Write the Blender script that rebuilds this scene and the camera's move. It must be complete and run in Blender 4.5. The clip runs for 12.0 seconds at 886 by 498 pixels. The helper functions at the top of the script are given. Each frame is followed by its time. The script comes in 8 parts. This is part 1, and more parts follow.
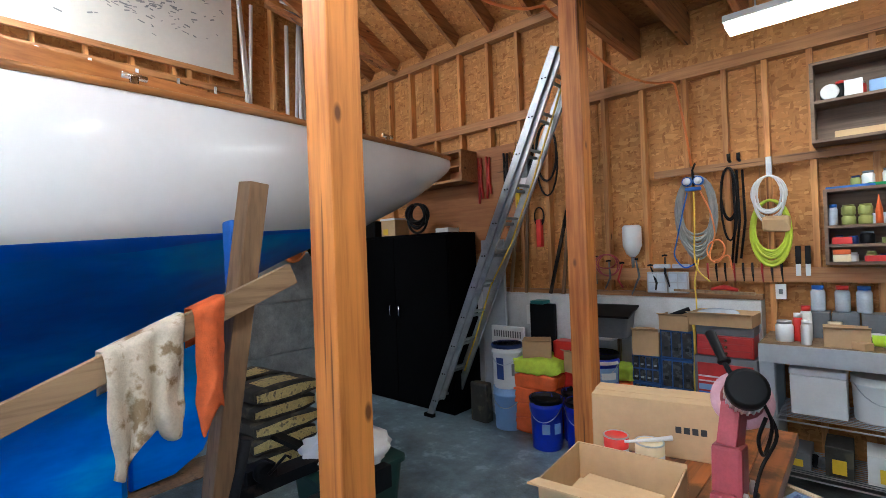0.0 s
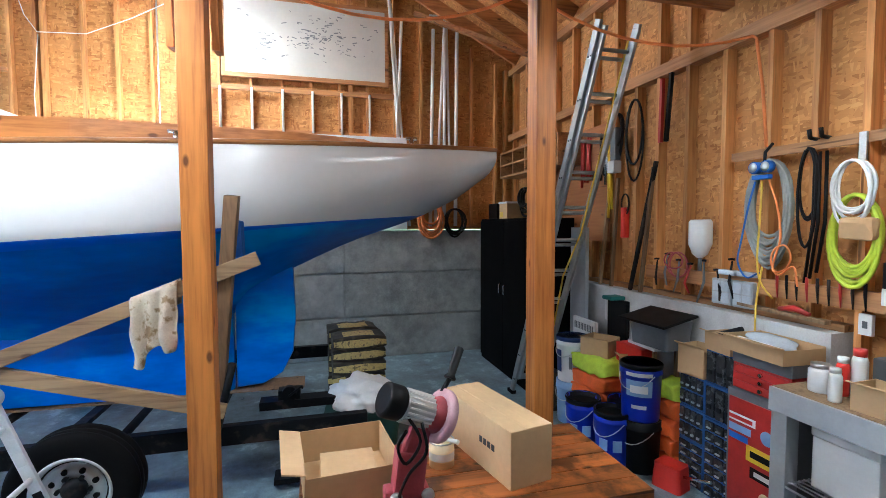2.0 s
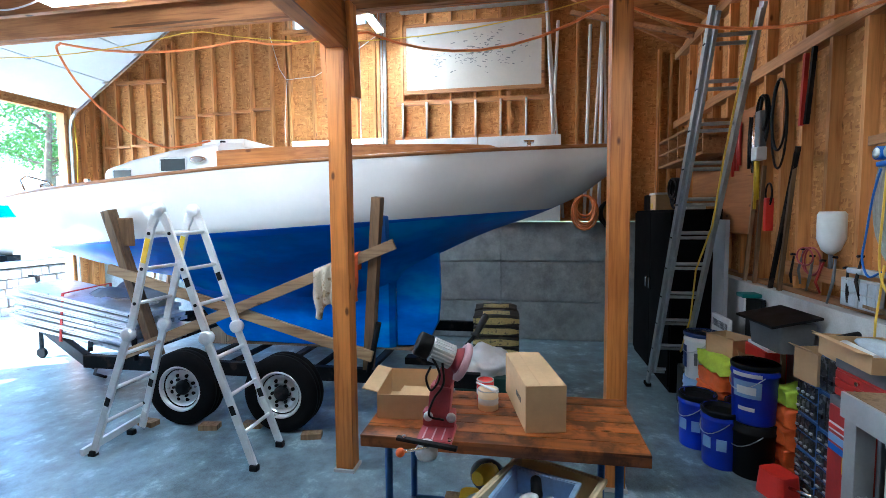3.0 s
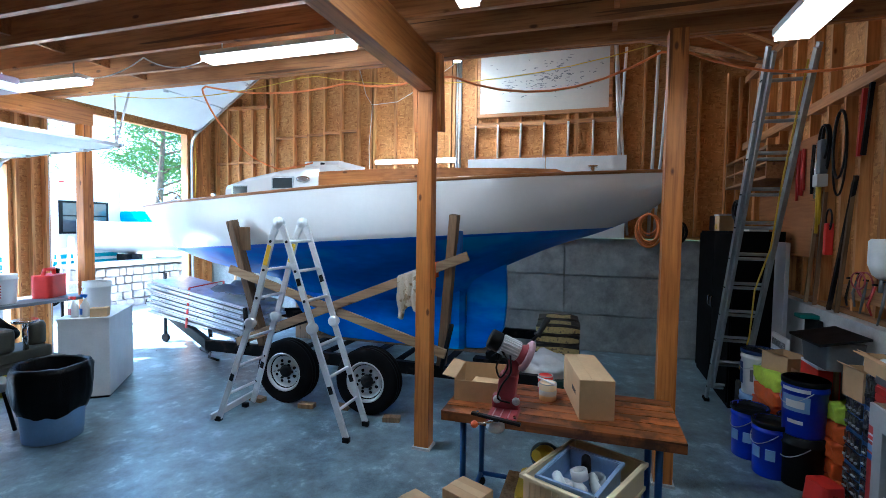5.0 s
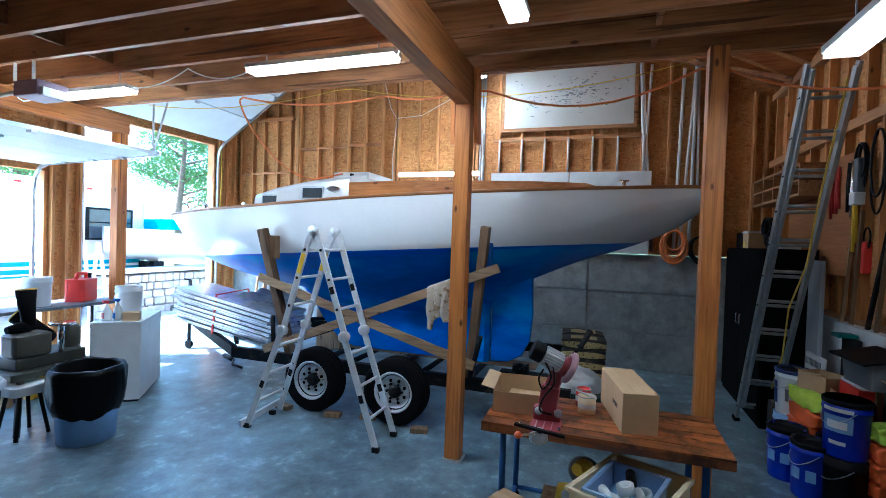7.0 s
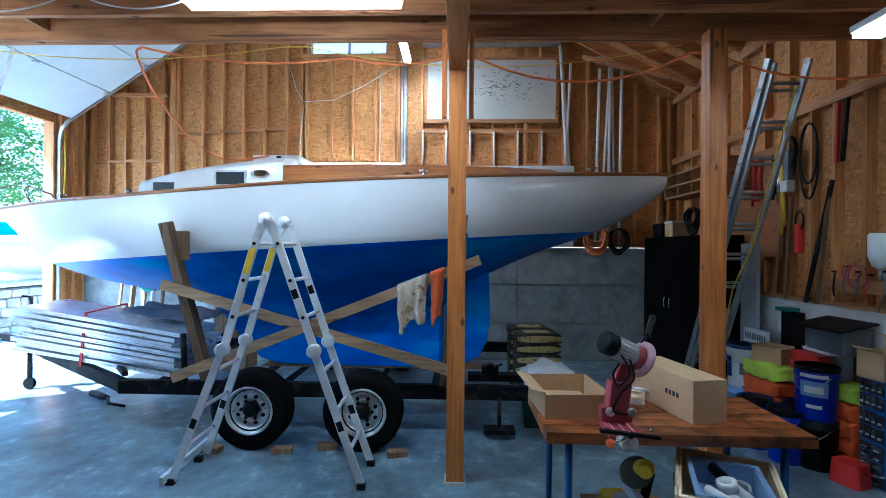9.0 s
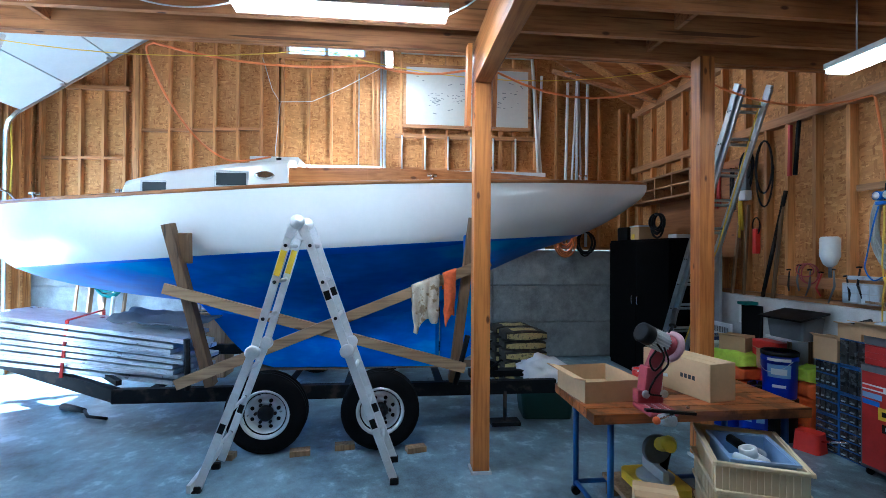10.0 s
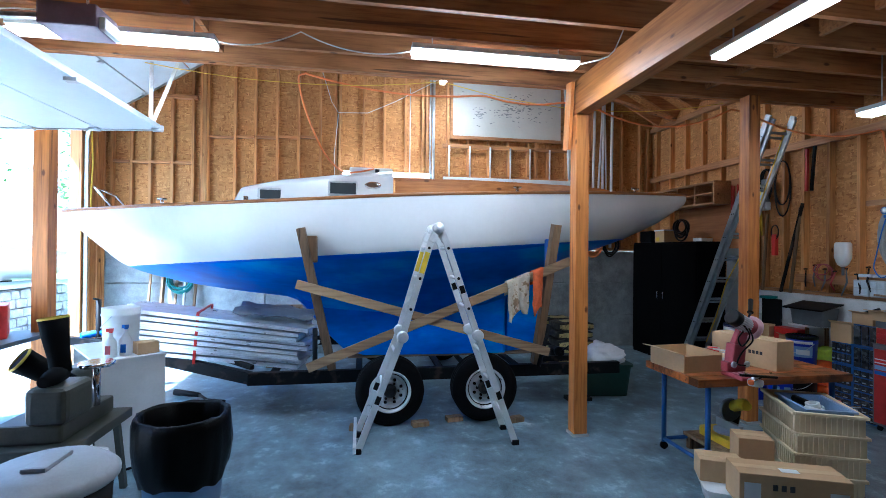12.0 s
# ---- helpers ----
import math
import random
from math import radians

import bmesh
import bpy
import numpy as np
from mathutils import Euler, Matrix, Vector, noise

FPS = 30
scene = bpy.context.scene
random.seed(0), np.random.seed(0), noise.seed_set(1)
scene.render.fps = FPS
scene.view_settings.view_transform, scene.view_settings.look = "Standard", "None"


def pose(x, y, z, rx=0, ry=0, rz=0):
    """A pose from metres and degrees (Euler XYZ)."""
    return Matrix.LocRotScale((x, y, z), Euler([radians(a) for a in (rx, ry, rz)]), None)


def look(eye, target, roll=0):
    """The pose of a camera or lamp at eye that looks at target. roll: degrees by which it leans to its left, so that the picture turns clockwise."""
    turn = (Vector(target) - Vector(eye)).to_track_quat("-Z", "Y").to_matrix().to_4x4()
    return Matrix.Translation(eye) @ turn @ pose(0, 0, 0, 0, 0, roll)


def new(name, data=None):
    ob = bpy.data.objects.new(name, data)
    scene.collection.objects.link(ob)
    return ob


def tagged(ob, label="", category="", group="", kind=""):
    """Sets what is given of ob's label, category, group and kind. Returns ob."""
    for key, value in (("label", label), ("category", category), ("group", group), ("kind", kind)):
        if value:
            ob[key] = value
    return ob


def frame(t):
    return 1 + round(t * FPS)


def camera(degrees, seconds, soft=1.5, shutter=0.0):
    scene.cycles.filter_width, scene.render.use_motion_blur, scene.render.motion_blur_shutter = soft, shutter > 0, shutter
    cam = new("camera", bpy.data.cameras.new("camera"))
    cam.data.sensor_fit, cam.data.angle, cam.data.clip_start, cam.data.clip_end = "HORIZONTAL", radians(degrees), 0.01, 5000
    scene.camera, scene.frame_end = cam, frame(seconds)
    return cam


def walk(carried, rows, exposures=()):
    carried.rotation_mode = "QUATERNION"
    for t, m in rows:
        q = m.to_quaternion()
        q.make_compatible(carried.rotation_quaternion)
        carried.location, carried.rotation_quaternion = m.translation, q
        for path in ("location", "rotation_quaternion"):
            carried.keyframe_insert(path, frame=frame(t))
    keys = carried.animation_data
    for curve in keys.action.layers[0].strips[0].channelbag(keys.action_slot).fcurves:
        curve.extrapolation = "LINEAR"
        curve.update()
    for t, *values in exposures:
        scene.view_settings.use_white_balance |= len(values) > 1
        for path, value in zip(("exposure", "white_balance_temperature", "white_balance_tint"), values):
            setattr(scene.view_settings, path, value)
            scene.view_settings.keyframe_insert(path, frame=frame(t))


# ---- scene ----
cam = camera(86.2, 12.0, 0.6)
PATH = [
    (0, 0.528, 0.312, 1.837, 90.34, 2.16, 41.63),
    (0.5, 0.805, 0.773, 1.863, 89.69, 1.06, 46.12),
    (1, 1.217, 1.118, 1.885, 89.20, -0.01, 54.43),
    (1.5, 1.579, 1.531, 1.938, 88.16, -0.11, 63.45),
    (2, 1.946, 1.927, 1.992, 86.97, 0.17, 74.92),
    (2.5, 2.364, 2.562, 2.011, 86.16, 0.36, 91.74),
    (3, 2.628, 2.728, 2.014, 85.98, 0.51, 99.97),
    (3.5, 2.909, 2.732, 2.088, 85.11, 0.64, 104.58),
    (5.5, 3.293, 2.800, 2.040, 87.77, -1.00, 108.26),
    (6, 3.384, 2.796, 2.002, 89.07, -1.34, 108.12),
    (6.5, 3.402, 2.757, 2.040, 88.89, -1.96, 109.28),
    (8.5, 2.926, 1.635, 1.911, 89.65, -0.91, 98.84),
    (9, 2.936, 1.333, 1.860, 90.00, -0.46, 91.85),
    (9.5, 3.030, 0.942, 1.858, 90.10, -0.87, 87.37),
    (10, 3.107, 0.578, 1.844, 90.42, -0.33, 83.97),
    (10.5, 3.186, 0.170, 1.849, 90.62, 0.08, 81.28),
    (11, 3.430, -0.124, 1.837, 90.72, -0.15, 81.14),
    (11.5, 3.589, -0.438, 1.875, 90.42, -0.32, 80.79),
    (12, 3.707, -0.880, 1.863, 90.27, -0.58, 80.30),
]
walk(cam, [(t, pose(x, y, z, rx, ry, rz)) for t, x, y, z, rx, ry, rz in PATH], [(0, 3.75, 5300, 7), (1, 4.05, 5250, 6), (2, 4.05, 5150, 5), (2.5, 4.0, 5000, 3), (3, 3.75, 4850, 2), (3.5, 3.4, 4750, 2), (6, 3.2, 4650, 2), (9, 3.1, 4350, -1), (10, 3.35, 4450, 0), (12, 3.2, 4600, 4)])

# ---- world, sun, exposure ----
world = bpy.data.worlds.new("world")
scene.world = world
world.use_nodes = True
wn = world.node_tree
sky = wn.nodes.new("ShaderNodeTexSky")
sky.sky_type, sky.sun_disc = "NISHITA", False
sky.sun_elevation, sky.sun_rotation = radians(55), radians(150)
wn.links.new(sky.outputs[0], wn.nodes["Background"].inputs[0])
wn.nodes["Background"].inputs[1].default_value = 0.15
sun = new("sun", bpy.data.lights.new("sun", "SUN"))
sun.data.energy, sun.data.angle, sun.data.color = 5.0, radians(0.5), (1.0, 0.95, 0.88)
sun.matrix_basis = look((3.5, -6.0, 10.0), (0, 0, 0))

# ---- materials ----


def base_mat(name, rough=0.6, metal=0.0):
    m = bpy.data.materials.new(name)
    m.use_nodes = True
    nt = m.node_tree
    b = nt.nodes["Principled BSDF"]
    b.inputs["Roughness"].default_value = rough
    b.inputs["Metallic"].default_value = metal
    tc = nt.nodes.new("ShaderNodeTexCoord")
    oi = nt.nodes.new("ShaderNodeObjectInfo")
    add = nt.nodes.new("ShaderNodeVectorMath")
    mul = nt.nodes.new("ShaderNodeMath")
    mul.operation, mul.inputs[1].default_value = "MULTIPLY", 37.0
    nt.links.new(oi.outputs["Random"], mul.inputs[0])
    nt.links.new(tc.outputs["Object"], add.inputs[0])
    nt.links.new(mul.outputs[0], add.inputs[1])
    return m, nt, b, add.outputs[0], oi.outputs["Random"]


def noise_node(nt, vec, scale, detail=4.0, stretch=None, rough=0.55):
    if stretch:
        mp = nt.nodes.new("ShaderNodeMapping")
        mp.inputs["Scale"].default_value = stretch
        nt.links.new(vec, mp.inputs[0])
        vec = mp.outputs[0]
    n = nt.nodes.new("ShaderNodeTexNoise")
    n.inputs["Scale"].default_value, n.inputs["Detail"].default_value = scale, detail
    n.inputs["Roughness"].default_value = rough
    nt.links.new(vec, n.inputs["Vector"])
    return n.outputs["Fac"]


def ramp(nt, fac, stops):
    r = nt.nodes.new("ShaderNodeValToRGB")
    while len(r.color_ramp.elements) < len(stops):
        r.color_ramp.elements.new(0.5)
    for e, (p, c) in zip(r.color_ramp.elements, stops):
        e.position, e.color = p, (*c, 1)
    nt.links.new(fac, r.inputs[0])
    return r.outputs[0]


def mixc(nt, fac, a, b, how="MIX"):
    x = nt.nodes.new("ShaderNodeMix")
    x.data_type, x.blend_type = "RGBA", how
    if isinstance(fac, (int, float)):
        x.inputs[0].default_value = fac
    else:
        nt.links.new(fac, x.inputs[0])
    for s, i in ((a, 6), (b, 7)):
        if isinstance(s, tuple):
            x.inputs[i].default_value = (*s, 1)
        else:
            nt.links.new(s, x.inputs[i])
    return x.outputs[2]


def bump(nt, b, height, strength=0.3, dist=0.01):
    n = nt.nodes.new("ShaderNodeBump")
    n.inputs["Strength"].default_value, n.inputs["Distance"].default_value = strength, dist
    nt.links.new(height, n.inputs["Height"])
    nt.links.new(n.outputs[0], b.inputs["Normal"])


def mul_c(c, k):
    return tuple(min(1.0, v * k) for v in c)


def mat(name, color, rough=0.55, metal=0.0, var=0.18, scale=6.0, bumpy=0.12, worn=None):
    """Painted, plastic, metal or paper surface with fine and coarse variation."""
    m, nt, b, v, rnd = base_mat(name, rough, metal)
    n1, n2 = noise_node(nt, v, scale, 5), noise_node(nt, v, scale * 9, 3)
    c = ramp(nt, n1, [(0.36, mul_c(color, 1 - var)), (0.64, mul_c(color, 1 + var))])
    c = mixc(nt, 0.35, c, ramp(nt, n2, [(0.3, mul_c(color, 1 - var)), (0.7, mul_c(color, 1 + var))]))
    if worn:
        c = mixc(nt, ramp(nt, n1, [(0.54, (0, 0, 0)), (0.63, (1, 1, 1))]), c, worn)
    nt.links.new(c, b.inputs["Base Color"])
    rr = nt.nodes.new("ShaderNodeMapRange")
    rr.inputs[3].default_value, rr.inputs[4].default_value = max(0.03, rough - 0.1), min(1, rough + 0.12)
    nt.links.new(n1, rr.inputs[0])
    nt.links.new(rr.outputs[0], b.inputs["Roughness"])
    if bumpy:
        bump(nt, b, n2, bumpy, 0.004)
    return m


def wood(name, dark, light, axis="z", rough=0.6, grain=38.0, knot=0.06, stain=0.0):
    m, nt, b, v, rnd = base_mat(name, rough)
    st = {"x": (0.05, 1, 1), "y": (1, 0.05, 1), "z": (1, 1, 0.05)}[axis]
    st2 = {"x": (0.25, 1, 1), "y": (1, 0.25, 1), "z": (1, 1, 0.25)}[axis]
    g = noise_node(nt, v, grain, 5, st, 0.6)
    coarse = noise_node(nt, v, 5.0, 3, st2)
    kn = nt.nodes.new("ShaderNodeTexVoronoi")
    kn.inputs["Scale"].default_value = 5.5
    mp = nt.nodes.new("ShaderNodeMapping")
    mp.inputs["Scale"].default_value = {"x": (0.45, 1, 1), "y": (1, 0.45, 1), "z": (1, 1, 0.45)}[axis]
    nt.links.new(v, mp.inputs[0])
    nt.links.new(mp.outputs[0], kn.inputs["Vector"])
    c = ramp(nt, g, [(0.36, dark), (0.5, mul_c(light, 0.82)), (0.62, light)])
    c = mixc(nt, 0.4, c, ramp(nt, coarse, [(0.38, dark), (0.62, mul_c(light, 1.1))]))
    c = mixc(nt, ramp(nt, kn.outputs["Distance"], [(knot, (1, 1, 1)), (knot + 0.05, (0, 0, 0))]), c, mul_c(dark, 0.45))
    if stain:
        c = mixc(nt, ramp(nt, noise_node(nt, v, 4.5, 6, None, 0.65), [(0.46, (0, 0, 0)), (0.60, (stain, stain, stain))]), c, mul_c(dark, 0.5))
    check = noise_node(nt, v, 14.0, 2, {"x": (0.03, 1, 1), "y": (1, 0.03, 1), "z": (1, 1, 0.03)}[axis])
    c = mixc(nt, ramp(nt, check, [(0.67, (0, 0, 0)), (0.69, (0.8, 0.8, 0.8))]), c, mul_c(dark, 0.35))
    tone = ramp(nt, rnd, [(0.0, (0.78, 0.78, 0.78)), (1.0, (1.15, 1.1, 1.05))])
    c = mixc(nt, 1.0, c, tone, "MULTIPLY")
    nt.links.new(c, b.inputs["Base Color"])
    bump(nt, b, g, 0.25, 0.004)
    return m


def osb(name, k=1.0):
    m, nt, b, v, rnd = base_mat(name, 0.75)
    warp = nt.nodes.new("ShaderNodeTexNoise")
    warp.inputs["Scale"].default_value = 5.0
    nt.links.new(v, warp.inputs["Vector"])
    mad = nt.nodes.new("ShaderNodeVectorMath")
    mad.operation, mad.inputs[1].default_value = "MULTIPLY_ADD", (0.05, 0.05, 0.05)
    nt.links.new(warp.outputs["Color"], mad.inputs[0])
    nt.links.new(v, mad.inputs[2])
    cols, dist = [], []
    for sc, rot in (((13, 13, 48), 0.45), ((46, 46, 14), -0.6), ((16, 16, 40), -0.35)):
        mp = nt.nodes.new("ShaderNodeMapping")
        mp.inputs["Scale"].default_value = sc
        mp.inputs["Rotation"].default_value = (rot, rot * 0.7, 0)
        nt.links.new(mad.outputs[0], mp.inputs[0])
        vo = nt.nodes.new("ShaderNodeTexVoronoi")
        vo.inputs["Scale"].default_value = 1.0
        nt.links.new(mp.outputs[0], vo.inputs["Vector"])
        sep = nt.nodes.new("ShaderNodeSeparateColor")
        nt.links.new(vo.outputs["Color"], sep.inputs[0])
        cols.append(sep.outputs)
        dist.append(vo.outputs["Distance"])
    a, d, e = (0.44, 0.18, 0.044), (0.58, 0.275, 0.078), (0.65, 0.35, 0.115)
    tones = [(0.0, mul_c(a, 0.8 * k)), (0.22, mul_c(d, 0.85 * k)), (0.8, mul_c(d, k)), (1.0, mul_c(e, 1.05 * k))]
    c1, c2, c3 = (ramp(nt, s[0], tones) for s in cols)
    c = mixc(nt, ramp(nt, cols[1][1], [(0.5, (0, 0, 0)), (0.54, (1, 1, 1))]), c1, c2)
    c = mixc(nt, ramp(nt, cols[2][1], [(0.68, (0, 0, 0)), (0.72, (1, 1, 1))]), c, c3)
    big = noise_node(nt, v, 1.1, 3)
    c = mixc(nt, 1.0, c, ramp(nt, big, [(0.3, (0.8, 0.78, 0.75)), (0.7, (1.1, 1.08, 1.05))]), "MULTIPLY")
    nt.links.new(c, b.inputs["Base Color"])
    bump(nt, b, dist[0], 0.3, 0.006)
    return m


def concrete(name, dark, light, rough, stain, sc=1.0, glossy=False):
    m, nt, b, v, rnd = base_mat(name, rough)
    n1, n2, n3 = noise_node(nt, v, 0.9 * sc, 6, None, 0.65), noise_node(nt, v, 4.5 * sc, 6, None, 0.7), noise_node(nt, v, 90, 2)
    c = ramp(nt, n1, [(0.38, dark), (0.62, light)])
    c = mixc(nt, 0.5, c, ramp(nt, n2, [(0.36, mul_c(dark, 0.75)), (0.64, mul_c(light, 1.12))]))
    c = mixc(nt, ramp(nt, n2, [(0.57, (0, 0, 0)), (0.68, (0.6, 0.6, 0.6))]), c, stain)
    c = mixc(nt, 0.12, c, ramp(nt, n3, [(0.3, (0.05, 0.05, 0.05)), (0.7, (0.6, 0.6, 0.6))]))
    nt.links.new(c, b.inputs["Base Color"])
    rr = nt.nodes.new("ShaderNodeMapRange")
    rr.inputs[3].default_value, rr.inputs[4].default_value = rough - 0.05, rough + 0.1
    nt.links.new(n2, rr.inputs[0])
    nt.links.new(rr.outputs[0], b.inputs["Roughness"])
    bump(nt, b, n3 if glossy else n2, 0.12, 0.004)
    return m


def glow(name, color, strength):
    m = bpy.data.materials.new(name)
    m.use_nodes = True
    b = m.node_tree.nodes["Principled BSDF"]
    b.inputs["Base Color"].default_value = (0.9, 0.9, 0.9, 1)
    b.inputs["Emission Color"].default_value, b.inputs["Emission Strength"].default_value = (*color, 1), strength
    return m


def glass(name, color=(0.9, 0.95, 0.95), rough=0.02):
    m = bpy.data.materials.new(name)
    m.use_nodes = True
    b = m.node_tree.nodes["Principled BSDF"]
    b.inputs["Base Color"].default_value, b.inputs["Roughness"].default_value = (*color, 1), rough
    b.inputs["Transmission Weight"].default_value, b.inputs["IOR"].default_value = 1.0, 1.2
    return m


def antifouling(name):
    m, nt, b, v, rnd = base_mat(name, 0.5)
    n1, n2 = noise_node(nt, v, 1.3, 5, (1, 0.6, 1.6), 0.6), noise_node(nt, v, 7, 5, (1, 0.4, 1.5), 0.65)
    c = ramp(nt, n1, [(0.36, (0.002, 0.075, 0.50)), (0.54, (0.003, 0.165, 0.76)), (0.66, (0.006, 0.36, 0.86))])
    c = mixc(nt, 0.3, c, ramp(nt, n2, [(0.35, (0.002, 0.07, 0.42)), (0.7, (0.006, 0.2, 0.72))]))
    nt.links.new(c, b.inputs["Base Color"])
    bump(nt, b, n2, 0.08, 0.004)
    return m


FIR_D, FIR_L = (0.30, 0.125, 0.04), (0.58, 0.29, 0.11)
M_POST = wood("fir_post", (0.33, 0.095, 0.016), (0.70, 0.27, 0.052), "z", 0.5, 30.0, 0.055)
M_STUDZ = wood("stud_upright", (0.36, 0.14, 0.036), (0.72, 0.36, 0.115), "z")
M_PLATEY = wood("plate_y", (0.30, 0.115, 0.032), (0.60, 0.285, 0.095), "y")
M_PLATEX = wood("plate_x", (0.26, 0.115, 0.04), (0.48, 0.25, 0.10), "x")
M_JOIST = wood("joist_wood", (0.21, 0.078, 0.022), (0.50, 0.225, 0.075), "y")
M_BEAM = wood("beam_wood", (0.31, 0.10, 0.02), (0.62, 0.25, 0.058), "x", 0.5)
# same board twice; the second halves its tones to put loft shade in
M_OSB, M_OSBD = osb("strand_board"), osb("strand_board_shaded", 0.5)
M_PLY = wood("plywood_brown", (0.30, 0.11, 0.03), (0.44, 0.18, 0.055), "x")
M_CONC = concrete("wall_concrete", (0.24, 0.26, 0.25), (0.46, 0.48, 0.47), 0.8, (0.5, 0.52, 0.51))
M_CONCN = concrete("painted_concrete", (0.52, 0.53, 0.53), (0.64, 0.65, 0.65), 0.7, (0.42, 0.42, 0.41))
M_FLOOR = concrete("floor_concrete", (0.043, 0.07, 0.088), (0.245, 0.36, 0.43), 0.28, (0.5, 0.64, 0.72), 1.0, True)
M_GEL = mat("white_gelcoat", (0.82, 0.82, 0.81), 0.13, 0, 0.03, 2, 0.0)
M_BLUE = antifouling("blue_antifouling")
M_BOOT = mat("boot_stripe_blue", (0.004, 0.11, 0.66), 0.35, 0, 0.06, 3)
M_TEAK = wood("varnished_teak", (0.33, 0.12, 0.03), (0.58, 0.25, 0.07), "y", 0.3)
M_DECK = mat("cream_deck", (0.7, 0.68, 0.62), 0.6)
M_TINT = mat("smoked_window", (0.06, 0.07, 0.075), 0.1, 0, 0.1, 4, 0)
M_STEEL = mat("dark_trailer_paint", (0.006, 0.007, 0.009), 0.6, 0, 0.35, 5, 0.2, (0.04, 0.03, 0.024))
M_GALV = mat("galvanised_steel", (0.55, 0.57, 0.58), 0.42, 0.9, 0.2, 12)
M_ALU = mat("ladder_aluminium", (0.78, 0.79, 0.80), 0.34, 0.4, 0.12, 9)
M_ALUD = mat("dull_ladder_aluminium", (0.40, 0.42, 0.43), 0.42, 0.85, 0.2, 9)
M_PLANK = mat("plank_aluminium", (0.74, 0.77, 0.80), 0.3, 0.6, 0.22, 5)
M_CHROME = mat("chrome", (0.75, 0.75, 0.75), 0.12, 1.0, 0.06, 4, 0)
M_RIM = mat("bright_rim_steel", (0.72, 0.73, 0.74), 0.3, 0.55, 0.1, 10)
M_RUBBER = mat("tyre_rubber", (0.005, 0.005, 0.0055), 0.85, 0, 0.3, 8)
M_BLACK = mat("black_plastic", (0.004, 0.004, 0.0045), 0.5, 0, 0.3, 8)
M_BLKPAINT = mat("black_cabinet_paint", (0.003, 0.003, 0.0035), 0.6, 0, 0.3, 2)
M_CARD = mat("cardboard", (0.50, 0.325, 0.16), 0.85, 0, 0.10, 3)
M_CARDL = mat("cardboard_light", (0.58, 0.40, 0.21), 0.85, 0, 0.10, 3)
M_WHITE = mat("white_paint", (0.74, 0.75, 0.75), 0.5, 0, 0.07, 5)
M_WPLAST = mat("white_plastic", (0.72, 0.73, 0.72), 0.35, 0, 0.06, 6)
M_CREAM = mat("cream_plastic", (0.84, 0.69, 0.43), 0.5, 0, 0.05, 6)
M_RED = mat("red_enamel", (0.42, 0.025, 0.02), 0.38, 0, 0.2, 6)
M_REDP = mat("red_plastic", (0.62, 0.03, 0.02), 0.4, 0, 0.12, 6)
M_PINK = mat("faded_red_casting", (0.34, 0.055, 0.07), 0.5, 0, 0.22, 14)
M_GUARD = mat("pink_guard", (0.55, 0.32, 0.36), 0.3, 0, 0.15, 14)
M_ORANGE = mat("orange_plastic", (0.75, 0.13, 0.02), 0.5, 0, 0.15, 10)
M_ORCLOTH = mat("orange_cloth", (0.60, 0.115, 0.025), 0.95, 0, 0.2, 25, 0.5)
M_HIVIS = mat("lime_fabric", (0.55, 0.72, 0.05), 0.8, 0, 0.15, 14, 0.3)
M_YELLOW = mat("yellow_plastic", (0.78, 0.55, 0.02), 0.45, 0, 0.12, 8)
M_CANBLUE = mat("blue_pail_print", (0.008, 0.03, 0.46), 0.38, 0, 0.15, 8)
M_NAVY = mat("navy_plastic", (0.012, 0.03, 0.14), 0.45, 0, 0.15, 8)
M_PALEBLUE = mat("pale_blue_plastic", (0.22, 0.36, 0.62), 0.45, 0, 0.08, 6)
M_DRAWER = mat("blue_drawer_frame", (0.018, 0.085, 0.28), 0.45)
M_SMOKE = mat("smoky_drawer", (0.05, 0.05, 0.05), 0.25, 0, 0.4, 20)
M_GREY = mat("grey_paint", (0.36, 0.38, 0.40), 0.55, 0, 0.1, 6)
M_GREYD = mat("dark_grey_plastic", (0.13, 0.14, 0.15), 0.5, 0, 0.15, 6)
M_OLIVE = mat("olive_machine_enamel", (0.055, 0.055, 0.04), 0.45, 0, 0.3, 7)
M_MAUVE = mat("mauve_opener_shell", (0.15, 0.10, 0.14), 0.5)
M_TOWEL = mat("stained_towel", (0.58, 0.51, 0.39), 0.95, 0, 0.2, 11, 0.5, (0.27, 0.19, 0.10))
M_BAGW = mat("white_bag_film", (0.8, 0.81, 0.82), 0.4, 0, 0.05, 9, 0.5)
M_CEMENTY = mat("yellow_bag_print", (0.62, 0.50, 0.19), 0.7, 0, 0.3, 30, 0.2, (0.2, 0.17, 0.09))
M_CEMENT = mat("printed_cement_bag", (0.035, 0.032, 0.026), 0.7, 0, 0.4, 9, 0.2, (0.09, 0.08, 0.05))
M_GREENTUB = mat("dark_green_plastic", (0.012, 0.045, 0.035), 0.45)
M_SHELF = wood("dark_shelf_wood", (0.12, 0.075, 0.045), (0.23, 0.15, 0.095), "x")
M_TABLE = wood("oiled_bench_planks", (0.075, 0.024, 0.009), (0.47, 0.155, 0.036), "y", 0.35, 16, 0.06, 0.85)
M_GREYWOOD = wood("weathered_lumber", (0.16, 0.095, 0.045), (0.37, 0.25, 0.135), "z", 0.7)
M_BRACE = wood("brace_lumber", (0.17, 0.10, 0.048), (0.38, 0.26, 0.14), "y", 0.7, 30, 0.09)
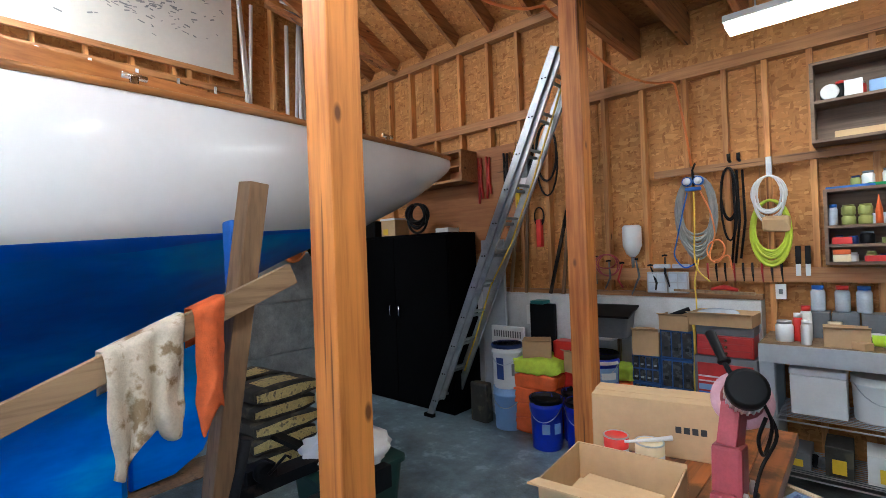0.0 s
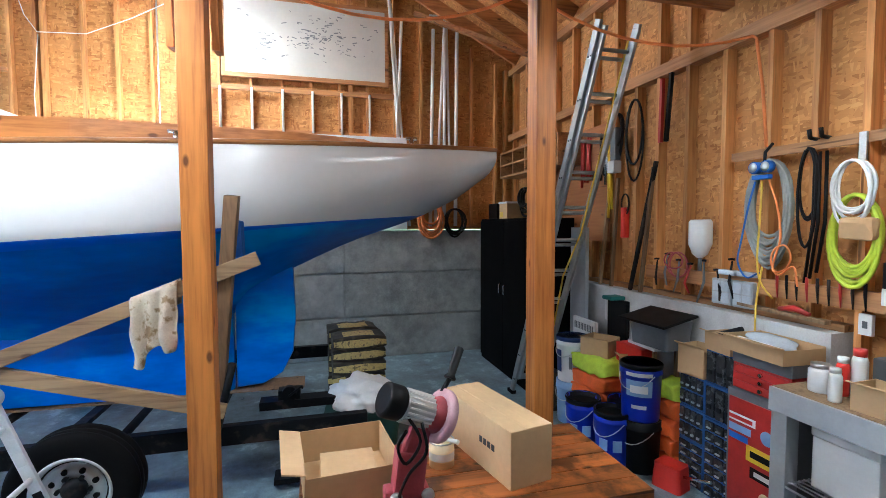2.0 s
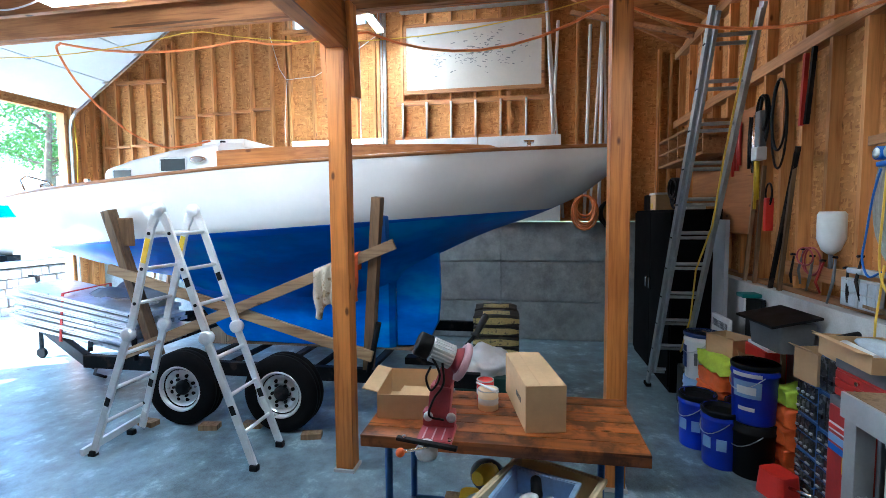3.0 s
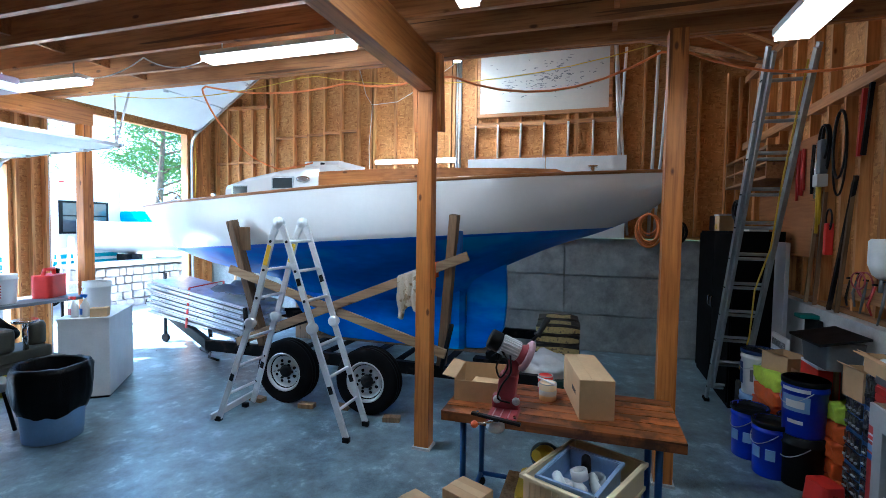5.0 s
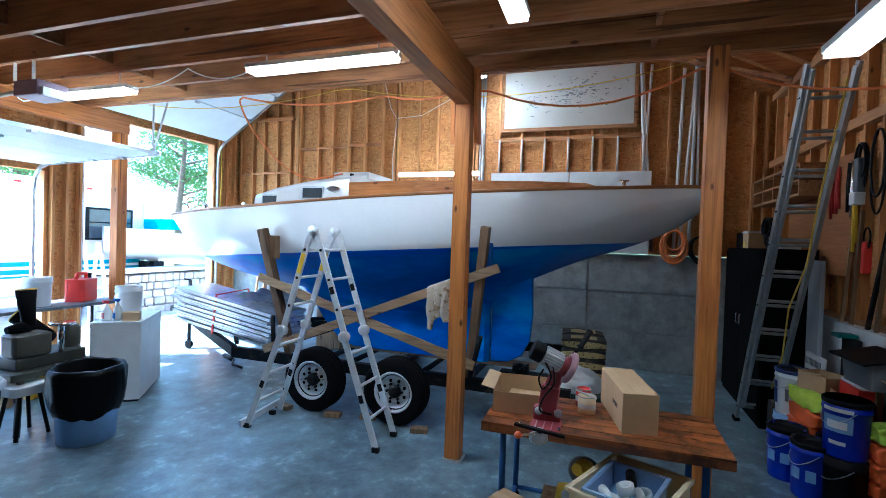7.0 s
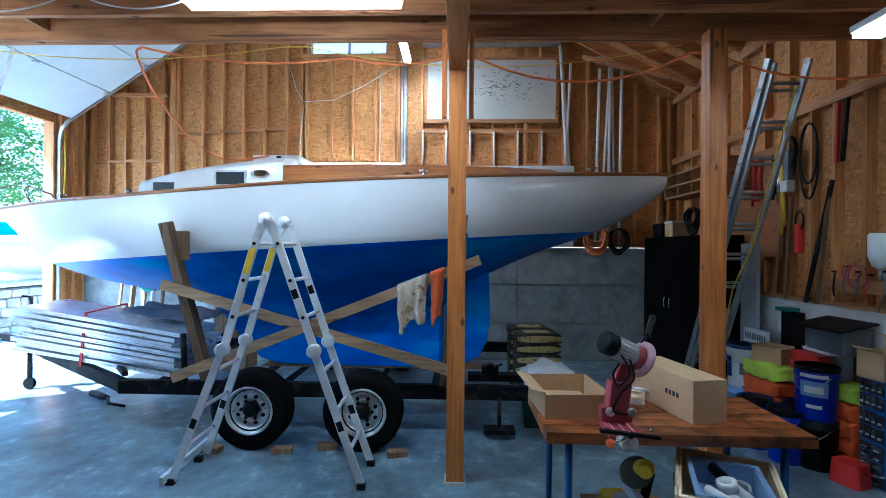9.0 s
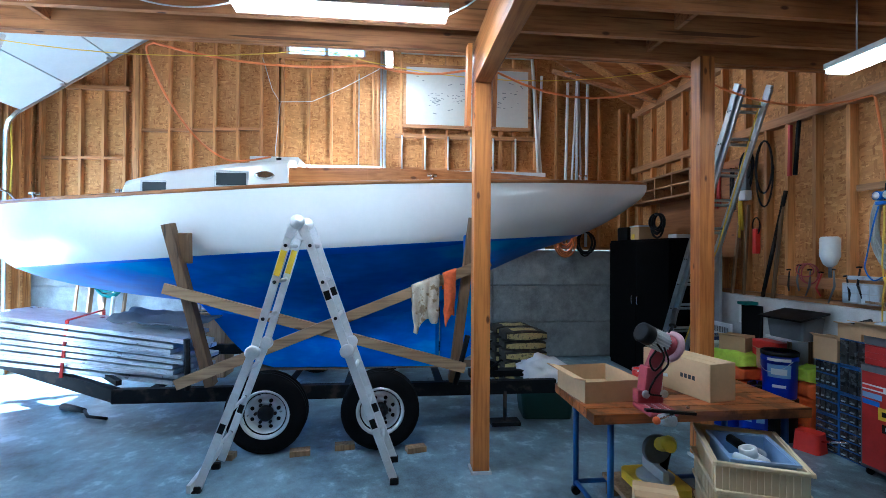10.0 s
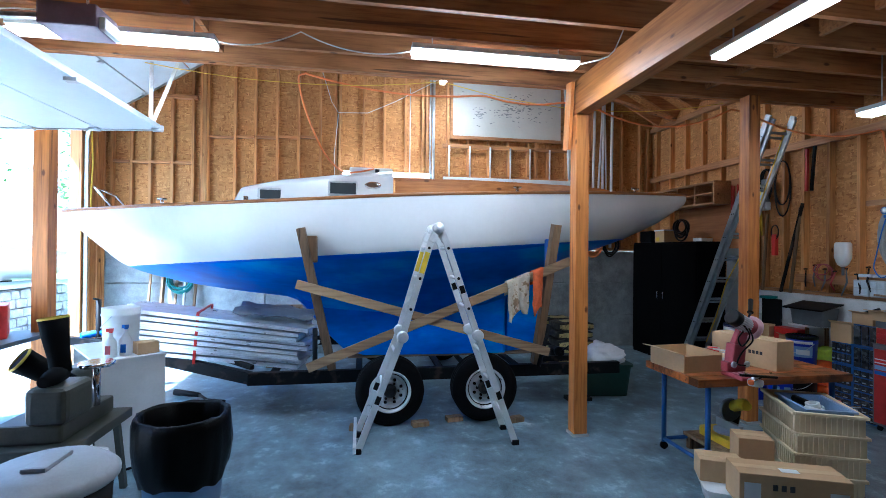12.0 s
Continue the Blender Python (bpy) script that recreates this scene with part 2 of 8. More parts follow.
M_DARKLUM = wood("dark_lumber", (0.10, 0.06, 0.03), (0.23, 0.14, 0.07), "z", 0.7)
M_TUBE = glow("lit_tube", (1.0, 0.94, 0.85), 7.2)
M_TUBEN = glow("lit_tube_old", (1.0, 0.92, 0.78), 2.3)
M_TUBEW = glow("lit_tube_bright", (1.0, 0.94, 0.84), 20.0)
M_BOARD = mat("dry_erase_board", (0.55, 0.52, 0.46), 0.35, 0, 0.05, 3, 0)
M_FADED = mat("faded_marker", (0.2, 0.2, 0.2), 0.6)
M_INK = mat("black_marker", (0.03, 0.03, 0.03), 0.6)
M_HOSE = mat("grey_hose", (0.30, 0.31, 0.29), 0.5)
M_HOSEG = mat("lime_hose", (0.50, 0.62, 0.03), 0.45)
M_CORDO = mat("orange_cord", (0.80, 0.25, 0.06), 0.5)
M_CORDY = mat("yellow_cord", (0.75, 0.52, 0.05), 0.5)
M_TEAL = mat("teal_hose", (0.02, 0.17, 0.16), 0.5)
M_BLUETOOL = mat("blue_nylon", (0.02, 0.12, 0.48), 0.6)
M_CLEAR = mat("cloudy_clear_plastic", (0.45, 0.5, 0.56), 0.2, 0, 0.15, 8)
M_LIMETOOL = mat("lime_tool_plastic", (0.48, 0.68, 0.03), 0.4)
M_LIGHTBLUE = mat("light_blue_bin", (0.27, 0.39, 0.62), 0.3)
M_GLASS = glass("pane_glass")
M_PAVE = concrete("driveway", (0.46, 0.45, 0.43), (0.60, 0.59, 0.57), 0.8, (0.5, 0.49, 0.47))
M_GRASS = mat("grass_ground", (0.10, 0.16, 0.05), 0.9, 0, 0.4, 2)
M_LEAF = mat("leaf", (0.11, 0.20, 0.06), 0.6, 0, 0.4, 3)
M_BARK = mat("bark", (0.14, 0.10, 0.07), 0.9, 0, 0.3, 8, 0.5)
M_STONE = mat("field_stone", (0.42, 0.40, 0.37), 0.8, 0, 0.35, 5, 0.4)
M_RVTEAL = mat("teal_stripe", (0.02, 0.28, 0.38), 0.4)
M_DOORW = mat("white_door_panel", (0.66, 0.72, 0.74), 0.45, 0, 0.05, 3)

for dark, level in ((M_BLKPAINT, 0.04), (M_RUBBER, 0.1), (M_STEEL, 0.16), (M_BLACK, 0.2)):
    dark.node_tree.nodes["Principled BSDF"].inputs["Specular IOR Level"].default_value = level

# ---- building helpers ----


def box(bm, x0, x1, y0, y1, z0, z1, mi=0):
    v = [bm.verts.new((x, y, z)) for x in (x0, x1) for y in (y0, y1) for z in (z0, z1)]
    for q in ((0, 1, 3, 2), (4, 6, 7, 5), (0, 4, 5, 1), (2, 3, 7, 6), (0, 2, 6, 4), (1, 5, 7, 3)):
        bm.faces.new([v[i] for i in q]).material_index = mi
    return v


def prism(bm, x0, x1, y0, y1, z0, za, zb):
    """Upright slab whose top runs from za at y0 to zb at y1."""
    v = box(bm, x0, x1, y0, y1, z0, z0 + 1)
    for i, top in ((1, za), (3, zb), (5, za), (7, zb)):
        v[i].co.z = top


def bar(bm, p0, p1, w, h, mi=0, hint=(0, 0, 1)):
    p0, p1 = Vector(p0), Vector(p1)
    d = (p1 - p0).normalized()
    hint = Vector(hint)
    if abs(d.dot(hint)) > 0.98:
        hint = Vector((1, 0, 0))
    s = d.cross(hint).normalized()
    u = s.cross(d)
    v = [bm.verts.new(p + s * (a * w / 2) + u * (c * h / 2)) for p in (p0, p1) for a, c in ((-1, -1), (1, -1), (1, 1), (-1, 1))]
    for q in ((0, 3, 2, 1), (4, 5, 6, 7), (0, 1, 5, 4), (1, 2, 6, 5), (2, 3, 7, 6), (3, 0, 4, 7)):
        bm.faces.new([v[i] for i in q]).material_index = mi


def tube(bm, pts, r, seg=8, mi=0, caps=True):
    pts = [Vector(p) for p in pts]
    rings, last = [], None
    for i, p in enumerate(pts):
        d = (pts[min(i + 1, len(pts) - 1)] - pts[max(i - 1, 0)]).normalized()
        if last is None:
            s = d.orthogonal().normalized()
        else:
            s = last - d * last.dot(d)
            s = s.normalized() if s.length > 1e-6 else d.orthogonal().normalized()
        last = s
        t = d.cross(s)
        rr = r[i] if isinstance(r, (list, tuple)) else r
        rings.append([bm.verts.new(p + (s * math.cos(a) + t * math.sin(a)) * rr) for a in (2 * math.pi * k / seg for k in range(seg))])
    for a, b in zip(rings, rings[1:]):
        for k in range(seg):
            f = bm.faces.new((a[k], a[(k + 1) % seg], b[(k + 1) % seg], b[k]))
            f.smooth, f.material_index = True, mi
    if caps:
        bm.faces.new(rings[0][::-1]).material_index = mi
        bm.faces.new(rings[-1]).material_index = mi


def lathe(bm, prof, at=(0, 0, 0), seg=20, mi=0, axis="z", cap=True):
    """Turns (radius, height) pairs about an axis through at."""
    at = Vector(at)
    rings = []
    for r, h in prof:
        ring = []
        for k in range(seg):
            a = 2 * math.pi * k / seg
            c, s = max(r, 1e-4) * math.cos(a), max(r, 1e-4) * math.sin(a)
            ring.append(bm.verts.new(at + Vector({"z": (c, s, h), "x": (h, c, s), "y": (s, h, c)}[axis])))
        rings.append(ring)
    for a, b in zip(rings, rings[1:]):
        for k in range(seg):
            f = bm.faces.new((a[k], a[(k + 1) % seg], b[(k + 1) % seg], b[k]))
            f.smooth, f.material_index = True, mi
    if cap:
        bm.faces.new(rings[0][::-1]).material_index = mi
        bm.faces.new(rings[-1]).material_index = mi


def soften(bm, off=0.006, seg=2):
    bmesh.ops.bevel(bm, geom=bm.edges[:], offset=off, segments=seg, profile=0.6, affect="EDGES", clamp_overlap=True)


def rough_up(bm, amount, scale=8.0, seed=0.0):
    for v in bm.verts:
        v.co += noise.noise_vector(v.co * scale + Vector((seed, seed * 0.7, 0))) * amount


def part(name, bm, material, parent=None, label="", smooth=False):
    me = bpy.data.meshes.new(name)
    bmesh.ops.recalc_face_normals(bm, faces=bm.faces[:])
    if smooth:
        for f in bm.faces:
            f.smooth = True
    bm.to_mesh(me)
    bm.free()
    for m in (material if isinstance(material, (list, tuple)) else [material]):
        me.materials.append(m)
    ob = new(name, me)
    if parent:
        ob.parent = parent
        if parent.type == "EMPTY":
            ob.matrix_parent_inverse = parent.matrix_basis.inverted()
    if label:
        ob["label"] = label
    return ob


def thing(name, label, category, group="", at=(0, 0, 0), kind=""):
    e = new(name)
    e.empty_display_size = 0.1
    e.matrix_basis = Matrix.Translation(at)
    return tagged(e, label, category, group, kind)


def block(name, material, dims, parent=None, label="", bevel=0.0):
    bm = bmesh.new()
    box(bm, *dims)
    if bevel:
        soften(bm, bevel)
    return part(name, bm, material, parent, label)


def one(name, material, dims, label, category, group="", bevel=0.006, kind=""):
    return tagged(block(name, material, dims, None, "", bevel), label, category, group, kind)


def rounded(bm, w, d, h, r=0.03, z=0.0, taper=1.0, seg=4, mi=0):
    """Tub-like prism with rounded corners; the foot is taper times the top."""
    rings = []
    for k, zz in ((taper, z), (1.0, z + h)):
        ring = []
        for cx, cy, a0 in ((1, 1, 0), (-1, 1, 90), (-1, -1, 180), (1, -1, 270)):
            for i in range(seg + 1):
                a = radians(a0 + 90 * i / seg)
                ring.append(bm.verts.new((k * (cx * (w / 2 - r) + r * math.cos(a)), k * (cy * (d / 2 - r) + r * math.sin(a)), zz)))
        rings.append(ring)
    n = len(rings[0])
    for i in range(n):
        bm.faces.new((rings[0][i], rings[0][(i + 1) % n], rings[1][(i + 1) % n], rings[1][i])).material_index = mi
    bm.faces.new(rings[0][::-1]).material_index = mi
    bm.faces.new(rings[1]).material_index = mi


def coil(n, rx, rz, spread, seed=1, pts=22, gap=0.0):
    """Points of a hung coil of n turns in the x-z plane round the origin."""
    rnd = random.Random(seed)
    out = []
    for t in range(n):
        kx, kz, dy, dz = rx * rnd.uniform(1 - spread, 1), rz * rnd.uniform(1 - spread, 1), rnd.uniform(-0.03, 0.03), rnd.uniform(0, 0.3) * spread * rz
        for i in range(pts):
            a = 2 * math.pi * i / pts
            out.append((kx * math.sin(a), dy + gap * t, kz * math.cos(a) + (rz - kz) - dz * (1 - math.cos(a)) / 2))
    return out


def sag(a, b, drop, n=10):
    a, b = Vector(a), Vector(b)
    return [a.lerp(b, i / n) - Vector((0, 0, drop * 4 * (i / n) * (1 - i / n))) for i in range(n + 1)]


def smooth(pts, n=5):
    """Rounds a line of points (Catmull-Rom)."""
    p = [Vector(q) for q in pts]
    p = [2 * p[0] - p[1]] + p + [2 * p[-1] - p[-2]]
    out = []
    for a, b, c, d in zip(p, p[1:], p[2:], p[3:]):
        for i in range(n):
            t = i / n
            out.append(0.5 * (2 * b + (c - a) * t + (2 * a - 5 * b + 4 * c - d) * t * t + (3 * b - a - 3 * c + d) * t ** 3))
    return out + [p[-2]]

# ---- the shed: floor, walls, roof, loft ----
W, N, S, EAST = -5.12, 4.92, -5.2, 6.6
EAVE, RIDGE_Y, RIDGE_Z = 4.42, -0.1, 7.0


def roof_z(y):
    return RIDGE_Z - (RIDGE_Z - EAVE) * abs(y - RIDGE_Y) / (N - RIDGE_Y)


setting = dict(kind="structure")
tagged(block("floor", M_FLOOR, (W - 0.2, EAST, S - 0.12, N + 0.2, -0.12, 0.0)), "grey troweled concrete slab with pale blotches", "floor", **setting)

# west wall: cast concrete below, framed gable above
wall_w = tagged(new("wall_west"), "concrete foundation wall with framed strand board gable above", "wall", **setting)
bm = bmesh.new()
box(bm, W - 0.2, W + 0.033, S, N, 0, 1.9)
part("foundation", bm, M_CONC, wall_w, "grey board-formed concrete")
for z0, z1 in ((0.0, 0.62), (0.62, 1.27), (1.27, 1.905)):
    for y0, y1 in ((S, -2.56), (-2.56, -0.12), (-0.12, 2.32), (2.32, N)):
        block("form_panel", M_CONC, (W + 0.0325, W + 0.055, y0 + 0.011, y1 - 0.011, z0 + 0.014, z1 - 0.012), wall_w, "", 0.004)
bm = bmesh.new()
WY0, WY1, WZ0, WZ1 = -1.26, 0.09, 5.2, 5.88
for y0, y1 in ((S - 0.1, -3.6), (-3.6, WY0), (WY1, 2.45), (2.45, N + 0.1)):
    prism(bm, W - 0.2, W - 0.09, y0 + 0.002, y1 - 0.002, 1.905, roof_z(y0) + 0.19, roof_z(y1) + 0.19)
box(bm, W - 0.2, W - 0.09, WY0, WY1, 1.905, WZ0)
prism(bm, W - 0.2, W - 0.09, WY0, RIDGE_Y, WZ1, roof_z(WY0) + 0.19, RIDGE_Z + 0.19)
prism(bm, W - 0.2, W - 0.09, RIDGE_Y, WY1, WZ1, RIDGE_Z + 0.19, roof_z(WY1) + 0.19)
part("sheathing", bm, M_OSB, wall_w, "orange strand board sheathing")
WSTUDS = [-5.07, -4.77, -4.48, -4.13, -3.8, -3.66, -3.56, -3.11, -2.77, -2.40, -2.03, -1.65, -1.38, -1.30, -0.87, -0.49, -0.10,
          0.22, 0.30, 0.70, 1.10, 1.50, 1.90, 2.30, 2.70, 3.10, 3.50, 3.90, 4.30, 4.70, 4.86]
for y in WSTUDS:
    top = WZ0 - 0.08 if WY0 < y < WY1 else roof_z(y) - 0.05
    block("stud", M_STUDZ, (W - 0.09, W, y - 0.02, y + 0.02, 1.95, top), wall_w)
for y0, y1, z in ((-3.53, -3.13, 3.83), (-3.09, -2.79, 3.85), (-2.75, -2.42, 3.86), (-2.38, -2.05, 3.88), (-2.01, -1.67, 3.9),
                  (-5.05, -4.79, 3.34), (-4.75, -4.5, 3.34), (-4.46, -4.15, 3.35), (-4.11, -3.82, 3.35)):
    block("blocking", M_PLATEY, (W - 0.088, W + 0.012, y0, y1, z - 0.02, z + 0.02), wall_w)
block("blocking", M_PLATEY, (W - 0.06, W + 0.03, -4.7, -3.72, 4.46, 4.52), wall_w)
block("sill_plate", M_PLATEY, (W - 0.09, W + 0.004, S, N - 0.1, 1.906, 1.95), wall_w)
block("header", M_PLATEY, (W - 0.09, W + 0.006, WY0 - 0.12, WY1 + 0.12, WZ0 - 0.08, WZ0 - 0.002), wall_w)
for y in (-3.6, 2.45):
    block("trim_board", M_STUDZ, (W - 0.02, W + 0.02, y - 0.03, y + 0.03, 1.96, roof_z(y) - 0.15), wall_w)
window_1 = tagged(new("window_1"), "small clerestory sliding window high in the gable", "window", **setting)
bm = bmesh.new()
for d in ((WY0, WY1, WZ0, WZ0 + 0.04), (WY0, WY1, WZ1 - 0.04, WZ1), (WY0, WY0 + 0.04, WZ0 + 0.04, WZ1 - 0.04), (WY1 - 0.04, WY1, WZ0 + 0.04, WZ1 - 0.04), (-0.61, -0.56, WZ0 + 0.04, WZ1 - 0.04)):
    box(bm, W - 0.17, W - 0.1, *d)
part("window_frame", bm, M_WHITE, window_1)
for y0, y1 in ((WY0 + 0.04, -0.61), (-0.56, WY1 - 0.04)):
    block("pane", M_GLASS, (W - 0.14, W - 0.135, y0, y1, WZ0 + 0.04, WZ1 - 0.04), window_1).visible_shadow = False

# north wall
wall_n = tagged(new("wall_north"), "framed strand board wall on a painted concrete base", "wall", **setting)
NSTEP = -0.1
bm = bmesh.new()
box(bm, W + 0.055, NSTEP, N - 0.1, N + 0.2, 0, 1.345)
part("foundation", bm, M_CONCN, wall_n, "pale painted concrete with a ledge")
bm = bmesh.new()
for x0, x1, z0 in ((W - 0.2, -3.9, 1.345), (-3.9, -2.68, 1.345), (-2.68, -1.46, 1.345), (-1.46, NSTEP, 1.345), (NSTEP, 1.1, 0), (1.1, 2.4, 0), (2.4, 3.7, 0), (3.7, EAST, 0)):
    box(bm, x0 + 0.002, x1 - 0.002, N + 0.09, N + 0.2, z0, 4.55)
part("sheathing", bm, M_OSB, wall_n, "orange strand board sheathing")
for x in (-4.94, -4.5, -4.07, -3.63, -3.2, -2.76):
    block("stud", M_STUDZ, (x - 0.02, x + 0.02, N, N + 0.09, 3.39, 4.3), wall_n)
for x in (-4.94, -4.5, -4.07, -3.63, -3.2, -2.76, -2.35, -2.02, -1.72, -1.37, -1.0, -0.63, -0.32, -0.03, 0.26, 0.62, 1.0, 1.4, 1.8, 2.2, 2.7, 3.2, 3.7, 4.4, 5.0, 5.7):
    block("stud", M_STUDZ, (x - 0.02, x + 0.02, N, N + 0.09, 1.39 if x < NSTEP else 0.04, 3.29), wall_n)
for x in (-2.35, -1.72, -1.37):
    block("stud", M_STUDZ, (x - 0.02, x + 0.02, N, N + 0.09, 3.39, 4.3), wall_n)
block("plate", M_PLATEX, (W, EAST, N - 0.02, N + 0.088, 3.29, 3.39), wall_n)
block("plate", M_PLATEX, (W, -1.1, N - 0.015, N + 0.088, 4.3, 4.39), wall_n)
block("plate", M_PLATEX, (W, NSTEP, N, N + 0.088, 1.346, 1.389), wall_n)
block("tool_rail", M_PLATEX, (-0.9, 2.4, N - 0.022, N - 0.002, 2.44, 2.5), wall_n)
block("tool_rail", M_PLATEX, (-1.78, 2.2, N - 0.042, N - 0.002, 1.5, 1.61), wall_n)
block("panel", M_PLY, (-4.2, -2.4, N - 0.014, N - 0.003, 1.8, 3.05), wall_n, "smooth brown plywood panel")

# south wall with the two garage openings, and the plain wall behind
D1A, D1B, D1H, D2A, D2B, D2H = -4.5, -1.84, 3.85, -1.36, 1.6, 2.85
wall_s = tagged(new("wall_south"), "framed wall with two garage door openings", "wall", **setting)
bm = bmesh.new()
for x0, x1, z0, z1 in ((W - 0.2, D1A, 0, 4.4), (D1A, D1B, D1H, 4.4), (D1B, D2A, 0, 4.4), (D2A, D2B, D2H, 4.4), (D2B, EAST, 0, 4.4)):
    z1 = 4.45
    box(bm, x0 + 0.001, x1 - 0.001, S - 0.12, S, z0, z1)
part("sheathing", bm, M_OSB, wall_s, "orange strand board sheathing")
for x in (-5.0, -4.78, -4.56, -1.79, -1.6, -1.41, 1.68, 2.1, 2.6, 3.1, 3.6, 4.2, 4.8, 5.4):
    block("stud", M_STUDZ, (x - 0.02, x + 0.02, S + 0.001, S + 0.09, 0.0, 4.3), wall_s)
for x in (D1A + 0.02, D1B - 0.02, D2A + 0.02, D2B - 0.02):
    block("jamb", M_STUDZ, (x - 0.018, x + 0.018, S - 0.14, S + 0.02, 0, D1H if x < -1.5 else D2H), wall_s)
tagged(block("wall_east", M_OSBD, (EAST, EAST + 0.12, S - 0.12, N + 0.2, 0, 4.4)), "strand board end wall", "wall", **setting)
# unseen gable added so no sky light leaks in over the loft
bm = bmesh.new()
prism(bm, EAST, EAST + 0.12, S - 0.12, RIDGE_Y, 4.401, roof_z(S - 0.12) + 0.19, RIDGE_Z + 0.19)
prism(bm, EAST, EAST + 0.12, RIDGE_Y, N + 0.2, 4.401, RIDGE_Z + 0.19, roof_z(N + 0.2) + 0.19)
tagged(part("wall_east_gable", bm, M_OSBD), "unseen strand board end gable added to keep sky light out", "wall", **setting)

# roof over the boat bay
roof = tagged(new("roof"), "strand board roof deck on exposed rafters", "roof", **setting)
bm = bmesh.new()
for y0, y1 in ((RIDGE_Y, N + 0.5), (S - 0.7, RIDGE_Y)):
    z0, z1 = roof_z(y0) + 0.2, roof_z(y1) + 0.2
    v = [bm.verts.new((x, y, z + d)) for x in (W - 0.5, EAST + 0.3) for y, z in ((y0, z0), (y1, z1)) for d in (0, 0.05)]
    for q in ((0, 1, 3, 2), (4, 6, 7, 5), (0, 4, 5, 1), (2, 3, 7, 6), (0, 2, 6, 4), (1, 5, 7, 3)):
        bm.faces.new([v[i] for i in q])
part("roof_deck", bm, M_OSB, roof)
for i in range(9):
    x = -4.9 + i * 0.55
    for y1 in (N + 0.05, S - 0.05):
        bm = bmesh.new()
        bar(bm, (x, RIDGE_Y, RIDGE_Z + 0.1), (x, y1, roof_z(y1) + 0.1), 0.045, 0.19)
        part("rafter", bm, M_JOIST, roof)
bm = bmesh.new()
bar(bm, (W + 0.02, 3.4, roof_z(3.4) - 0.1), (-4.3, N - 0.02, 4.36), 0.09, 0.06)
part("brace", bm, M_JOIST, roof)

# loft floor on joists
loft = tagged(new("loft"), "loft floor on dark exposed joists", "loft", **setting)
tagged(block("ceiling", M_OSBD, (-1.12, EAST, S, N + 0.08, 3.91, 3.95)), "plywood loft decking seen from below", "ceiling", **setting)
JX = [-1.08, -0.60, -0.15, 0.30, 0.74, 1.18, 1.62, 2.06, 2.5, 2.94, 3.38, 3.82, 4.26, 4.7, 5.14, 5.58, 6.02, 6.46]
for x in JX:
    block("joist", M_JOIST, (x - 0.024, x + 0.024, S + 0.001, N + 0.085, 3.62, 3.909), loft)
block("joist", M_JOIST, (-1.06 + 0.001, -1.012, S + 0.001, N + 0.085, 3.625, 3.905), loft)
for y in (-2.2, 2.9):
    for a, b in zip(JX, JX[1:]):
        block("blocking", M_JOIST, (a + 0.026, b - 0.026, y - 0.02, y + 0.02, 3.7, 3.9), loft)

P1, P2, P3 = (-0.86, 1.32), (-0.92, 3.37), (-1.53, -3.95)
for p, top in ((P1, 3.27), (P2, 3.618), (P3, 3.38)):
    post = tagged(new("post"), "orange fir six-by-six post standing on the slab", "post", "timber posts", "structure")
    bm = bmesh.new()
    box(bm, p[0] - 0.07, p[0] + 0.07, p[1] - 0.07, p[1] + 0.07, 0.025, top)
    soften(bm, 0.006)
    part("timber", bm, M_POST, post)
    block("pad", M_CONCN, (p[0] - 0.085, p[0] + 0.085, p[1] - 0.085, p[1] + 0.085, 0.0, 0.024), post, "pale concrete footing pad")
bm = bmesh.new()
box(bm, -0.99, EAST, 1.25, 1.39, 3.272, 3.618)
soften(bm, 0.006)
beam = tagged(part("beam", bm, M_BEAM), "heavy orange fir beam carrying the joists", "beam", **setting)
for y in (1.21, 1.43):
    bm = bmesh.new()
    bar(bm, (-0.93, y, 2.93), (-0.85, y, 3.6), 0.036, 0.13, 0, (1, 0, 0))
    part("gusset", bm, M_POST, beam, "nailed lumber gusset")
bm = bmesh.new()
box(bm, -1.62, EAST, -4.02, -3.88, 3.382, 3.618)
tagged(part("beam", bm, M_BEAM), "heavy fir beam by the garage doors", "beam", **setting)

# ---- garage doors ----


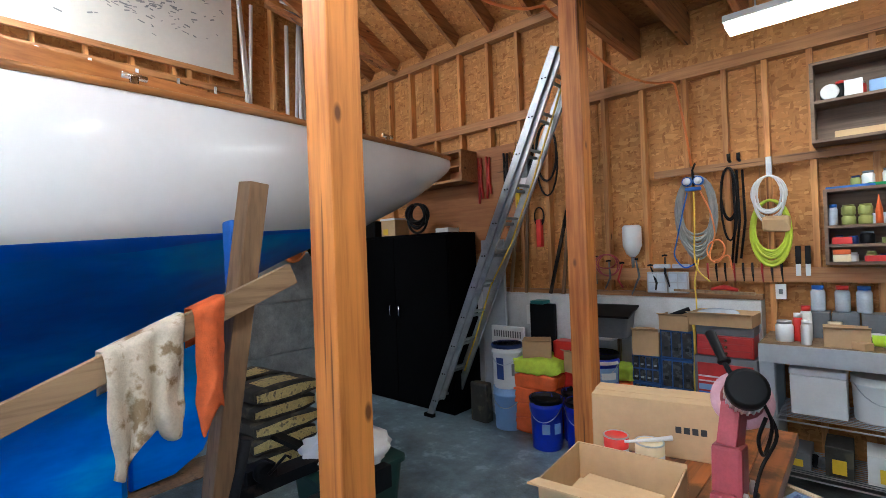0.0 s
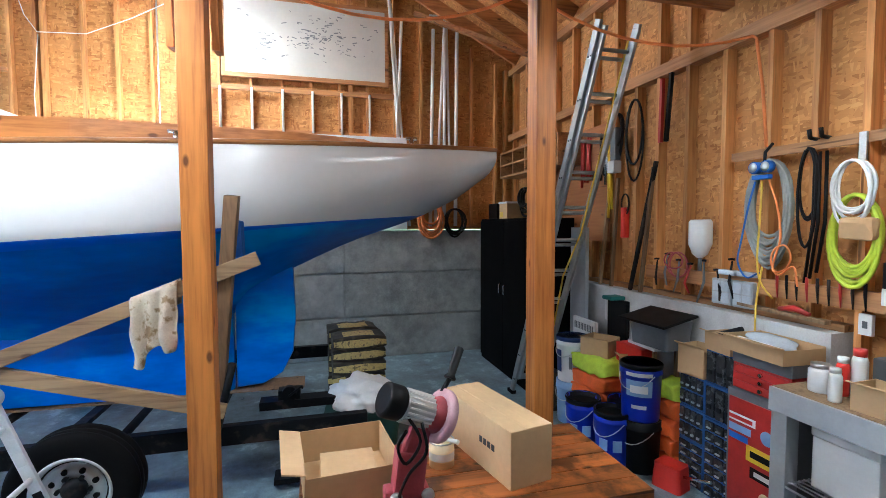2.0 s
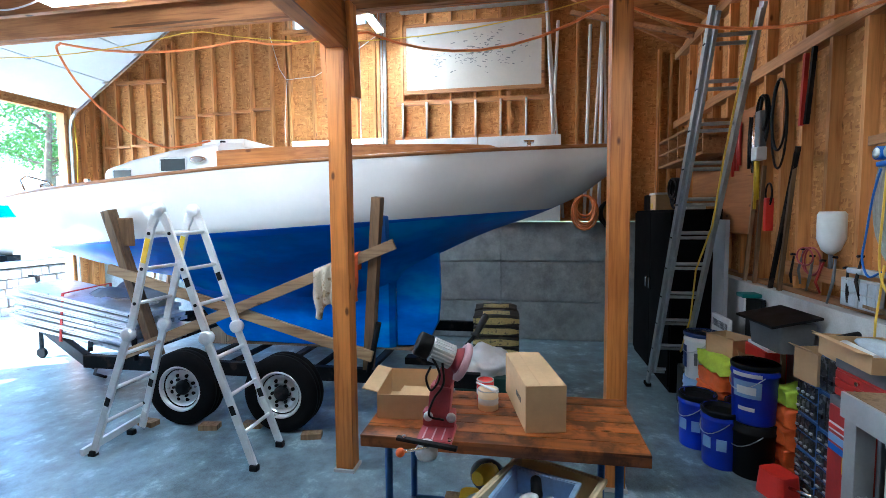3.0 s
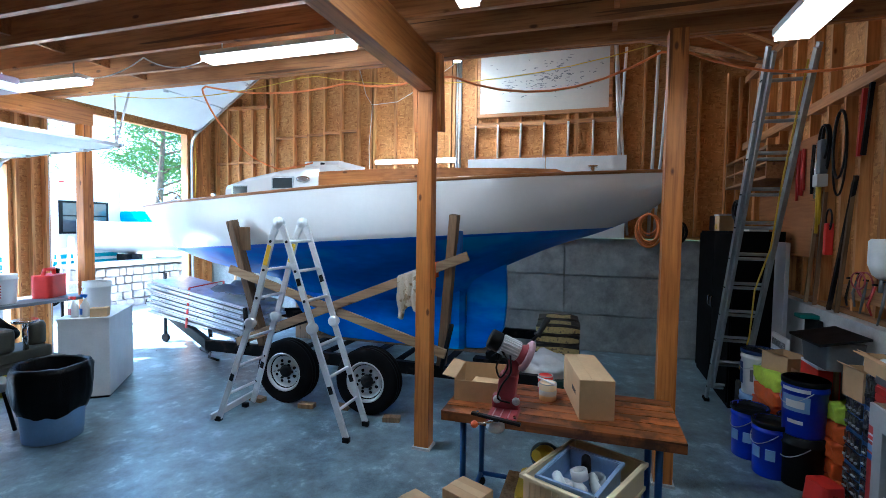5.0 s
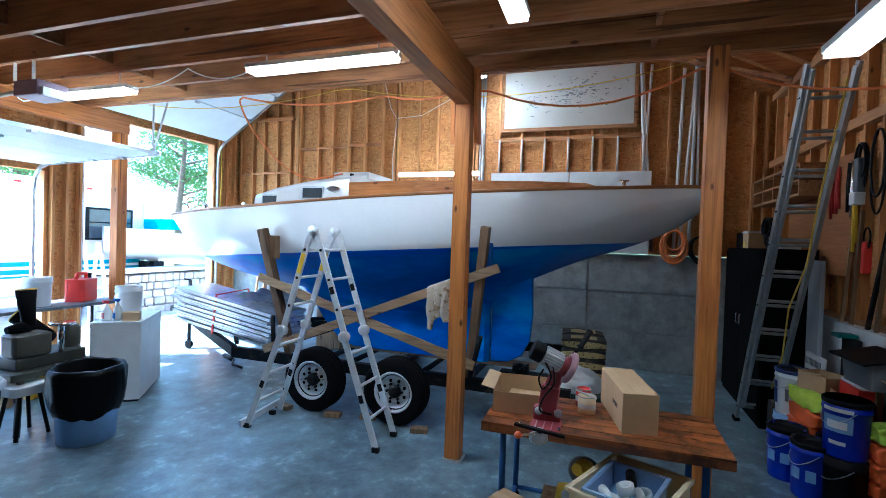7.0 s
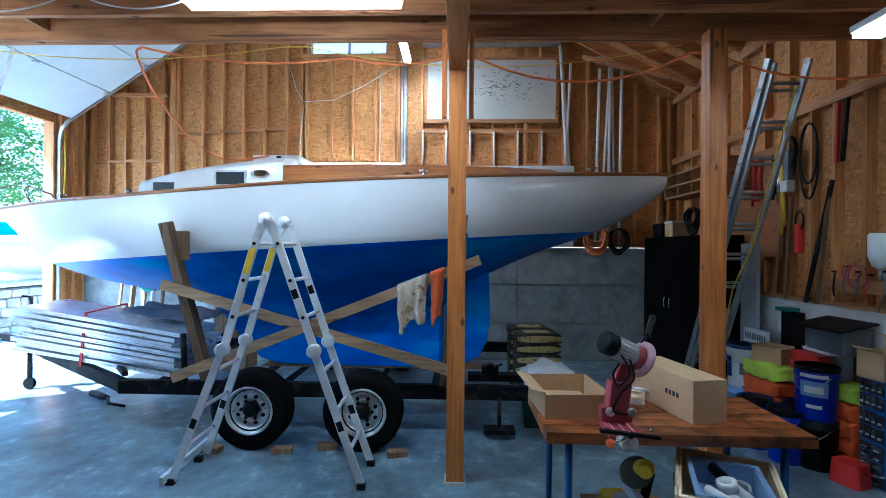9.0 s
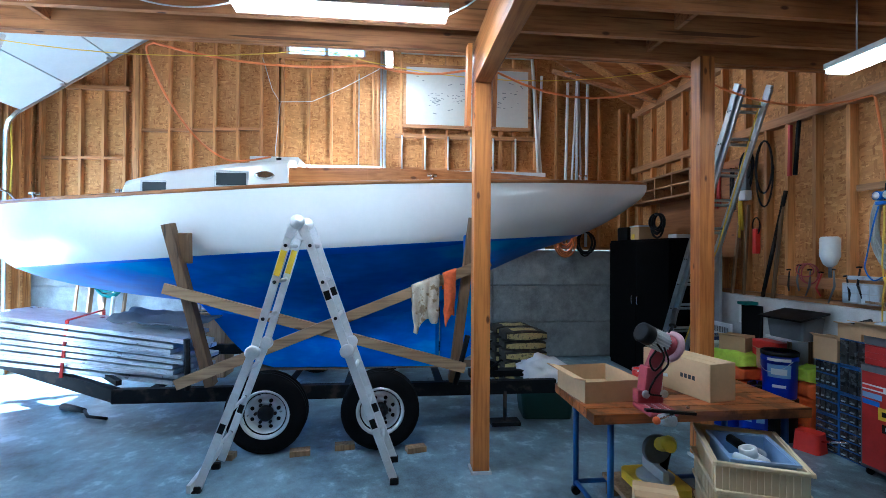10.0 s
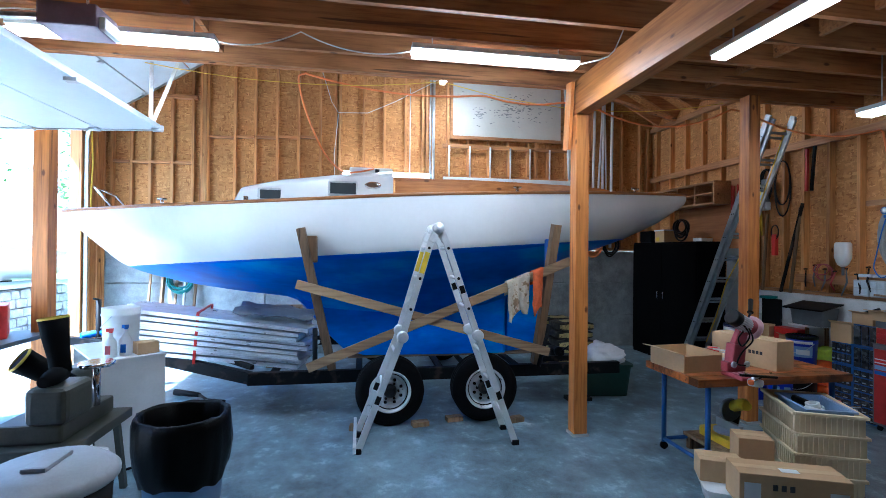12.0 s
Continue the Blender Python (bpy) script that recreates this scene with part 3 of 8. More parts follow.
def garage_door(name, x0, x1, path, label, n):
    d = tagged(new(name), label, "garage door", "garage doors", "structure")
    # panels along the last straight of the track
    (ya, za), (yb, zb) = path
    for i in range(n):
        a, b = (i + 0.01) / n, (i + 0.985) / n
        bm = bmesh.new()
        bar(bm, ((x0 + x1) / 2, ya + (yb - ya) * a, za + (zb - za) * a), ((x0 + x1) / 2, ya + (yb - ya) * b, za + (zb - za) * b), x1 - x0, 0.045)
        pnl = part("panel", bm, M_DOORW, d)
        for x in (x0 + 0.04, (x0 + x1) / 2, x1 - 0.04):
            bm = bmesh.new()
            y, z = ya + (yb - ya) * b, za + (zb - za) * b
            box(bm, x - 0.03, x + 0.03, y - 0.05, y + 0.03, z - 0.05, z - 0.025)
            part("hinge", bm, M_GALV, pnl)
    for x in (x0 - 0.05, x1 + 0.05):
        bm = bmesh.new()
        pts = [(x, S + 0.06, 0.0), (x, S + 0.06, za - 0.35), (x, S + 0.1, za - 0.18), (x, S + 0.2, za - 0.05), (x, ya, za), (x, yb, zb)]
        for p, q in zip(pts, pts[1:]):
            bar(bm, p, q, 0.05, 0.03, 0, (1, 0, 0))
        part("track", bm, M_GALV, d)
        bm = bmesh.new()
        for i in range(5):
            t = (i + 0.5) / 5
            lathe(bm, [(0.022, -0.02), (0.022, 0.02)], (x, ya + (yb - ya) * t, za + (zb - za) * t + 0.03), 10, 0, "x")
        part("roller", bm, M_GALV, d)
    return d


door_1 = garage_door("door_1", D1A + 0.02, D1B - 0.02, ((-4.92, 3.93), (-1.75, 6.02)), "white sectional garage door raised along the rafters", 5)
door_2 = garage_door("door_2", D2A + 0.25, D2B - 0.02, ((-4.85, 2.92), (-2.75, 3.0)), "white sectional garage door raised flat overhead", 4)
for x in (-1.14,):
    bm = bmesh.new()
    bar(bm, (x, -2.85, 3.0), (x, -2.85, 3.62), 0.035, 0.004, 0, (1, 0, 0))
    bar(bm, (x, -2.85, 3.0), (x + 0.001, -2.62, 3.62), 0.035, 0.004, 0, (1, 0, 0))
    part("hanger", bm, M_GALV, door_2, "perforated steel angle hanger")
opener = thing("door_opener", "dark red garage door opener hung from the joists", "door opener")
block("motor_box", M_MAUVE, (0.02, 0.3, -2.95, -2.6, 3.3, 3.45), opener, "", 0.015)
block("lens", M_WPLAST, (0.05, 0.27, -2.6, -2.56, 3.3, 3.38), opener, "white lamp cover", 0.008)
bm = bmesh.new()
bar(bm, (0.16, -2.95, 3.40), (0.16, -5.1, 3.30), 0.04, 0.03)
part("rail", bm, M_GALV, opener)
for y in (-2.92, -2.65):
    bm = bmesh.new()
    bar(bm, (0.3, y, 3.44), (0.3, y, 3.62), 0.03, 0.004, 0, (0, 1, 0))
    part("strap", bm, M_GALV, opener)

# ---- lamps ----


def tube_light(x0, x1, y0, y1, z, hang, label, lit=M_TUBE):
    """A four foot twin tube fixture under the joists."""
    e = thing("ceiling_light", label, "ceiling light", "shop lights", ((x0 + x1) / 2, (y0 + y1) / 2, z))
    bm = bmesh.new()
    box(bm, x0, x1, y0, y1, z + 0.03, z + 0.075)
    soften(bm, 0.008)
    part("housing", bm, M_WPLAST, e, "white enamel housing")
    along_y = (y1 - y0) > (x1 - x0)
    bm = bmesh.new()
    k = 0.012
    box(bm, x0 + k, x1 - k, y0 + k, y1 - k, z, z + 0.03)
    part("diffuser", bm, lit, e, "lit white diffuser")
    for t in (0.12, 0.88):
        p = (x0 + (x1 - x0) * (0.5 if along_y else t), y0 + (y1 - y0) * (t if along_y else 0.5), z + 0.075)
        bm = bmesh.new()
        tube(bm, [p, (p[0], p[1], hang)], 0.006, 6)
        part("hanger", bm, M_GALV, e)
    return e


LAMP = "lit four foot shop light hung below the joists"
tube_light(-0.27, -0.11, -3.40, -2.0, 3.42, 3.909, LAMP)
tube_light(-0.24, -0.08, -0.5, 0.95, 3.47, 3.909, LAMP)
tube_light(0.24, 1.66, 1.92, 2.07, 3.46, 3.909, LAMP, M_TUBEN)
tube_light(-0.1, 1.3, 3.76, 3.96, 3.19, 3.909, "lit twin tube shop light hung on chains", M_TUBEN)
tube_light(-4.62, -3.42, 0.44, 0.56, 4.84, roof_z(0.5) + 0.05, "lit shop light hung over the boat", M_TUBEW)
wall_light = thing("wall_light", "lit fluorescent strip fixed to the gable studs", "wall light", "shop lights", (W, -0.4, 3.27))
block("housing", M_WPLAST, (W + 0.001, W + 0.05, -1.25, 0.36, 3.23, 3.31), wall_light)
block("diffuser", M_TUBE, (W + 0.05, W + 0.075, -1.23, 0.34, 3.235, 3.3), wall_light, "lit tube")

# ---- boat ----
boat = thing("sailboat", "white sloop with blue antifouling resting on a trailer", "boat", "", (-2.92, 0, 0.45))
ST = [-4.6, -4.25, -3.87, -3.3, -2.6, -1.9, -1.2, -0.5, 0.3, 1.0, 1.7, 2.3, 2.9, 3.35, 3.58]
SHZ = [2.31, 2.32, 2.33, 2.35, 2.37, 2.40, 2.44, 2.485, 2.53, 2.565, 2.60, 2.63, 2.65, 2.665, 2.67]
SHB = [0.03, 0.25, 0.44, 0.70, 0.95, 1.12, 1.21, 1.25, 1.23, 1.16, 1.04, 0.90, 0.78, 0.68, 0.61]
BOT = [2.25, 1.95, 1.645, 1.46, 1.33, 1.24, 1.15, 1.08, 1.08, 1.22, 1.56, 1.83, 2.04, 2.25, 2.42]


def curve_at(y, table):
    """Smooth (Hermite) interpolation over the stations."""
    i = max(0, min(len(ST) - 2, int(np.searchsorted(ST, y)) - 1))
    s = [(table[min(k + 1, len(ST) - 1)] - table[max(k - 1, 0)]) / (ST[min(k + 1, len(ST) - 1)] - ST[max(k - 1, 0)]) for k in (i, i + 1)]
    h = ST[i + 1] - ST[i]
    t = (y - ST[i]) / h
    return (2 * t**3 - 3 * t**2 + 1) * table[i] + (t**3 - 2 * t**2 + t) * h * s[0] + (-2 * t**3 + 3 * t**2) * table[i + 1] + (t**3 - t**2) * h * s[1]


def mid_x(y):
    return -3.0 + (y + 4.6) * 0.016


def hull_row(y):
    zs, bs, zc = curve_at(y, SHZ), max(0.02, curve_at(y, SHB)), curve_at(y, BOT)
    zw = max(1.885 + 0.065 * y, zc + 0.004)
    keel = max(0.0, min(1.0, (y + 1.9) / 0.8, (1.35 - y) / 0.4))
    keel = keel * keel * (3 - 2 * keel)
    zk = zc - 0.34 * keel
    full = 1.0 - 0.42 * max(0.0, min(1.0, (-y - 1.0) / 3.6)) ** 1.5
    out = []
    depth = zs - zc
    for j in range(19):
        z = zs + (zw - zs) * j / 8
        if j > 8:
            # below the waterline the section turns in and runs on hollow into the keel
            t = (j - 8) / 10
            z = zw + (zk - zw) * t ** 1.25
            out.append((max(0.0, wide * ((1 - keel) * (1 - t ** 1.6) ** 1.05 + keel * (1 - t ** 1.35) ** 1.7)), z))
            continue
        s = (zs - z) / depth
        wide = bs * max(0.0, 1 - s ** (2.1 * full + 0.4)) ** 0.62 * (1 + 0.04 * math.sin(math.pi * min(1, s * 1.4)))
        out.append((wide, z))
    return out


NS = 72
for side, nm in ((1, "hull"), (-1, "hull")):
    bm = bmesh.new()
    grid = []
    for i in range(NS + 1):
        y = -4.6 + 8.18 * i / NS
        grid.append([bm.verts.new((mid_x(y) + side * b, y, z)) for b, z in hull_row(y)])
    for a, b in zip(grid, grid[1:]):
        for j in range(18):
            f = bm.faces.new((a[j], a[j + 1], b[j + 1], b[j]))
            f.material_index, f.smooth = (0 if j < 8 else 2 if j == 8 else 1), True
    bmesh.ops.remove_doubles(bm, verts=bm.verts[:], dist=0.0005)
    part(nm, bm, [M_GEL, M_BLUE, M_BOOT], boat, "glossy white topsides over blue antifouling")
bm = bmesh.new()
row = hull_row(3.58)
ring = [bm.verts.new((mid_x(3.58) + b, 3.58 + 0.06 * (1 - (z - 2.42) / 0.25), z)) for b, z in row] + [bm.verts.new((mid_x(3.58) - b, 3.58 + 0.06 * (1 - (z - 2.42) / 0.25), z)) for b, z in row[::-1][1:]]
for v in ring:
    v.co.y = 3.582
bm.faces.new(ring)
part("transom", bm, M_GEL, boat)
bm = bmesh.new()
last = None
for i in range(NS + 1):
    y = -4.6 + 8.18 * i / NS
    zs, b = curve_at(y, SHZ) + 0.004, max(0.02, curve_at(y, SHB))
    now = [bm.verts.new((mid_x(y) + b * k, y, zs + 0.05 * (1 - k * k))) for k in (-1, -0.5, 0, 0.5, 1)]
    if last:
        for j in range(4):
            bm.faces.new((last[j], last[j + 1], now[j + 1], now[j]))
    last = now
part("deck", bm, M_DECK, boat)
for side in (1, -1):
    bm = bmesh.new()
    tube(bm, [(mid_x(y) + side * (max(0.02, curve_at(y, SHB)) + 0.002), y, curve_at(y, SHZ) + 0.012) for y in [-4.6 + 8.18 * i / NS for i in range(NS + 1)]], 0.02, 6)
    part("toe_rail", bm, M_TEAK, boat, "varnished wooden toe rail")
for nm, prof, th in (("keel", [(-1.85, 1.32), (-1.62, 1.08), (-1.38, 0.78), (-1.1, 0.50), (-0.85, 0.43), (0.2, 0.42), (1.16, 0.42), (1.16, 1.3), (0.3, 1.25), (-0.9, 1.3)], 0.13),
                     ("rudder", [(1.18, 0.43), (1.42, 0.45), (1.6, 0.55), (1.70, 0.75), (1.73, 1.1), (1.71, 1.63), (1.6, 1.72), (1.18, 1.5)], 0.055)):
    bm = bmesh.new()
    loops = []
    cy, cz = sum(p[0] for p in prof) / len(prof), sum(p[1] for p in prof) / len(prof)
    for k, t in ((0.97, -1), (1.0, -0.35), (1.0, 0.35), (0.97, 1)):
        loops.append([bm.verts.new((mid_x(y) + t * th, cy + (y - cy) * k, cz + (z - cz) * (k if z < 0.9 else 1))) for y, z in prof])
    n = len(prof)
    for a, b in zip(loops, loops[1:]):
        for i in range(n):
            bm.faces.new((a[i], a[(i + 1) % n], b[(i + 1) % n], b[i]))
    bm.faces.new(loops[0][::-1])
    bm.faces.new(loops[-1])
    part(nm, bm, M_BLUE, boat, "blue painted " + nm)
# cabin trunk
bm = bmesh.new()
rows = []
for y, wd, z1 in ((-2.5, 0.42, 2.44), (-2.36, 0.56, 2.63), (-1.9, 0.68, 2.72), (-1.2, 0.87, 2.79), (-0.52, 0.96, 2.84)):
    zd = curve_at(y, SHZ) - 0.02
    rows.append([bm.verts.new((mid_x(y) + k * wd, y, z)) for k, z in ((1, zd), (0.97, z1 - 0.07), (0.9, z1 - 0.015), (0.5, z1 + 0.04), (0, z1 + 0.055), (-0.5, z1 + 0.04), (-0.9, z1 - 0.015), (-0.97, z1 - 0.07), (-1, zd))])
for a, b in zip(rows, rows[1:]):
    for j in range(8):
        f = bm.faces.new((a[j], a[j + 1], b[j + 1], b[j]))
        f.smooth = 1 <= j <= 6
bm.faces.new(rows[0])
bm.faces.new(rows[-1])
cabin = part("cabin_trunk", bm, M_GEL, boat, "white moulded cabin trunk")
for y0, y1, z0, z1 in ((-2.10, -1.86, 2.475, 2.585), (-1.26, -0.96, 2.535, 2.665)):
    wd = 0.5 * (np.interp(y0, [-2.36, -1.9, -1.2, -0.52], [0.56, 0.68, 0.87, 0.96]) + np.interp(y1, [-2.36, -1.9, -1.2, -0.52], [0.56, 0.68, 0.87, 0.96]))
    x = mid_x((y0 + y1) / 2) + wd
    bm = bmesh.new()
    box(bm, x - 0.03, x + 0.02, y0 - 0.03, y1 + 0.03, z0 - 0.025, z1 + 0.025)
    soften(bm, 0.024, 4)
    fr = part("window_frame", bm, M_GALV, cabin, "grey metal window rim")
    block("pane", M_TINT, (x + 0.018, x + 0.024, y0, y1, z0, z1), fr, "dark smoked pane", 0.002)
bm = bmesh.new()
lathe(bm, [(0.065, -0.02), (0.065, 0.03), (0.045, 0.035)], (0, 0, 0), 18, 0, "x")
for v in bm.verts:
    v.co.y *= 1.5
    v.co.z *= 0.62
    v.co += Vector((mid_x(-0.76) + 0.93, -0.76, 2.64))
part("vent", bm, M_CHROME, cabin, "oval chrome vent")
for y, z in ((-0.62, 2.49), (-2.2, 2.42)):
    block("fitting", M_CHROME, (mid_x(y) + 0.92, mid_x(y) + 0.96, y - 0.025, y + 0.025, z, z + 0.05), cabin, "", 0.006)
block("hatch", M_GEL, (-3.2, -2.45, -1.05, -0.5, 2.83, 2.93), cabin, "", 0.02)
for y in (-0.7,):
    bm = bmesh.new()
    lathe(bm, [(0.05, 0), (0.05, 0.03), (0.025, 0.05), (0.03, 0.09)], (-2.35, y, 2.80), 12)
    part("winch", bm, M_BLACK, cabin)
for side in (1, -1):
    bm = bmesh.new()
    pts = [(-0.5, 0.98, 2.72), (0.3, 0.99, 2.735), (1.1, 0.87, 2.74), (1.8, 0.75, 2.74), (2.35, 0.62, 2.73), (2.6, 0.55, 2.66)]
    rows = [[bm.verts.new((mid_x(y) + side * (b + d), y, z)) for d, z in ((-0.015, curve_at(y, SHZ) - 0.02), (-0.015, zt), (0.015, zt), (0.015, curve_at(y, SHZ) - 0.02))] for y, b, zt in pts]
    for a, b in zip(rows, rows[1:]):
        for j in range(4):
            bm.faces.new((a[j], a[(j + 1) % 4], b[(j + 1) % 4], b[j]))
    bm.faces.new(rows[0])
    bm.faces.new(rows[-1])
    part("coaming", bm, M_TEAK, boat, "varnished wooden cockpit coaming")
for y in (0.98, 2.75, -3.2):
    bm = bmesh.new()
    x = mid_x(y) + curve_at(y, SHB) - 0.09
    z = curve_at(y, SHZ)
    tube(bm, [(x, y, z), (x, y, z + 0.09)], 0.02, 8)
    tube(bm, [(x, y - 0.05, z + 0.09), (x, y + 0.05, z + 0.09)], 0.014, 8)
    part("cleat", bm, M_CHROME, boat)
bm = bmesh.new()
tube(bm, [(-3.25, -3.95, 2.34), (-3.2, -4.1, 2.55), (-3.0, -4.25, 2.63), (-2.8, -4.1, 2.55), (-2.72, -3.9, 2.34)], 0.016, 8)
part("pulpit", bm, M_CHROME, boat, "stainless bow rail")

# ---- trailer ----
trailer = thing("boat_trailer", "black tandem axle boat trailer with wooden supports", "trailer", "", (-2.9, 0, 0))
for x in (-1.78, -4.0):
    block("side_rail", M_STEEL, (x - 0.04, x + 0.04, -2.1, 2.3, 0.37, 0.51), trailer, "", 0.006)
for y in (-1.9, -0.9, 0.1, 1.1, 2.25):
    block("cross_member", M_STEEL, (-3.96, -1.82, y - 0.04, y + 0.04, 0.38, 0.418), trailer)
for x in (-1.78, -4.0):
    bm = bmesh.new()
    bar(bm, (x, -2.08, 0.45), (-2.92 + (0.05 if x > -2.9 else -0.05), -4.2, 0.66), 0.075, 0.13)
    part("tongue_rail", bm, M_STEEL, trailer)
    bm = bmesh.new()
    bar(bm, (x - 0.02, -2.06, 0.56), (-2.92, -3.2, 0.62), 0.05, 0.05)
    part("inner_rail", bm, M_STEEL, trailer)
bm = bmesh.new()
bar(bm, (-2.92, -4.15, 0.66), (-2.94, -4.5, 0.7), 0.09, 0.09)
part("coupler", bm, M_STEEL, trailer)
bm = bmesh.new()
tube(bm, [(-3.02, -4.2, 0.12), (-3.02, -4.2, 1.2)], 0.03, 10)
tube(bm, [(-3.02, -4.2, 1.2), (-2.9, -4.2, 1.22)], 0.012, 8)
part("tongue_jack", bm, M_STEEL, trailer)
bm = bmesh.new()
lathe(bm, [(0.07, -0.025), (0.08, 0), (0.07, 0.025)], (-3.02, -4.2, 0.08), 16, 0, "x")
part("jack_wheel", bm, M_RUBBER, trailer)
bm = bmesh.new()
tube(bm, [(-2.92, -4.35, 0.74), (-3.05, -4.2, 0.78), (-3.0, -4.0, 0.7)], 0.045, 8)
rough_up(bm, 0.03, 20)
part("bundled_strap", bm, M_BLUETOOL, trailer, "blue bundled strap")
for x in (-1.43, -4.35):
    for y in (-0.57, 0.47):
        R = 0.365
        bm = bmesh.new()
        lathe(bm, [(0.215, -0.1), (0.29, -0.115), (0.34, -0.105), (R, -0.075), (R, -0.028), (R - 0.012, -0.022), (R - 0.012, -0.012), (R, -0.006), (R, 0.028), (R - 0.012, 0.034), (R - 0.012, 0.044), (R, 0.05), (R, 0.075), (0.34, 0.105), (0.29, 0.115), (0.215, 0.1)], (x, y, R), 44, 0, "x", False)
        wheel = part("wheel", bm, M_RUBBER, trailer, "black rubber tyre")
        sgn = 1 if x > -2 else -1
        bm = bmesh.new()
        lathe(bm, [(0.225, sgn * 0.1), (0.215, sgn * 0.112), (0.2, sgn * 0.095), (0.185, sgn * 0.05), (0.15, sgn * 0.03), (0.13, sgn * 0.055), (0.105, sgn * 0.06), (0.085, sgn * 0.04), (0.07, sgn * 0.04)], (x, y, R), 36, 0, "x", False)
        rim = part("rim", bm, M_RIM, wheel, "bright steel rim")
        bm = bmesh.new()
        lathe(bm, [(0.192, sgn * 0.075), (0.188, sgn * 0.079), (0.182, sgn * 0.066)], (x, y, R), 36, 0, "x", False)
        part("rim_groove", bm, M_RUBBER, wheel, "dark groove inside the rim lip")
        bm = bmesh.new()
        lathe(bm, [(0.072, sgn * 0.03), (0.072, sgn * 0.066), (0.045, sgn * 0.1), (0.03, sgn * 0.1)], (x, y, R), 18, 0, "x")
        part("hub", bm, M_STEEL, wheel, "dark wheel hub")
        for k in range(6):
            a = k * math.pi / 3
            bm = bmesh.new()
            lathe(bm, [(0.014, sgn * 0.04), (0.014, sgn * 0.075)], (x, y + 0.088 * math.cos(a), R + 0.088 * math.sin(a)), 6, 0, "x")
            part("lug_nut", bm, M_STEEL, wheel)
        for k in range(8):
            a = (k + 0.5) * math.pi / 4
            bm = bmesh.new()
            lathe(bm, [(0.018, sgn * 0.047), (0.018, sgn * 0.061)], (x, y + 0.125 * math.cos(a), R + 0.125 * math.sin(a)), 10, 0, "x")
            part("rim_slot", bm, M_RUBBER, wheel, "dark slot in the rim")
for y in (-0.57, 0.47):
    bm = bmesh.new()
    tube(bm, [(-4.3, y, 0.365), (-1.5, y, 0.365)], 0.035, 10)
    part("axle", bm, M_STEEL, trailer)
for a, b in (((-1.62, -1.54, 2.1), (-1.80, -1.2, 0.52)), ((-1.58, 1.38, 2.19), (-1.76, 1.2, 0.52)), ((-4.28, -1.54, 2.1), (-4.0, -1.2, 0.52)), ((-4.25, 1.38, 2.19), (-4.0, 1.2, 0.52))):
    bm = bmesh.new()
    bar(bm, a, b, 0.09, 0.12, 0, (1, 0, 0))
    soften(bm, 0.005)
    part("support_post", bm, M_DARKLUM, trailer, "dark lumber hull support")
for a, b in (((-1.63, -1.58, 1.49), (-1.58, 1.3, 0.69)), ((-1.60, -1.45, 0.58), (-1.55, 1.54, 1.76))):
    bm = bmesh.new()
    bar(bm, a, b, 0.04, 0.1)
    soften(bm, 0.003)
    part("brace", bm, M_BRACE, trailer, "weathered two-by-four brace")
for y in (-1.38, 1.22):
    bm = bmesh.new()
    tube(bm, [(-1.70, y, 0.5), (-1.66, y + (0.12 if y > 0 else 0), 1.0)], 0.028, 10)
    part("guide_tube", bm, M_STEEL, trailer)
for y in (-1.46, 1.34):
    bm = bmesh.new()
    box(bm, -1.76, -1.66, y - 0.035, y + 0.09, 1.72, 2.02)
    rough_up(bm, 0.02, 9, y)
    soften(bm, 0.015)
    part("pad", bm, M_BLUETOOL if y > 0 else M_DARKLUM, trailer, "blue wrapped pad" if y > 0 else "worn wooden pad")
bm = bmesh.new()
box(bm, -2.35, -2.2, 1.45, 2.2, 0.43, 0.5)
box(bm, -2.34, -2.22, 1.6, 1.78, 0.5, 0.58)
lathe(bm, [(0.06, -0.05), (0.06, 0.05)], (-2.2, 1.69, 0.56), 16, 0, "x")
tube(bm, [(-2.14, 1.69, 0.56), (-2.13, 1.8, 0.64), (-2.08, 1.8, 0.64)], 0.01, 6)
part("winch_stand", bm, M_STEEL, trailer)
bm = bmesh.new()
tube(bm, [(-1.75, 1.75, 0.4), (-1.75, 1.75, 0.1)], 0.02, 8)
box(bm, -1.83, -1.67, 1.6, 1.9, 0.06, 0.1)
part("foot_jack", bm, M_STEEL, trailer)
bm = bmesh.new()
box(bm, -3.1, -2.75, -1.05, 1.8, 0.419, 0.425)
part("keel_board", bm, M_DARKLUM, trailer)
for x, y, r in ((-1.32, -0.25, 10), (-1.30, -0.9, -8), (-1.30, 0.8, 14), (-1.42, 0.14, 8)):
    bm = bmesh.new()
    box(bm, -0.09, 0.09, -0.05, 0.05, 0, 0.05)
    soften(bm, 0.004)
    c = tagged(part("wheel_chock", bm, M_GREYWOOD), "sawn wooden chock wedged by a trailer wheel", "chock", "wheel chocks")
    c.matrix_basis = pose(x, y, 0, 0, 0, r + 90)

bm = bmesh.new()
tube(bm, [(-2.8, -3.2, 0.04), (-2.7, -3.0, 0.04), (-2.6, -2.85, 0.05)], [0.04, 0.036, 0.026], 10)
tube(bm, [(-2.6, -2.85, 0.05), (-2.45, -2.72, 0.03), (-2.4, -2.5, 0.02)], 0.018, 8)
tagged(part("jack_handle", bm, M_BLACK), "black jack handle lying on the slab under the trailer tongue", "jack handle")

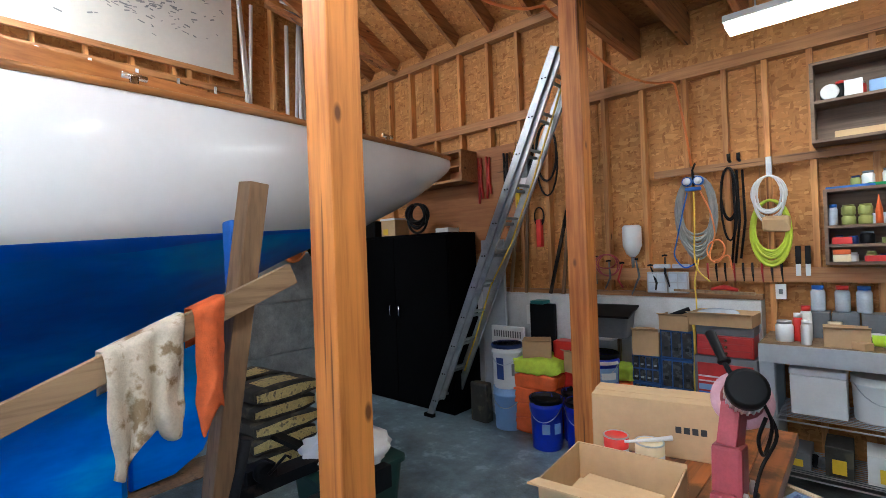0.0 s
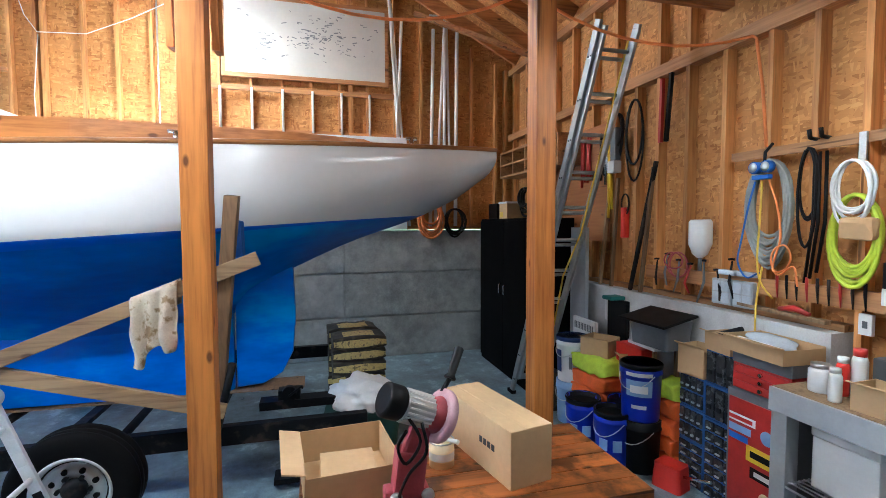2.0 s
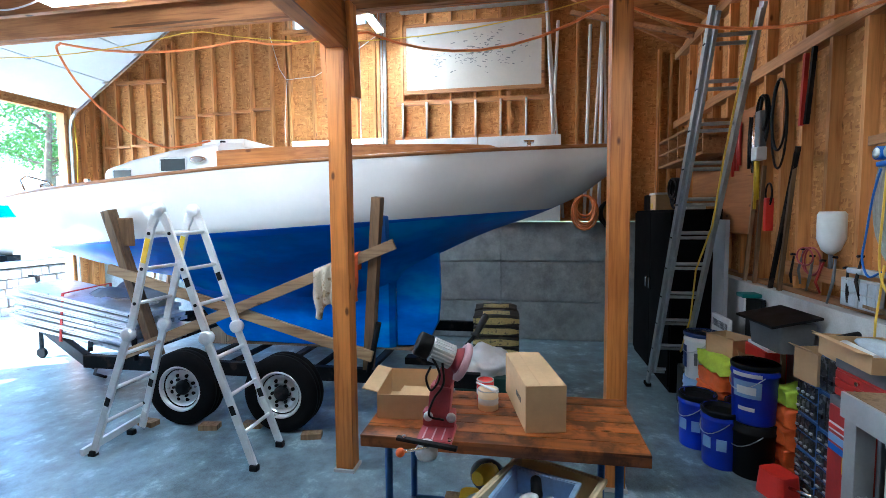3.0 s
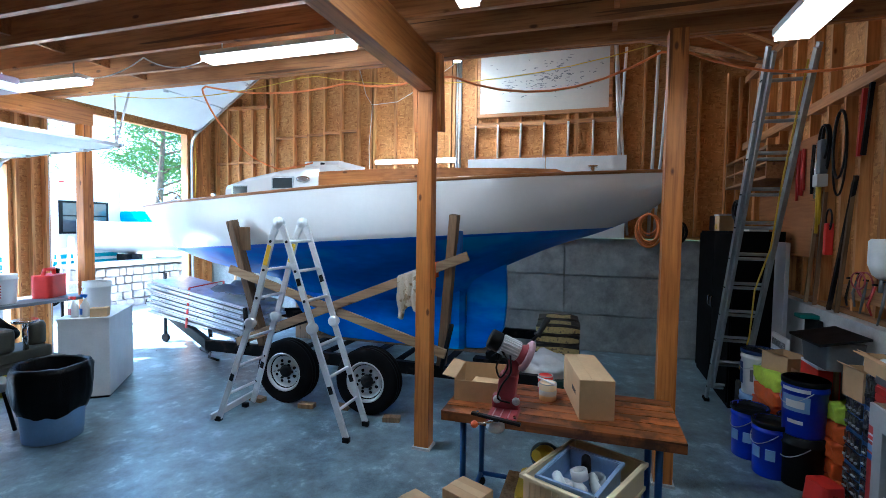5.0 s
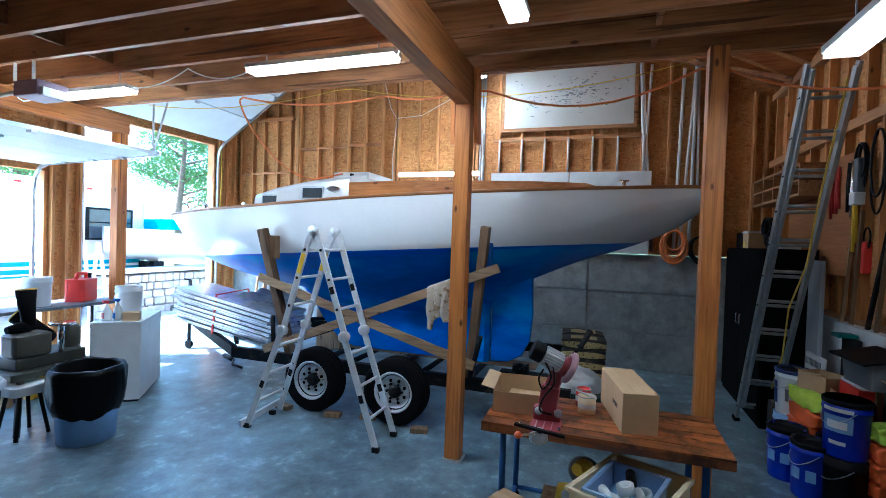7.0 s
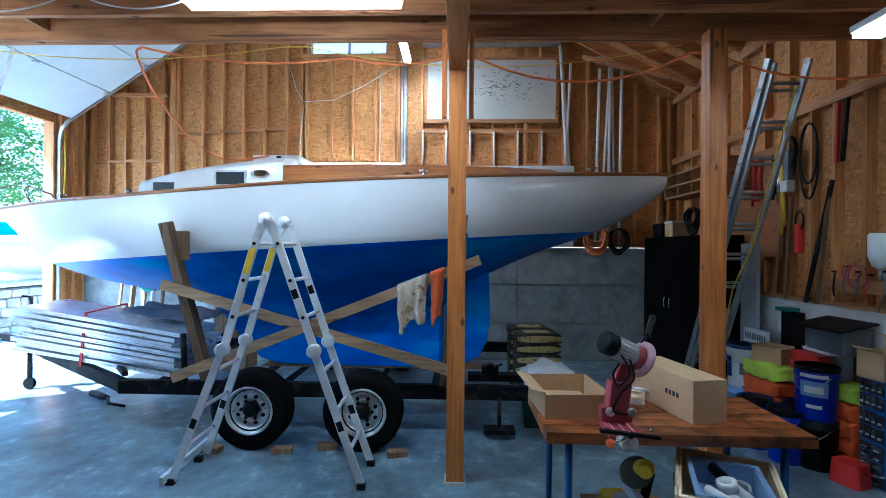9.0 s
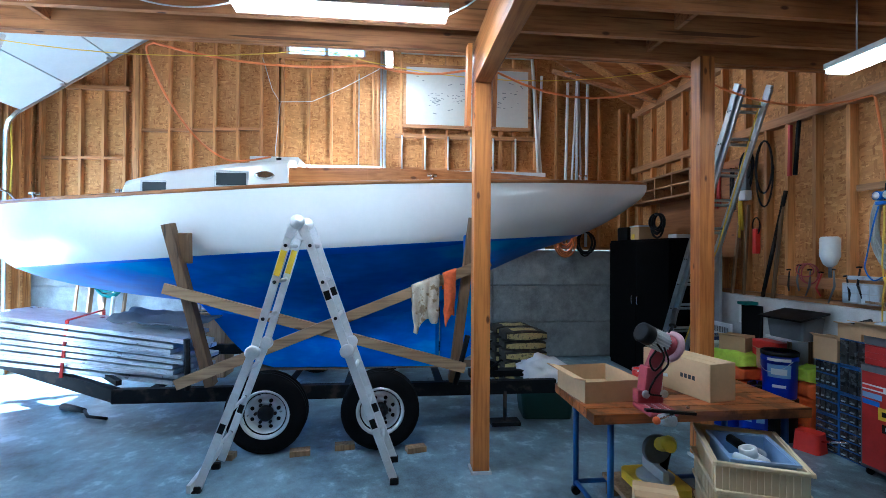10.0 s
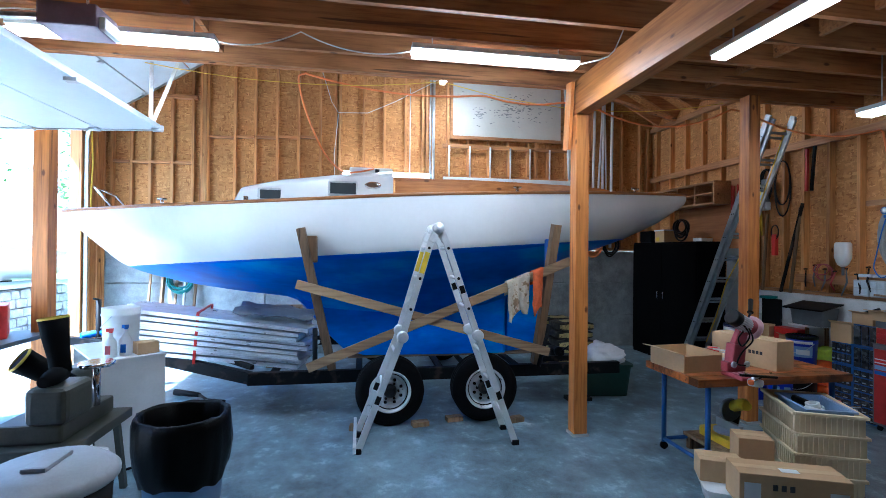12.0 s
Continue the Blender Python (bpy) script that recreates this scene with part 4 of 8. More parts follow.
# ---- ladders ----
ladder = thing("folding_ladder", "aluminium multi-position ladder standing as an A-frame", "ladder", "ladders", (-0.95, -0.1, 0))
AP, AX = (-0.17, 2.05), (-0.72, -1.12)
for foot_y, knee_y, flare, shift in ((-0.90, -0.5, 0.0, -0.07), (0.60, 0.22, 0.0, 0.07)):
    ap = AP[0] + shift * 0.6
    for k, x in enumerate(AX):
        for nm, p, q in (("upper_rail", (x, ap, AP[1]), (x, knee_y, 1.06)), ("lower_rail", (x + 0.02, knee_y, 1.06), (x + 0.02 - (0.12 if foot_y < 0 and k else 0.0), foot_y, 0.02))):
            bm = bmesh.new()
            bar(bm, p, q, 0.062, 0.026, 0, (1, 0, 0))
            soften(bm, 0.004)
            rail = part(nm, bm, M_ALU, ladder)
            for j, (t, m) in enumerate(((0.2, M_YELLOW), (0.3, M_WHITE), (0.52, M_BLACK), (0.6, M_WHITE), (0.84, M_WHITE))):
                if (j == 0) == (nm == "upper_rail" and foot_y < 0):
                    a, b = Vector(p).lerp(Vector(q), t), Vector(p).lerp(Vector(q), t + (0.2 if j == 0 else 0.07))
                    off = Vector((0.0145, 0, 0))
                    bm = bmesh.new()
                    bar(bm, a + off, b + off, 0.046, 0.002, 0, (1, 0, 0))
                    part("sticker", bm, m, rail)
        bm = bmesh.new()
        side = 0.004 if foot_y < 0 else -0.004
        bar(bm, (x + side, AP[0], AP[1] + 0.03), (x + side, ap + (knee_y - ap) * 0.1, AP[1] - 0.1), 0.074, 0.03, 0, (1, 0, 0))
        soften(bm, 0.01)
        part("hinge_arm", bm, M_ALU, ladder)
        bm = bmesh.new()
        lathe(bm, [(0.05, -0.03), (0.055, -0.02), (0.055, 0.03), (0.045, 0.036), (0.02, 0.036)], (x + 0.012, knee_y, 1.06), 18, 0, "x")
        part("knee_hinge", bm, M_ALU, ladder)
        block("foot", M_BLACK, (x, x + 0.05, foot_y - 0.035, foot_y + 0.035, 0.0, 0.05), ladder, "black rubber foot", 0.01)
    for z0, z1, y0, y1 in ((AP[1], 1.06, ap, knee_y), (1.06, 0.02, knee_y, foot_y)):
        for t in (0.16, 0.45, 0.74):
            bm = bmesh.new()
            tube(bm, [(AX[0], y0 + (y1 - y0) * t, z0 + (z1 - z0) * t), (AX[1], y0 + (y1 - y0) * t, z0 + (z1 - z0) * t)], 0.016, 10)
            part("rung", bm, M_ALU, ladder)
            for x, out in ((AX[0] + 0.016, 1), (AX[1] - 0.016, -1)):
                bm = bmesh.new()
                lathe(bm, [(0.014, -0.003 * out), (0.014, 0.004 * out), (0.008, 0.006 * out)], (x, y0 + (y1 - y0) * t, z0 + (z1 - z0) * t), 12, 0, "x")
                part("rung_end", bm, M_BLACK, ladder, "dark hollow rung end")
for x in AX:
    bm = bmesh.new()
    lathe(bm, [(0.012, -0.026), (0.05, -0.024), (0.056, -0.018), (0.056, 0.018), (0.05, 0.024), (0.024, 0.026), (0.022, 0.031), (0.008, 0.032)], (x, AP[0], AP[1] + 0.03), 24, 0, "x")
    part("hinge", bm, M_ALU, ladder)
bm = bmesh.new()
bar(bm, (-0.62, -0.93, 0.06), (-1.3, -0.93, 0.1), 0.03, 0.06)
part("stabiliser", bm, M_ALU, ladder)

ext = thing("extension_ladder", "long aluminium extension ladder leaning to the loft", "ladder", "ladders", (-3.1, 4.3, 0))
for y in (4.14, 4.50):
    for dx, nm in ((0.0, "rail"), (0.055, "fly_rail")):
        bm = bmesh.new()
        p, q = Vector((-3.16 + dx, y + (0.03 if dx else 0) * (1 if y < 4.3 else -1), 0.015)), Vector((-1.46 + dx, y + (0.03 if dx else 0) * (1 if y < 4.3 else -1), 3.62))
        bar(bm, p if not dx else p.lerp(q, 0.06), q if not dx else p.lerp(q, 0.985), 0.078, 0.028, 0, (0, 1, 0))
        soften(bm, 0.004)
        part(nm, bm, M_ALUD, ext)
    block("foot", M_RUBBER, (-3.23, -3.1, y - 0.03, y + 0.03, 0, 0.04), ext, "", 0.008)
for i in range(11):
    t = 0.05 + i * 0.088
    x, z = -3.16 + 1.7 * t, 0.015 + 3.6 * t
    for d in (0.0, 0.05):
        bm = bmesh.new()
        tube(bm, [(x + d, 4.14, z + d), (x + d, 4.5, z + d)], 0.017, 8)
        part("rung", bm, M_ALUD, ext)
bm = bmesh.new()
tube(bm, [(-1.5, 4.44, 3.5), (-1.9, 4.42, 2.5), (-2.2, 4.45, 1.9), (-2.45, 4.40, 1.45), (-2.7, 4.44, 0.9), (-2.85, 4.4, 0.5)], 0.009, 6)
part("rope", bm, M_CORDY, ext, "pale rope")
for i in range(11):
    t = 0.05 + i * 0.088
    for d in (-0.012, 0.022):
        bm = bmesh.new()
        lathe(bm, [(0.008, 0.002), (0.008, -0.004), (0.004, -0.006)], (-3.16 + 1.7 * t + d, 4.126, 0.015 + 3.6 * t), 8, 0, "y")
        part("rivet", bm, M_BLACK, ext, "dark rivet")

# ---- boat side clutter ----
planks = thing("aluminium_planks", "strapped stack of grey aluminium planks lying on the trailer tongue", "planks", "", (-2.6, -2.6, 0.5))
rnd = random.Random(4)
for row_ in range(9):
    for col in range(2):
        bm = bmesh.new()
        dx, dy = rnd.uniform(-0.03, 0.03), rnd.uniform(-0.08, 0.08)
        z0, z1 = 0.70 + row_ * 0.058, 0.53 + row_ * 0.052
        xa, xb = -2.42 - col * 0.36 + dx, -2.02 - col * 0.36 + dx
        bar(bm, (xa, -3.62 + dy, z0), (xb, -1.5 + dy, z1), 0.34, 0.04)
        pl = part("plank", bm, M_PLANK, planks)
        bm = bmesh.new()
        for s in (0.172,):
            a, b = Vector((xa, -3.62 + dy, z0)), Vector((xb, -1.5 + dy, z1))
            side_v = (b - a).normalized().cross(Vector((0, 0, 1))).normalized()
            for h in (0.015, -0.015):
                bar(bm, a + side_v * s + Vector((0, 0, h)), b + side_v * s + Vector((0, 0, h)), 0.012, 0.012)
        part("flange", bm, M_PLANK, pl)
bm = bmesh.new()
for p, q in zip([(-2.06, -2.75, 0.56), (-2.10, -2.72, 1.13), (-2.82, -2.78, 1.15), (-2.86, -2.8, 0.6)], [(-2.10, -2.72, 1.13), (-2.82, -2.78, 1.15), (-2.86, -2.8, 0.6), (-2.06, -2.75, 0.56)]):
    bar(bm, p, q, 0.03, 0.012)
part("strap", bm, M_REDP, planks, "red ratchet strap")
bm = bmesh.new()
bmesh.ops.create_grid(bm, x_segments=12, y_segments=12, size=0.5)
for v in bm.verts:
    v.co = Vector((-2.5 + v.co.x * 0.8, -1.9 + v.co.y * 0.9, 1.12 - 0.1 * v.co.y + 0.07 * noise.noise(v.co * 4) - 0.25 * max(0, abs(v.co.x) - 0.38)))
tarp = part("tarp", bm, M_GREYD, None, "", True)
md = tarp.modifiers.new("thick", "SOLIDIFY")
md.thickness = 0.012
tagged(tarp, "dark grey tarp draped on the planks", "tarp")
hose = bmesh.new()
tube(hose, [(W + 0.2 + p[1], -3.9 + p[0], 1.3 + p[2]) for p in coil(6, 0.2, 0.2, 0.3, 5)], 0.018, 7)
tagged(part("garden_hose", hose, M_TEAL), "coiled teal garden hose hung on the leaning boards", "hose")
for y, h, m, r in ((-4.2, 1.7, M_DARKLUM, 0.1), (-4.0, 1.5, M_GREYWOOD, 0.05), (-3.85, 1.75, M_WHITE, 0.08), (-4.4, 1.8, M_GREYWOOD, 0.04), (-3.7, 1.45, M_DARKLUM, 0.06)):
    bm = bmesh.new()
    bar(bm, (W + 0.35, y, 0.0), (W + 0.1, y + 0.03, h), 0.03, r)
    tagged(part("board", bm, m), "scrap board leaning on the concrete wall", "board", "leaning boards")
crate = thing("drawer_crate", "pale wooden box on the floor beyond the trailer", "crate", "", (-4.3, -2.1, 0))
block("body", M_GREYWOOD, (-4.5, -4.1, -2.35, -1.85, 0.0, 0.95), crate, "", 0.01)
bm = bmesh.new()
tube(bm, [(-4.1, -2.25, 0.9), (-4.06, -2.25, 0.97), (-4.06, -1.95, 0.97), (-4.1, -1.95, 0.9)], 0.012, 6)
part("handle", bm, M_BLACK, crate)


def cloth(name, material, y0, y1, top_a, top_b, fall, label, category, seed, pleats=3.0, spread=1.0):
    """A cloth over the brace: a short back flap and a long front fall with pleats and an uneven hem."""
    bm = bmesh.new()
    cols, rws = 30, 34
    g = []
    for i in range(rws + 1):
        r = []
        s = i / rws
        for j in range(cols + 1):
            t = j / cols
            y = y0 + (y1 - y0) * t
            zt = top_a + (top_b - top_a) * t
            f = fall * (1 + 0.22 * noise.noise(Vector((t * 2.6, seed, 0))) + 0.06 * math.sin(9 * t + seed))
            fold = math.sin(pleats * 2 * math.pi * t + seed + 1.5 * noise.noise(Vector((t * 2, s * 2, seed))))
            if s < 0.2:
                x, z = -1.612, zt - 0.16 * (1 - s / 0.2)
            elif s < 0.3:
                x, z = -1.612 + 0.088 * (s - 0.2) / 0.1, zt + 0.01
            else:
                q = (s - 0.3) / 0.7
                x = -1.522 + (0.028 * fold + 0.02 * noise.noise(Vector((y * 7, zt * 5 + q * 3, seed)))) * min(1, 0.25 + q) + 0.016
                z = zt - f * q
                y = y + (t - 0.5) * (spread - 1) * (y1 - y0) * q + 0.03 * q * noise.noise(Vector((q * 3, seed, t * 2))) - 0.012 * math.cos(pleats * 2 * math.pi * t + seed) * q
            crease = 0.006 * noise.noise(Vector((y * 26, z * 18, seed))) + 0.004 * noise.noise(Vector((y * 50, z * 40, seed)))
            r.append(bm.verts.new((x + crease, y, z)))
        g.append(r)
    for a, b in zip(g, g[1:]):
        for j in range(cols):
            bm.faces.new((a[j], a[j + 1], b[j + 1], b[j]))
    ob = part(name, bm, material, None, "", True)
    md = ob.modifiers.new("thick", "SOLIDIFY")
    md.thickness = 0.005
    return tagged(ob, label, category)


cloth("towel", M_TOWEL, 0.76, 1.04, 1.51, 1.62, 0.42, "stained white towel draped over a wooden brace", "towel", 1.0, 2.6, 0.85)
cloth("shop_rag", M_ORCLOTH, 1.07, 1.2, 1.632, 1.68, 0.46, "orange shop rag draped over a wooden brace", "rag", 5.0, 0.9, 0.7)

for col, (bx, by) in enumerate(((-3.3, 2.36), (-3.75, 2.33))):
    for i in range(6):
        bm = bmesh.new()
        bmesh.ops.create_cube(bm, size=1)
        bmesh.ops.subdivide_edges(bm, edges=bm.edges[:], cuts=4, use_grid_fill=True)
        for v in bm.verts:
            k = 1 - 0.35 * (abs(v.co.x) * 2) ** 4
            v.co = Vector((v.co.x * 0.56, v.co.y * 0.40, v.co.z * 0.135 * k + 0.0675))
        for f in bm.faces:
            q = f.calc_center_median()
            f.material_index = int(0.03 < q.z < 0.11 and abs(q.y) > 0.17 and abs(q.x) < 0.27 or abs(q.x) > 0.29 and abs(q.y) < 0.15 and 0.03 < q.z < 0.11 or q.z > 0.118 and abs(q.x) < 0.18 and abs(q.y) < 0.13)
        rough_up(bm, 0.012, 9, i + col)
        sack = tagged(part("cement_bag", bm, [M_CEMENT, M_CEMENTY], None, "", True), "yellow and black printed cement bag in a stack", "bag", "cement bags")
        sack.matrix_basis = pose(bx + 0.02 * (i % 2), by, i * 0.132, 0, 0, 92 + (i * 37 % 9) - 4)
tub = thing("storage_tub", "dark green plastic tub on the floor holding a bag", "tub")
bm = bmesh.new()
rounded(bm, 0.62, 0.5, 0.40, 0.06, 0.0, 0.86)
part("body", bm, M_GREENTUB, tub)
bm = bmesh.new()
rounded(bm, 0.66, 0.54, 0.03, 0.07, 0.385)
part("rim", bm, M_GREENTUB, tub)
tub.matrix_basis = pose(-2.22, 2.32, 0, 0, 0, 84)
bm = bmesh.new()
bmesh.ops.create_icosphere(bm, subdivisions=4, radius=1.0)
for v in bm.verts:
    d = 0.95 + 0.2 * noise.noise(v.co * 1.9) - 0.3 * abs(noise.noise(v.co * 2.9)) + 0.16 * abs(noise.noise(v.co * 6)) + 0.08 * abs(noise.noise(v.co * 14))
    v.co = Vector((v.co.x * 0.31 * d, v.co.y * 0.30 * d, max(-0.03, v.co.z * 0.2 * d + 0.05)))
bag = tagged(part("plastic_bag", bm, M_BAGW, None, "", True), "crumpled white plastic bag heaped in a tub", "bag")
bag.matrix_basis = pose(-2.22, 2.32, 0.42)

# ---- gable wall fixtures ----
board = thing("whiteboard", "large dry-erase board with smudged marker notes", "whiteboard", "", (W, 1.86, 4.03))
block("surface", M_BOARD, (W + 0.001, W + 0.03, 0.79, 2.95, 4.06, 5.06), board, "off-white writing surface")
for d in ((0.74, 3.0, 4.0, 4.06), (0.74, 3.0, 5.06, 5.11), (0.74, 0.79, 4.06, 5.06), (2.95, 3.0, 4.06, 5.06)):
    block("frame_strip", M_PLATEY, (W + 0.001, W + 0.04, *d), board)
bm = bmesh.new()
rnd = random.Random(9)
for i in range(150):
    y = rnd.gauss(2.0, 0.28) if i < 110 else rnd.uniform(0.95, 2.85)
    z = rnd.gauss(4.62, 0.16) if i < 110 else rnd.uniform(4.2, 5.0)
    if i >= 130:
        y, z = rnd.gauss(1.3, 0.05), rnd.gauss(4.5, 0.06)
    y, z = min(2.9, max(0.85, y)), min(5.0, max(4.12, z))
    bar(bm, (W + 0.0315, y, z), (W + 0.0315, y + rnd.uniform(0.015, 0.07), z + rnd.uniform(-0.02, 0.02)), 0.002, rnd.uniform(0.006, 0.016))
tagged(part("marker_notes", bm, M_FADED, board), "", "", "", "stuff")
wl = thing("wooden_ladder", "wooden ladder with aluminium rungs hung level on the studs", "ladder", "ladders", (W, 1.9, 3.4))
for z in (3.86, 3.28):
    block("rail", M_PLATEY, (W + 0.002, W + 0.035, 0.6, 3.2, z - 0.035, z + 0.035), wl)
for i in range(7):
    y = 0.72 + i * 0.4
    bm = bmesh.new()
    tube(bm, [(W + 0.05, y, 3.28), (W + 0.05, y, 3.86)], 0.017, 8)
    part("rung", bm, M_ALU, wl)
for y0, y1 in ((0.6, 1.95), (1.965, 3.25)):
    one("foam_panel", M_WHITE, (W + 0.058, W + 0.11, y0, y1, 1.907, 3.26), "white insulation panel standing on the concrete wall", "panel", "insulation panels", 0.006)
for y, lean, z0, z1, r in ((3.08, 0.12, 1.96, 5.0, 0.018), (3.22, -0.2, 1.96, 5.3, 0.02), (3.3, -0.26, 1.96, 5.2, 0.016), (3.62, 0.06, 1.96, 4.9, 0.02), (3.7, 0.16, 1.96, 5.1, 0.016),
                           (3.84, 0.02, 1.96, 5.2, 0.02), (4.02, 0.03, 1.96, 5.05, 0.022), (3.94, -0.06, 2.6, 5.3, 0.014), (0.42, 0, 1.96, 5.6, 0.022), (0.36, 0, 1.96, 5.4, 0.014), (-0.02, 0.0, 2.6, 4.9, 0.008)):
    bm = bmesh.new()
    r *= 1.3
    tube(bm, [(W + r + 0.003, y, z0), (W + r + 0.003, y + lean, z1)], r, 10)
    tagged(part("pipe", bm, M_GALV if y < 1 else M_WHITE), "pale metal pipe standing against the gable studs", "pipe", "leaning pipes")
bm = bmesh.new()
tube(bm, [(W + 0.03, 3.6, 5.2), (W + 0.03, 4.05, 5.2)], 0.018, 8)
tube(bm, [(W + 0.03, 3.62, 5.1), (W + 0.03, 4.0, 5.12)], 0.014, 8)
tagged(part("pipe", bm, M_ALU), "pale metal pipe lying across the upright ones", "pipe", "leaning pipes")
for i, z in enumerate((5.28, 5.36, 5.45, 5.52)):
    one("gutter_length", M_GALV, (W + 0.01 + i * 0.02, W + 0.2, 0.7 - i * 0.1, 3.0, z, z + 0.05), "grey gutter length stored over the whiteboard", "gutter", "stored gutters", 0.006)
cordw = bmesh.new()
tube(cordw, [(W + 0.02, -1.62, 5.1), (W + 0.05, -1.45, 4.55), (W + 0.04, -1.33, 4.36), (W + 0.06, -0.8, 4.38), (W + 0.06, -0.3, 4.62), (W + 0.1, 0.3, 4.95), (-4.5, 0.5, 4.93)], 0.006, 6)
tagged(part("lamp_cable", cordw, M_WHITE), "white electric cable strung across the gable studs", "cable")
cordw = bmesh.new()
tube(cordw, [(W + 0.02, -1.33, 4.34), (W + 0.012, -1.4, 3.6), (W + 0.012, -1.38, 2.9)], 0.006, 6)
tagged(part("drop_cable", cordw, M_WHITE), "thin white cable running down a gable stud", "cable")
ropey = bmesh.new()
tube(ropey, [(-4.57, S + 0.1, 3.8), (-4.58, S + 0.12, 3.2), (-4.57, S + 0.1, 2.6), (-4.59, S + 0.12, 2.1), (-4.57, S + 0.1, 2.0)], 0.012, 6)
tagged(part("yellow_rope", ropey, M_CORDY), "yellow rope hanging beside the garage door", "rope")

# ---- cords under the loft ----
oc = bmesh.new()
pts = smooth([(-2.2, -0.75, 2.87), (-2.05, -0.95, 2.8), (-1.9, -1.12, 2.78), (-1.62, -1.3, 2.93), (-1.32, -1.45, 3.25), (-1.16, -1.52, 3.55), (-1.13, -1.45, 3.61)])
pts += sag((-1.13, -1.42, 3.6), (-1.13, 0.3, 3.5), 0.08, 8) + sag((-1.13, 0.4, 3.5), (-1.02, 1.2, 3.45), 0.05, 4) + sag((-1.03, 1.5, 3.45), (-1.08, 3.27, 3.52), 0.22, 8)
pts += sag((-1.08, 3.47, 3.5), (-0.72, 4.86, 3.28), 0.16, 8) + [(-0.68, 4.85, 3.25), (-0.62, 4.85, 2.9), (-0.57, 4.84, 2.5)]
tube(oc, pts, 0.0105, 7)
tagged(part("orange_extension_cord", oc, M_CORDO), "orange extension cord looped along the loft edge", "cord")
yc = bmesh.new()
tube(yc, sag((-1.12, -2.9, 3.6), (-1.12, -0.2, 3.6), 0.1) + sag((-1.12, 0.0, 3.6), (-1.12, 3.2, 3.6), 0.18), 0.005, 6)
tagged(part("yellow_extension_cable", yc, M_CORDY), "thin yellow cord strung along the loft edge", "cord")
for pts in (sag((-0.19, -2.02, 3.47), (-0.3, -1.4, 3.64), 0.06) + sag((-0.3, -1.38, 3.64), (-0.16, -0.5, 3.5), 0.08),
            [(-0.16, 0.95, 3.5), (0.1, 1.1, 3.48), (0.2, 1.15, 3.6), (0.22, 1.2, 3.75), (0.27, 1.22, 3.77)],
            [(-0.19, -3.38, 3.47), (-0.1, -3.5, 3.4), (0.1, -3.3, 3.45), (0.16, -2.9, 3.44)]):
    wc = bmesh.new()
    tube(wc, smooth(pts, 3), 0.006, 6)
    tagged(part("lamp_cable", wc, M_WHITE), "white lamp cable looped under the joists", "cable", "lamp cables")

# ---- north corner: cabinet, shelf, tools ----
cab = thing("storage_cabinet", "tall black double door steel cabinet in the corner", "cabinet", "", (-4.0, 4.5, 0))
CX0, CX1, CY0, CZ = -4.72, -2.95, 4.3, 2.06
bm = bmesh.new()
box(bm, CX0, CX1, CY0 + 0.02, N - 0.102, 0.0, CZ)
part("body", bm, M_BLKPAINT, cab)
for x0, x1, hx in ((CX0 + 0.01, (CX0 + CX1) / 2 - 0.003, -0.08), ((CX0 + CX1) / 2 + 0.003, CX1 - 0.01, 0.08)):
    bm = bmesh.new()
    box(bm, x0, x1, CY0, CY0 + 0.019, 0.06, CZ - 0.03)
    soften(bm, 0.004)
    dr = part("door", bm, M_BLKPAINT, cab)
    c = (CX0 + CX1) / 2 + hx
    bm = bmesh.new()
    tube(bm, [(c, CY0 - 0.002, 1.2), (c, CY0 - 0.03, 1.18), (c, CY0 - 0.03, 1.08), (c, CY0 - 0.002, 1.06)], 0.009, 8)
    part("handle", bm, M_CHROME, dr, "chrome handle")
bx = thing("small_carton", "opened white and tan carton on the black cabinet", "carton", "", (-3.95, 4.45, CZ))
block("body", M_CARDL, (-4.12, -3.86, 4.36, 4.6, CZ, CZ + 0.2), bx, "", 0.005)
block("label", M_YELLOW, (-4.08, -3.99, 4.356, 4.36, CZ + 0.02, CZ + 0.09), bx, "yellow label")
block("lid", M_WHITE, (-4.13, -3.85, 4.35, 4.61, CZ + 0.2, CZ + 0.225), bx, "white lid")
bm = bmesh.new()
tube(bm, [(-3.62 + p[0], 4.52 + p[1], CZ + 0.2 + p[2]) for p in coil(7, 0.2, 0.18, 0.45, 3)], 0.017, 6)
tagged(part("black_hose_coil", bm, M_BLACK), "coiled black hose piled on the cabinet", "hose")
bm = bmesh.new()
box(bm, -3.3, -3.1, 4.5, 4.7, CZ, CZ + 0.06)
tagged(part("paper_bundle", bm, M_WPLAST), "folded white paper on the cabinet", "paper")
one("black_bin", M_BLACK, (-4.65, -4.3, 4.4, 4.75, CZ, CZ + 0.22), "black plastic bin on the cabinet", "bin", "", 0.02)
pig = thing("pigeonhole_shelf", "open plywood pigeonhole shelf screwed to the wall", "shelf", "", (-3.9, 4.75, 2.7))
for d in ((-4.7, -2.95, 2.66, 2.69), (-4.7, -2.95, 2.83, 2.85), (-4.7, -2.95, 3.0, 3.03), (-4.7, -4.67, 2.69, 3.0), (-2.98, -2.95, 2.69, 3.0), (-3.85, -3.82, 2.69, 3.0), (-3.4, -3.38, 2.69, 3.0), (-4.25, -4.22, 2.69, 3.0)):
    block("board", M_PLATEX, (d[0], d[1], 4.6, N - 0.016, d[2], d[3]), pig)
bm = bmesh.new()
tube(bm, [(W + 0.09 + p[1], 3.62 + p[0], 2.05 + p[2]) for p in coil(9, 0.2, 0.26, 0.4, 11)], 0.017, 7)
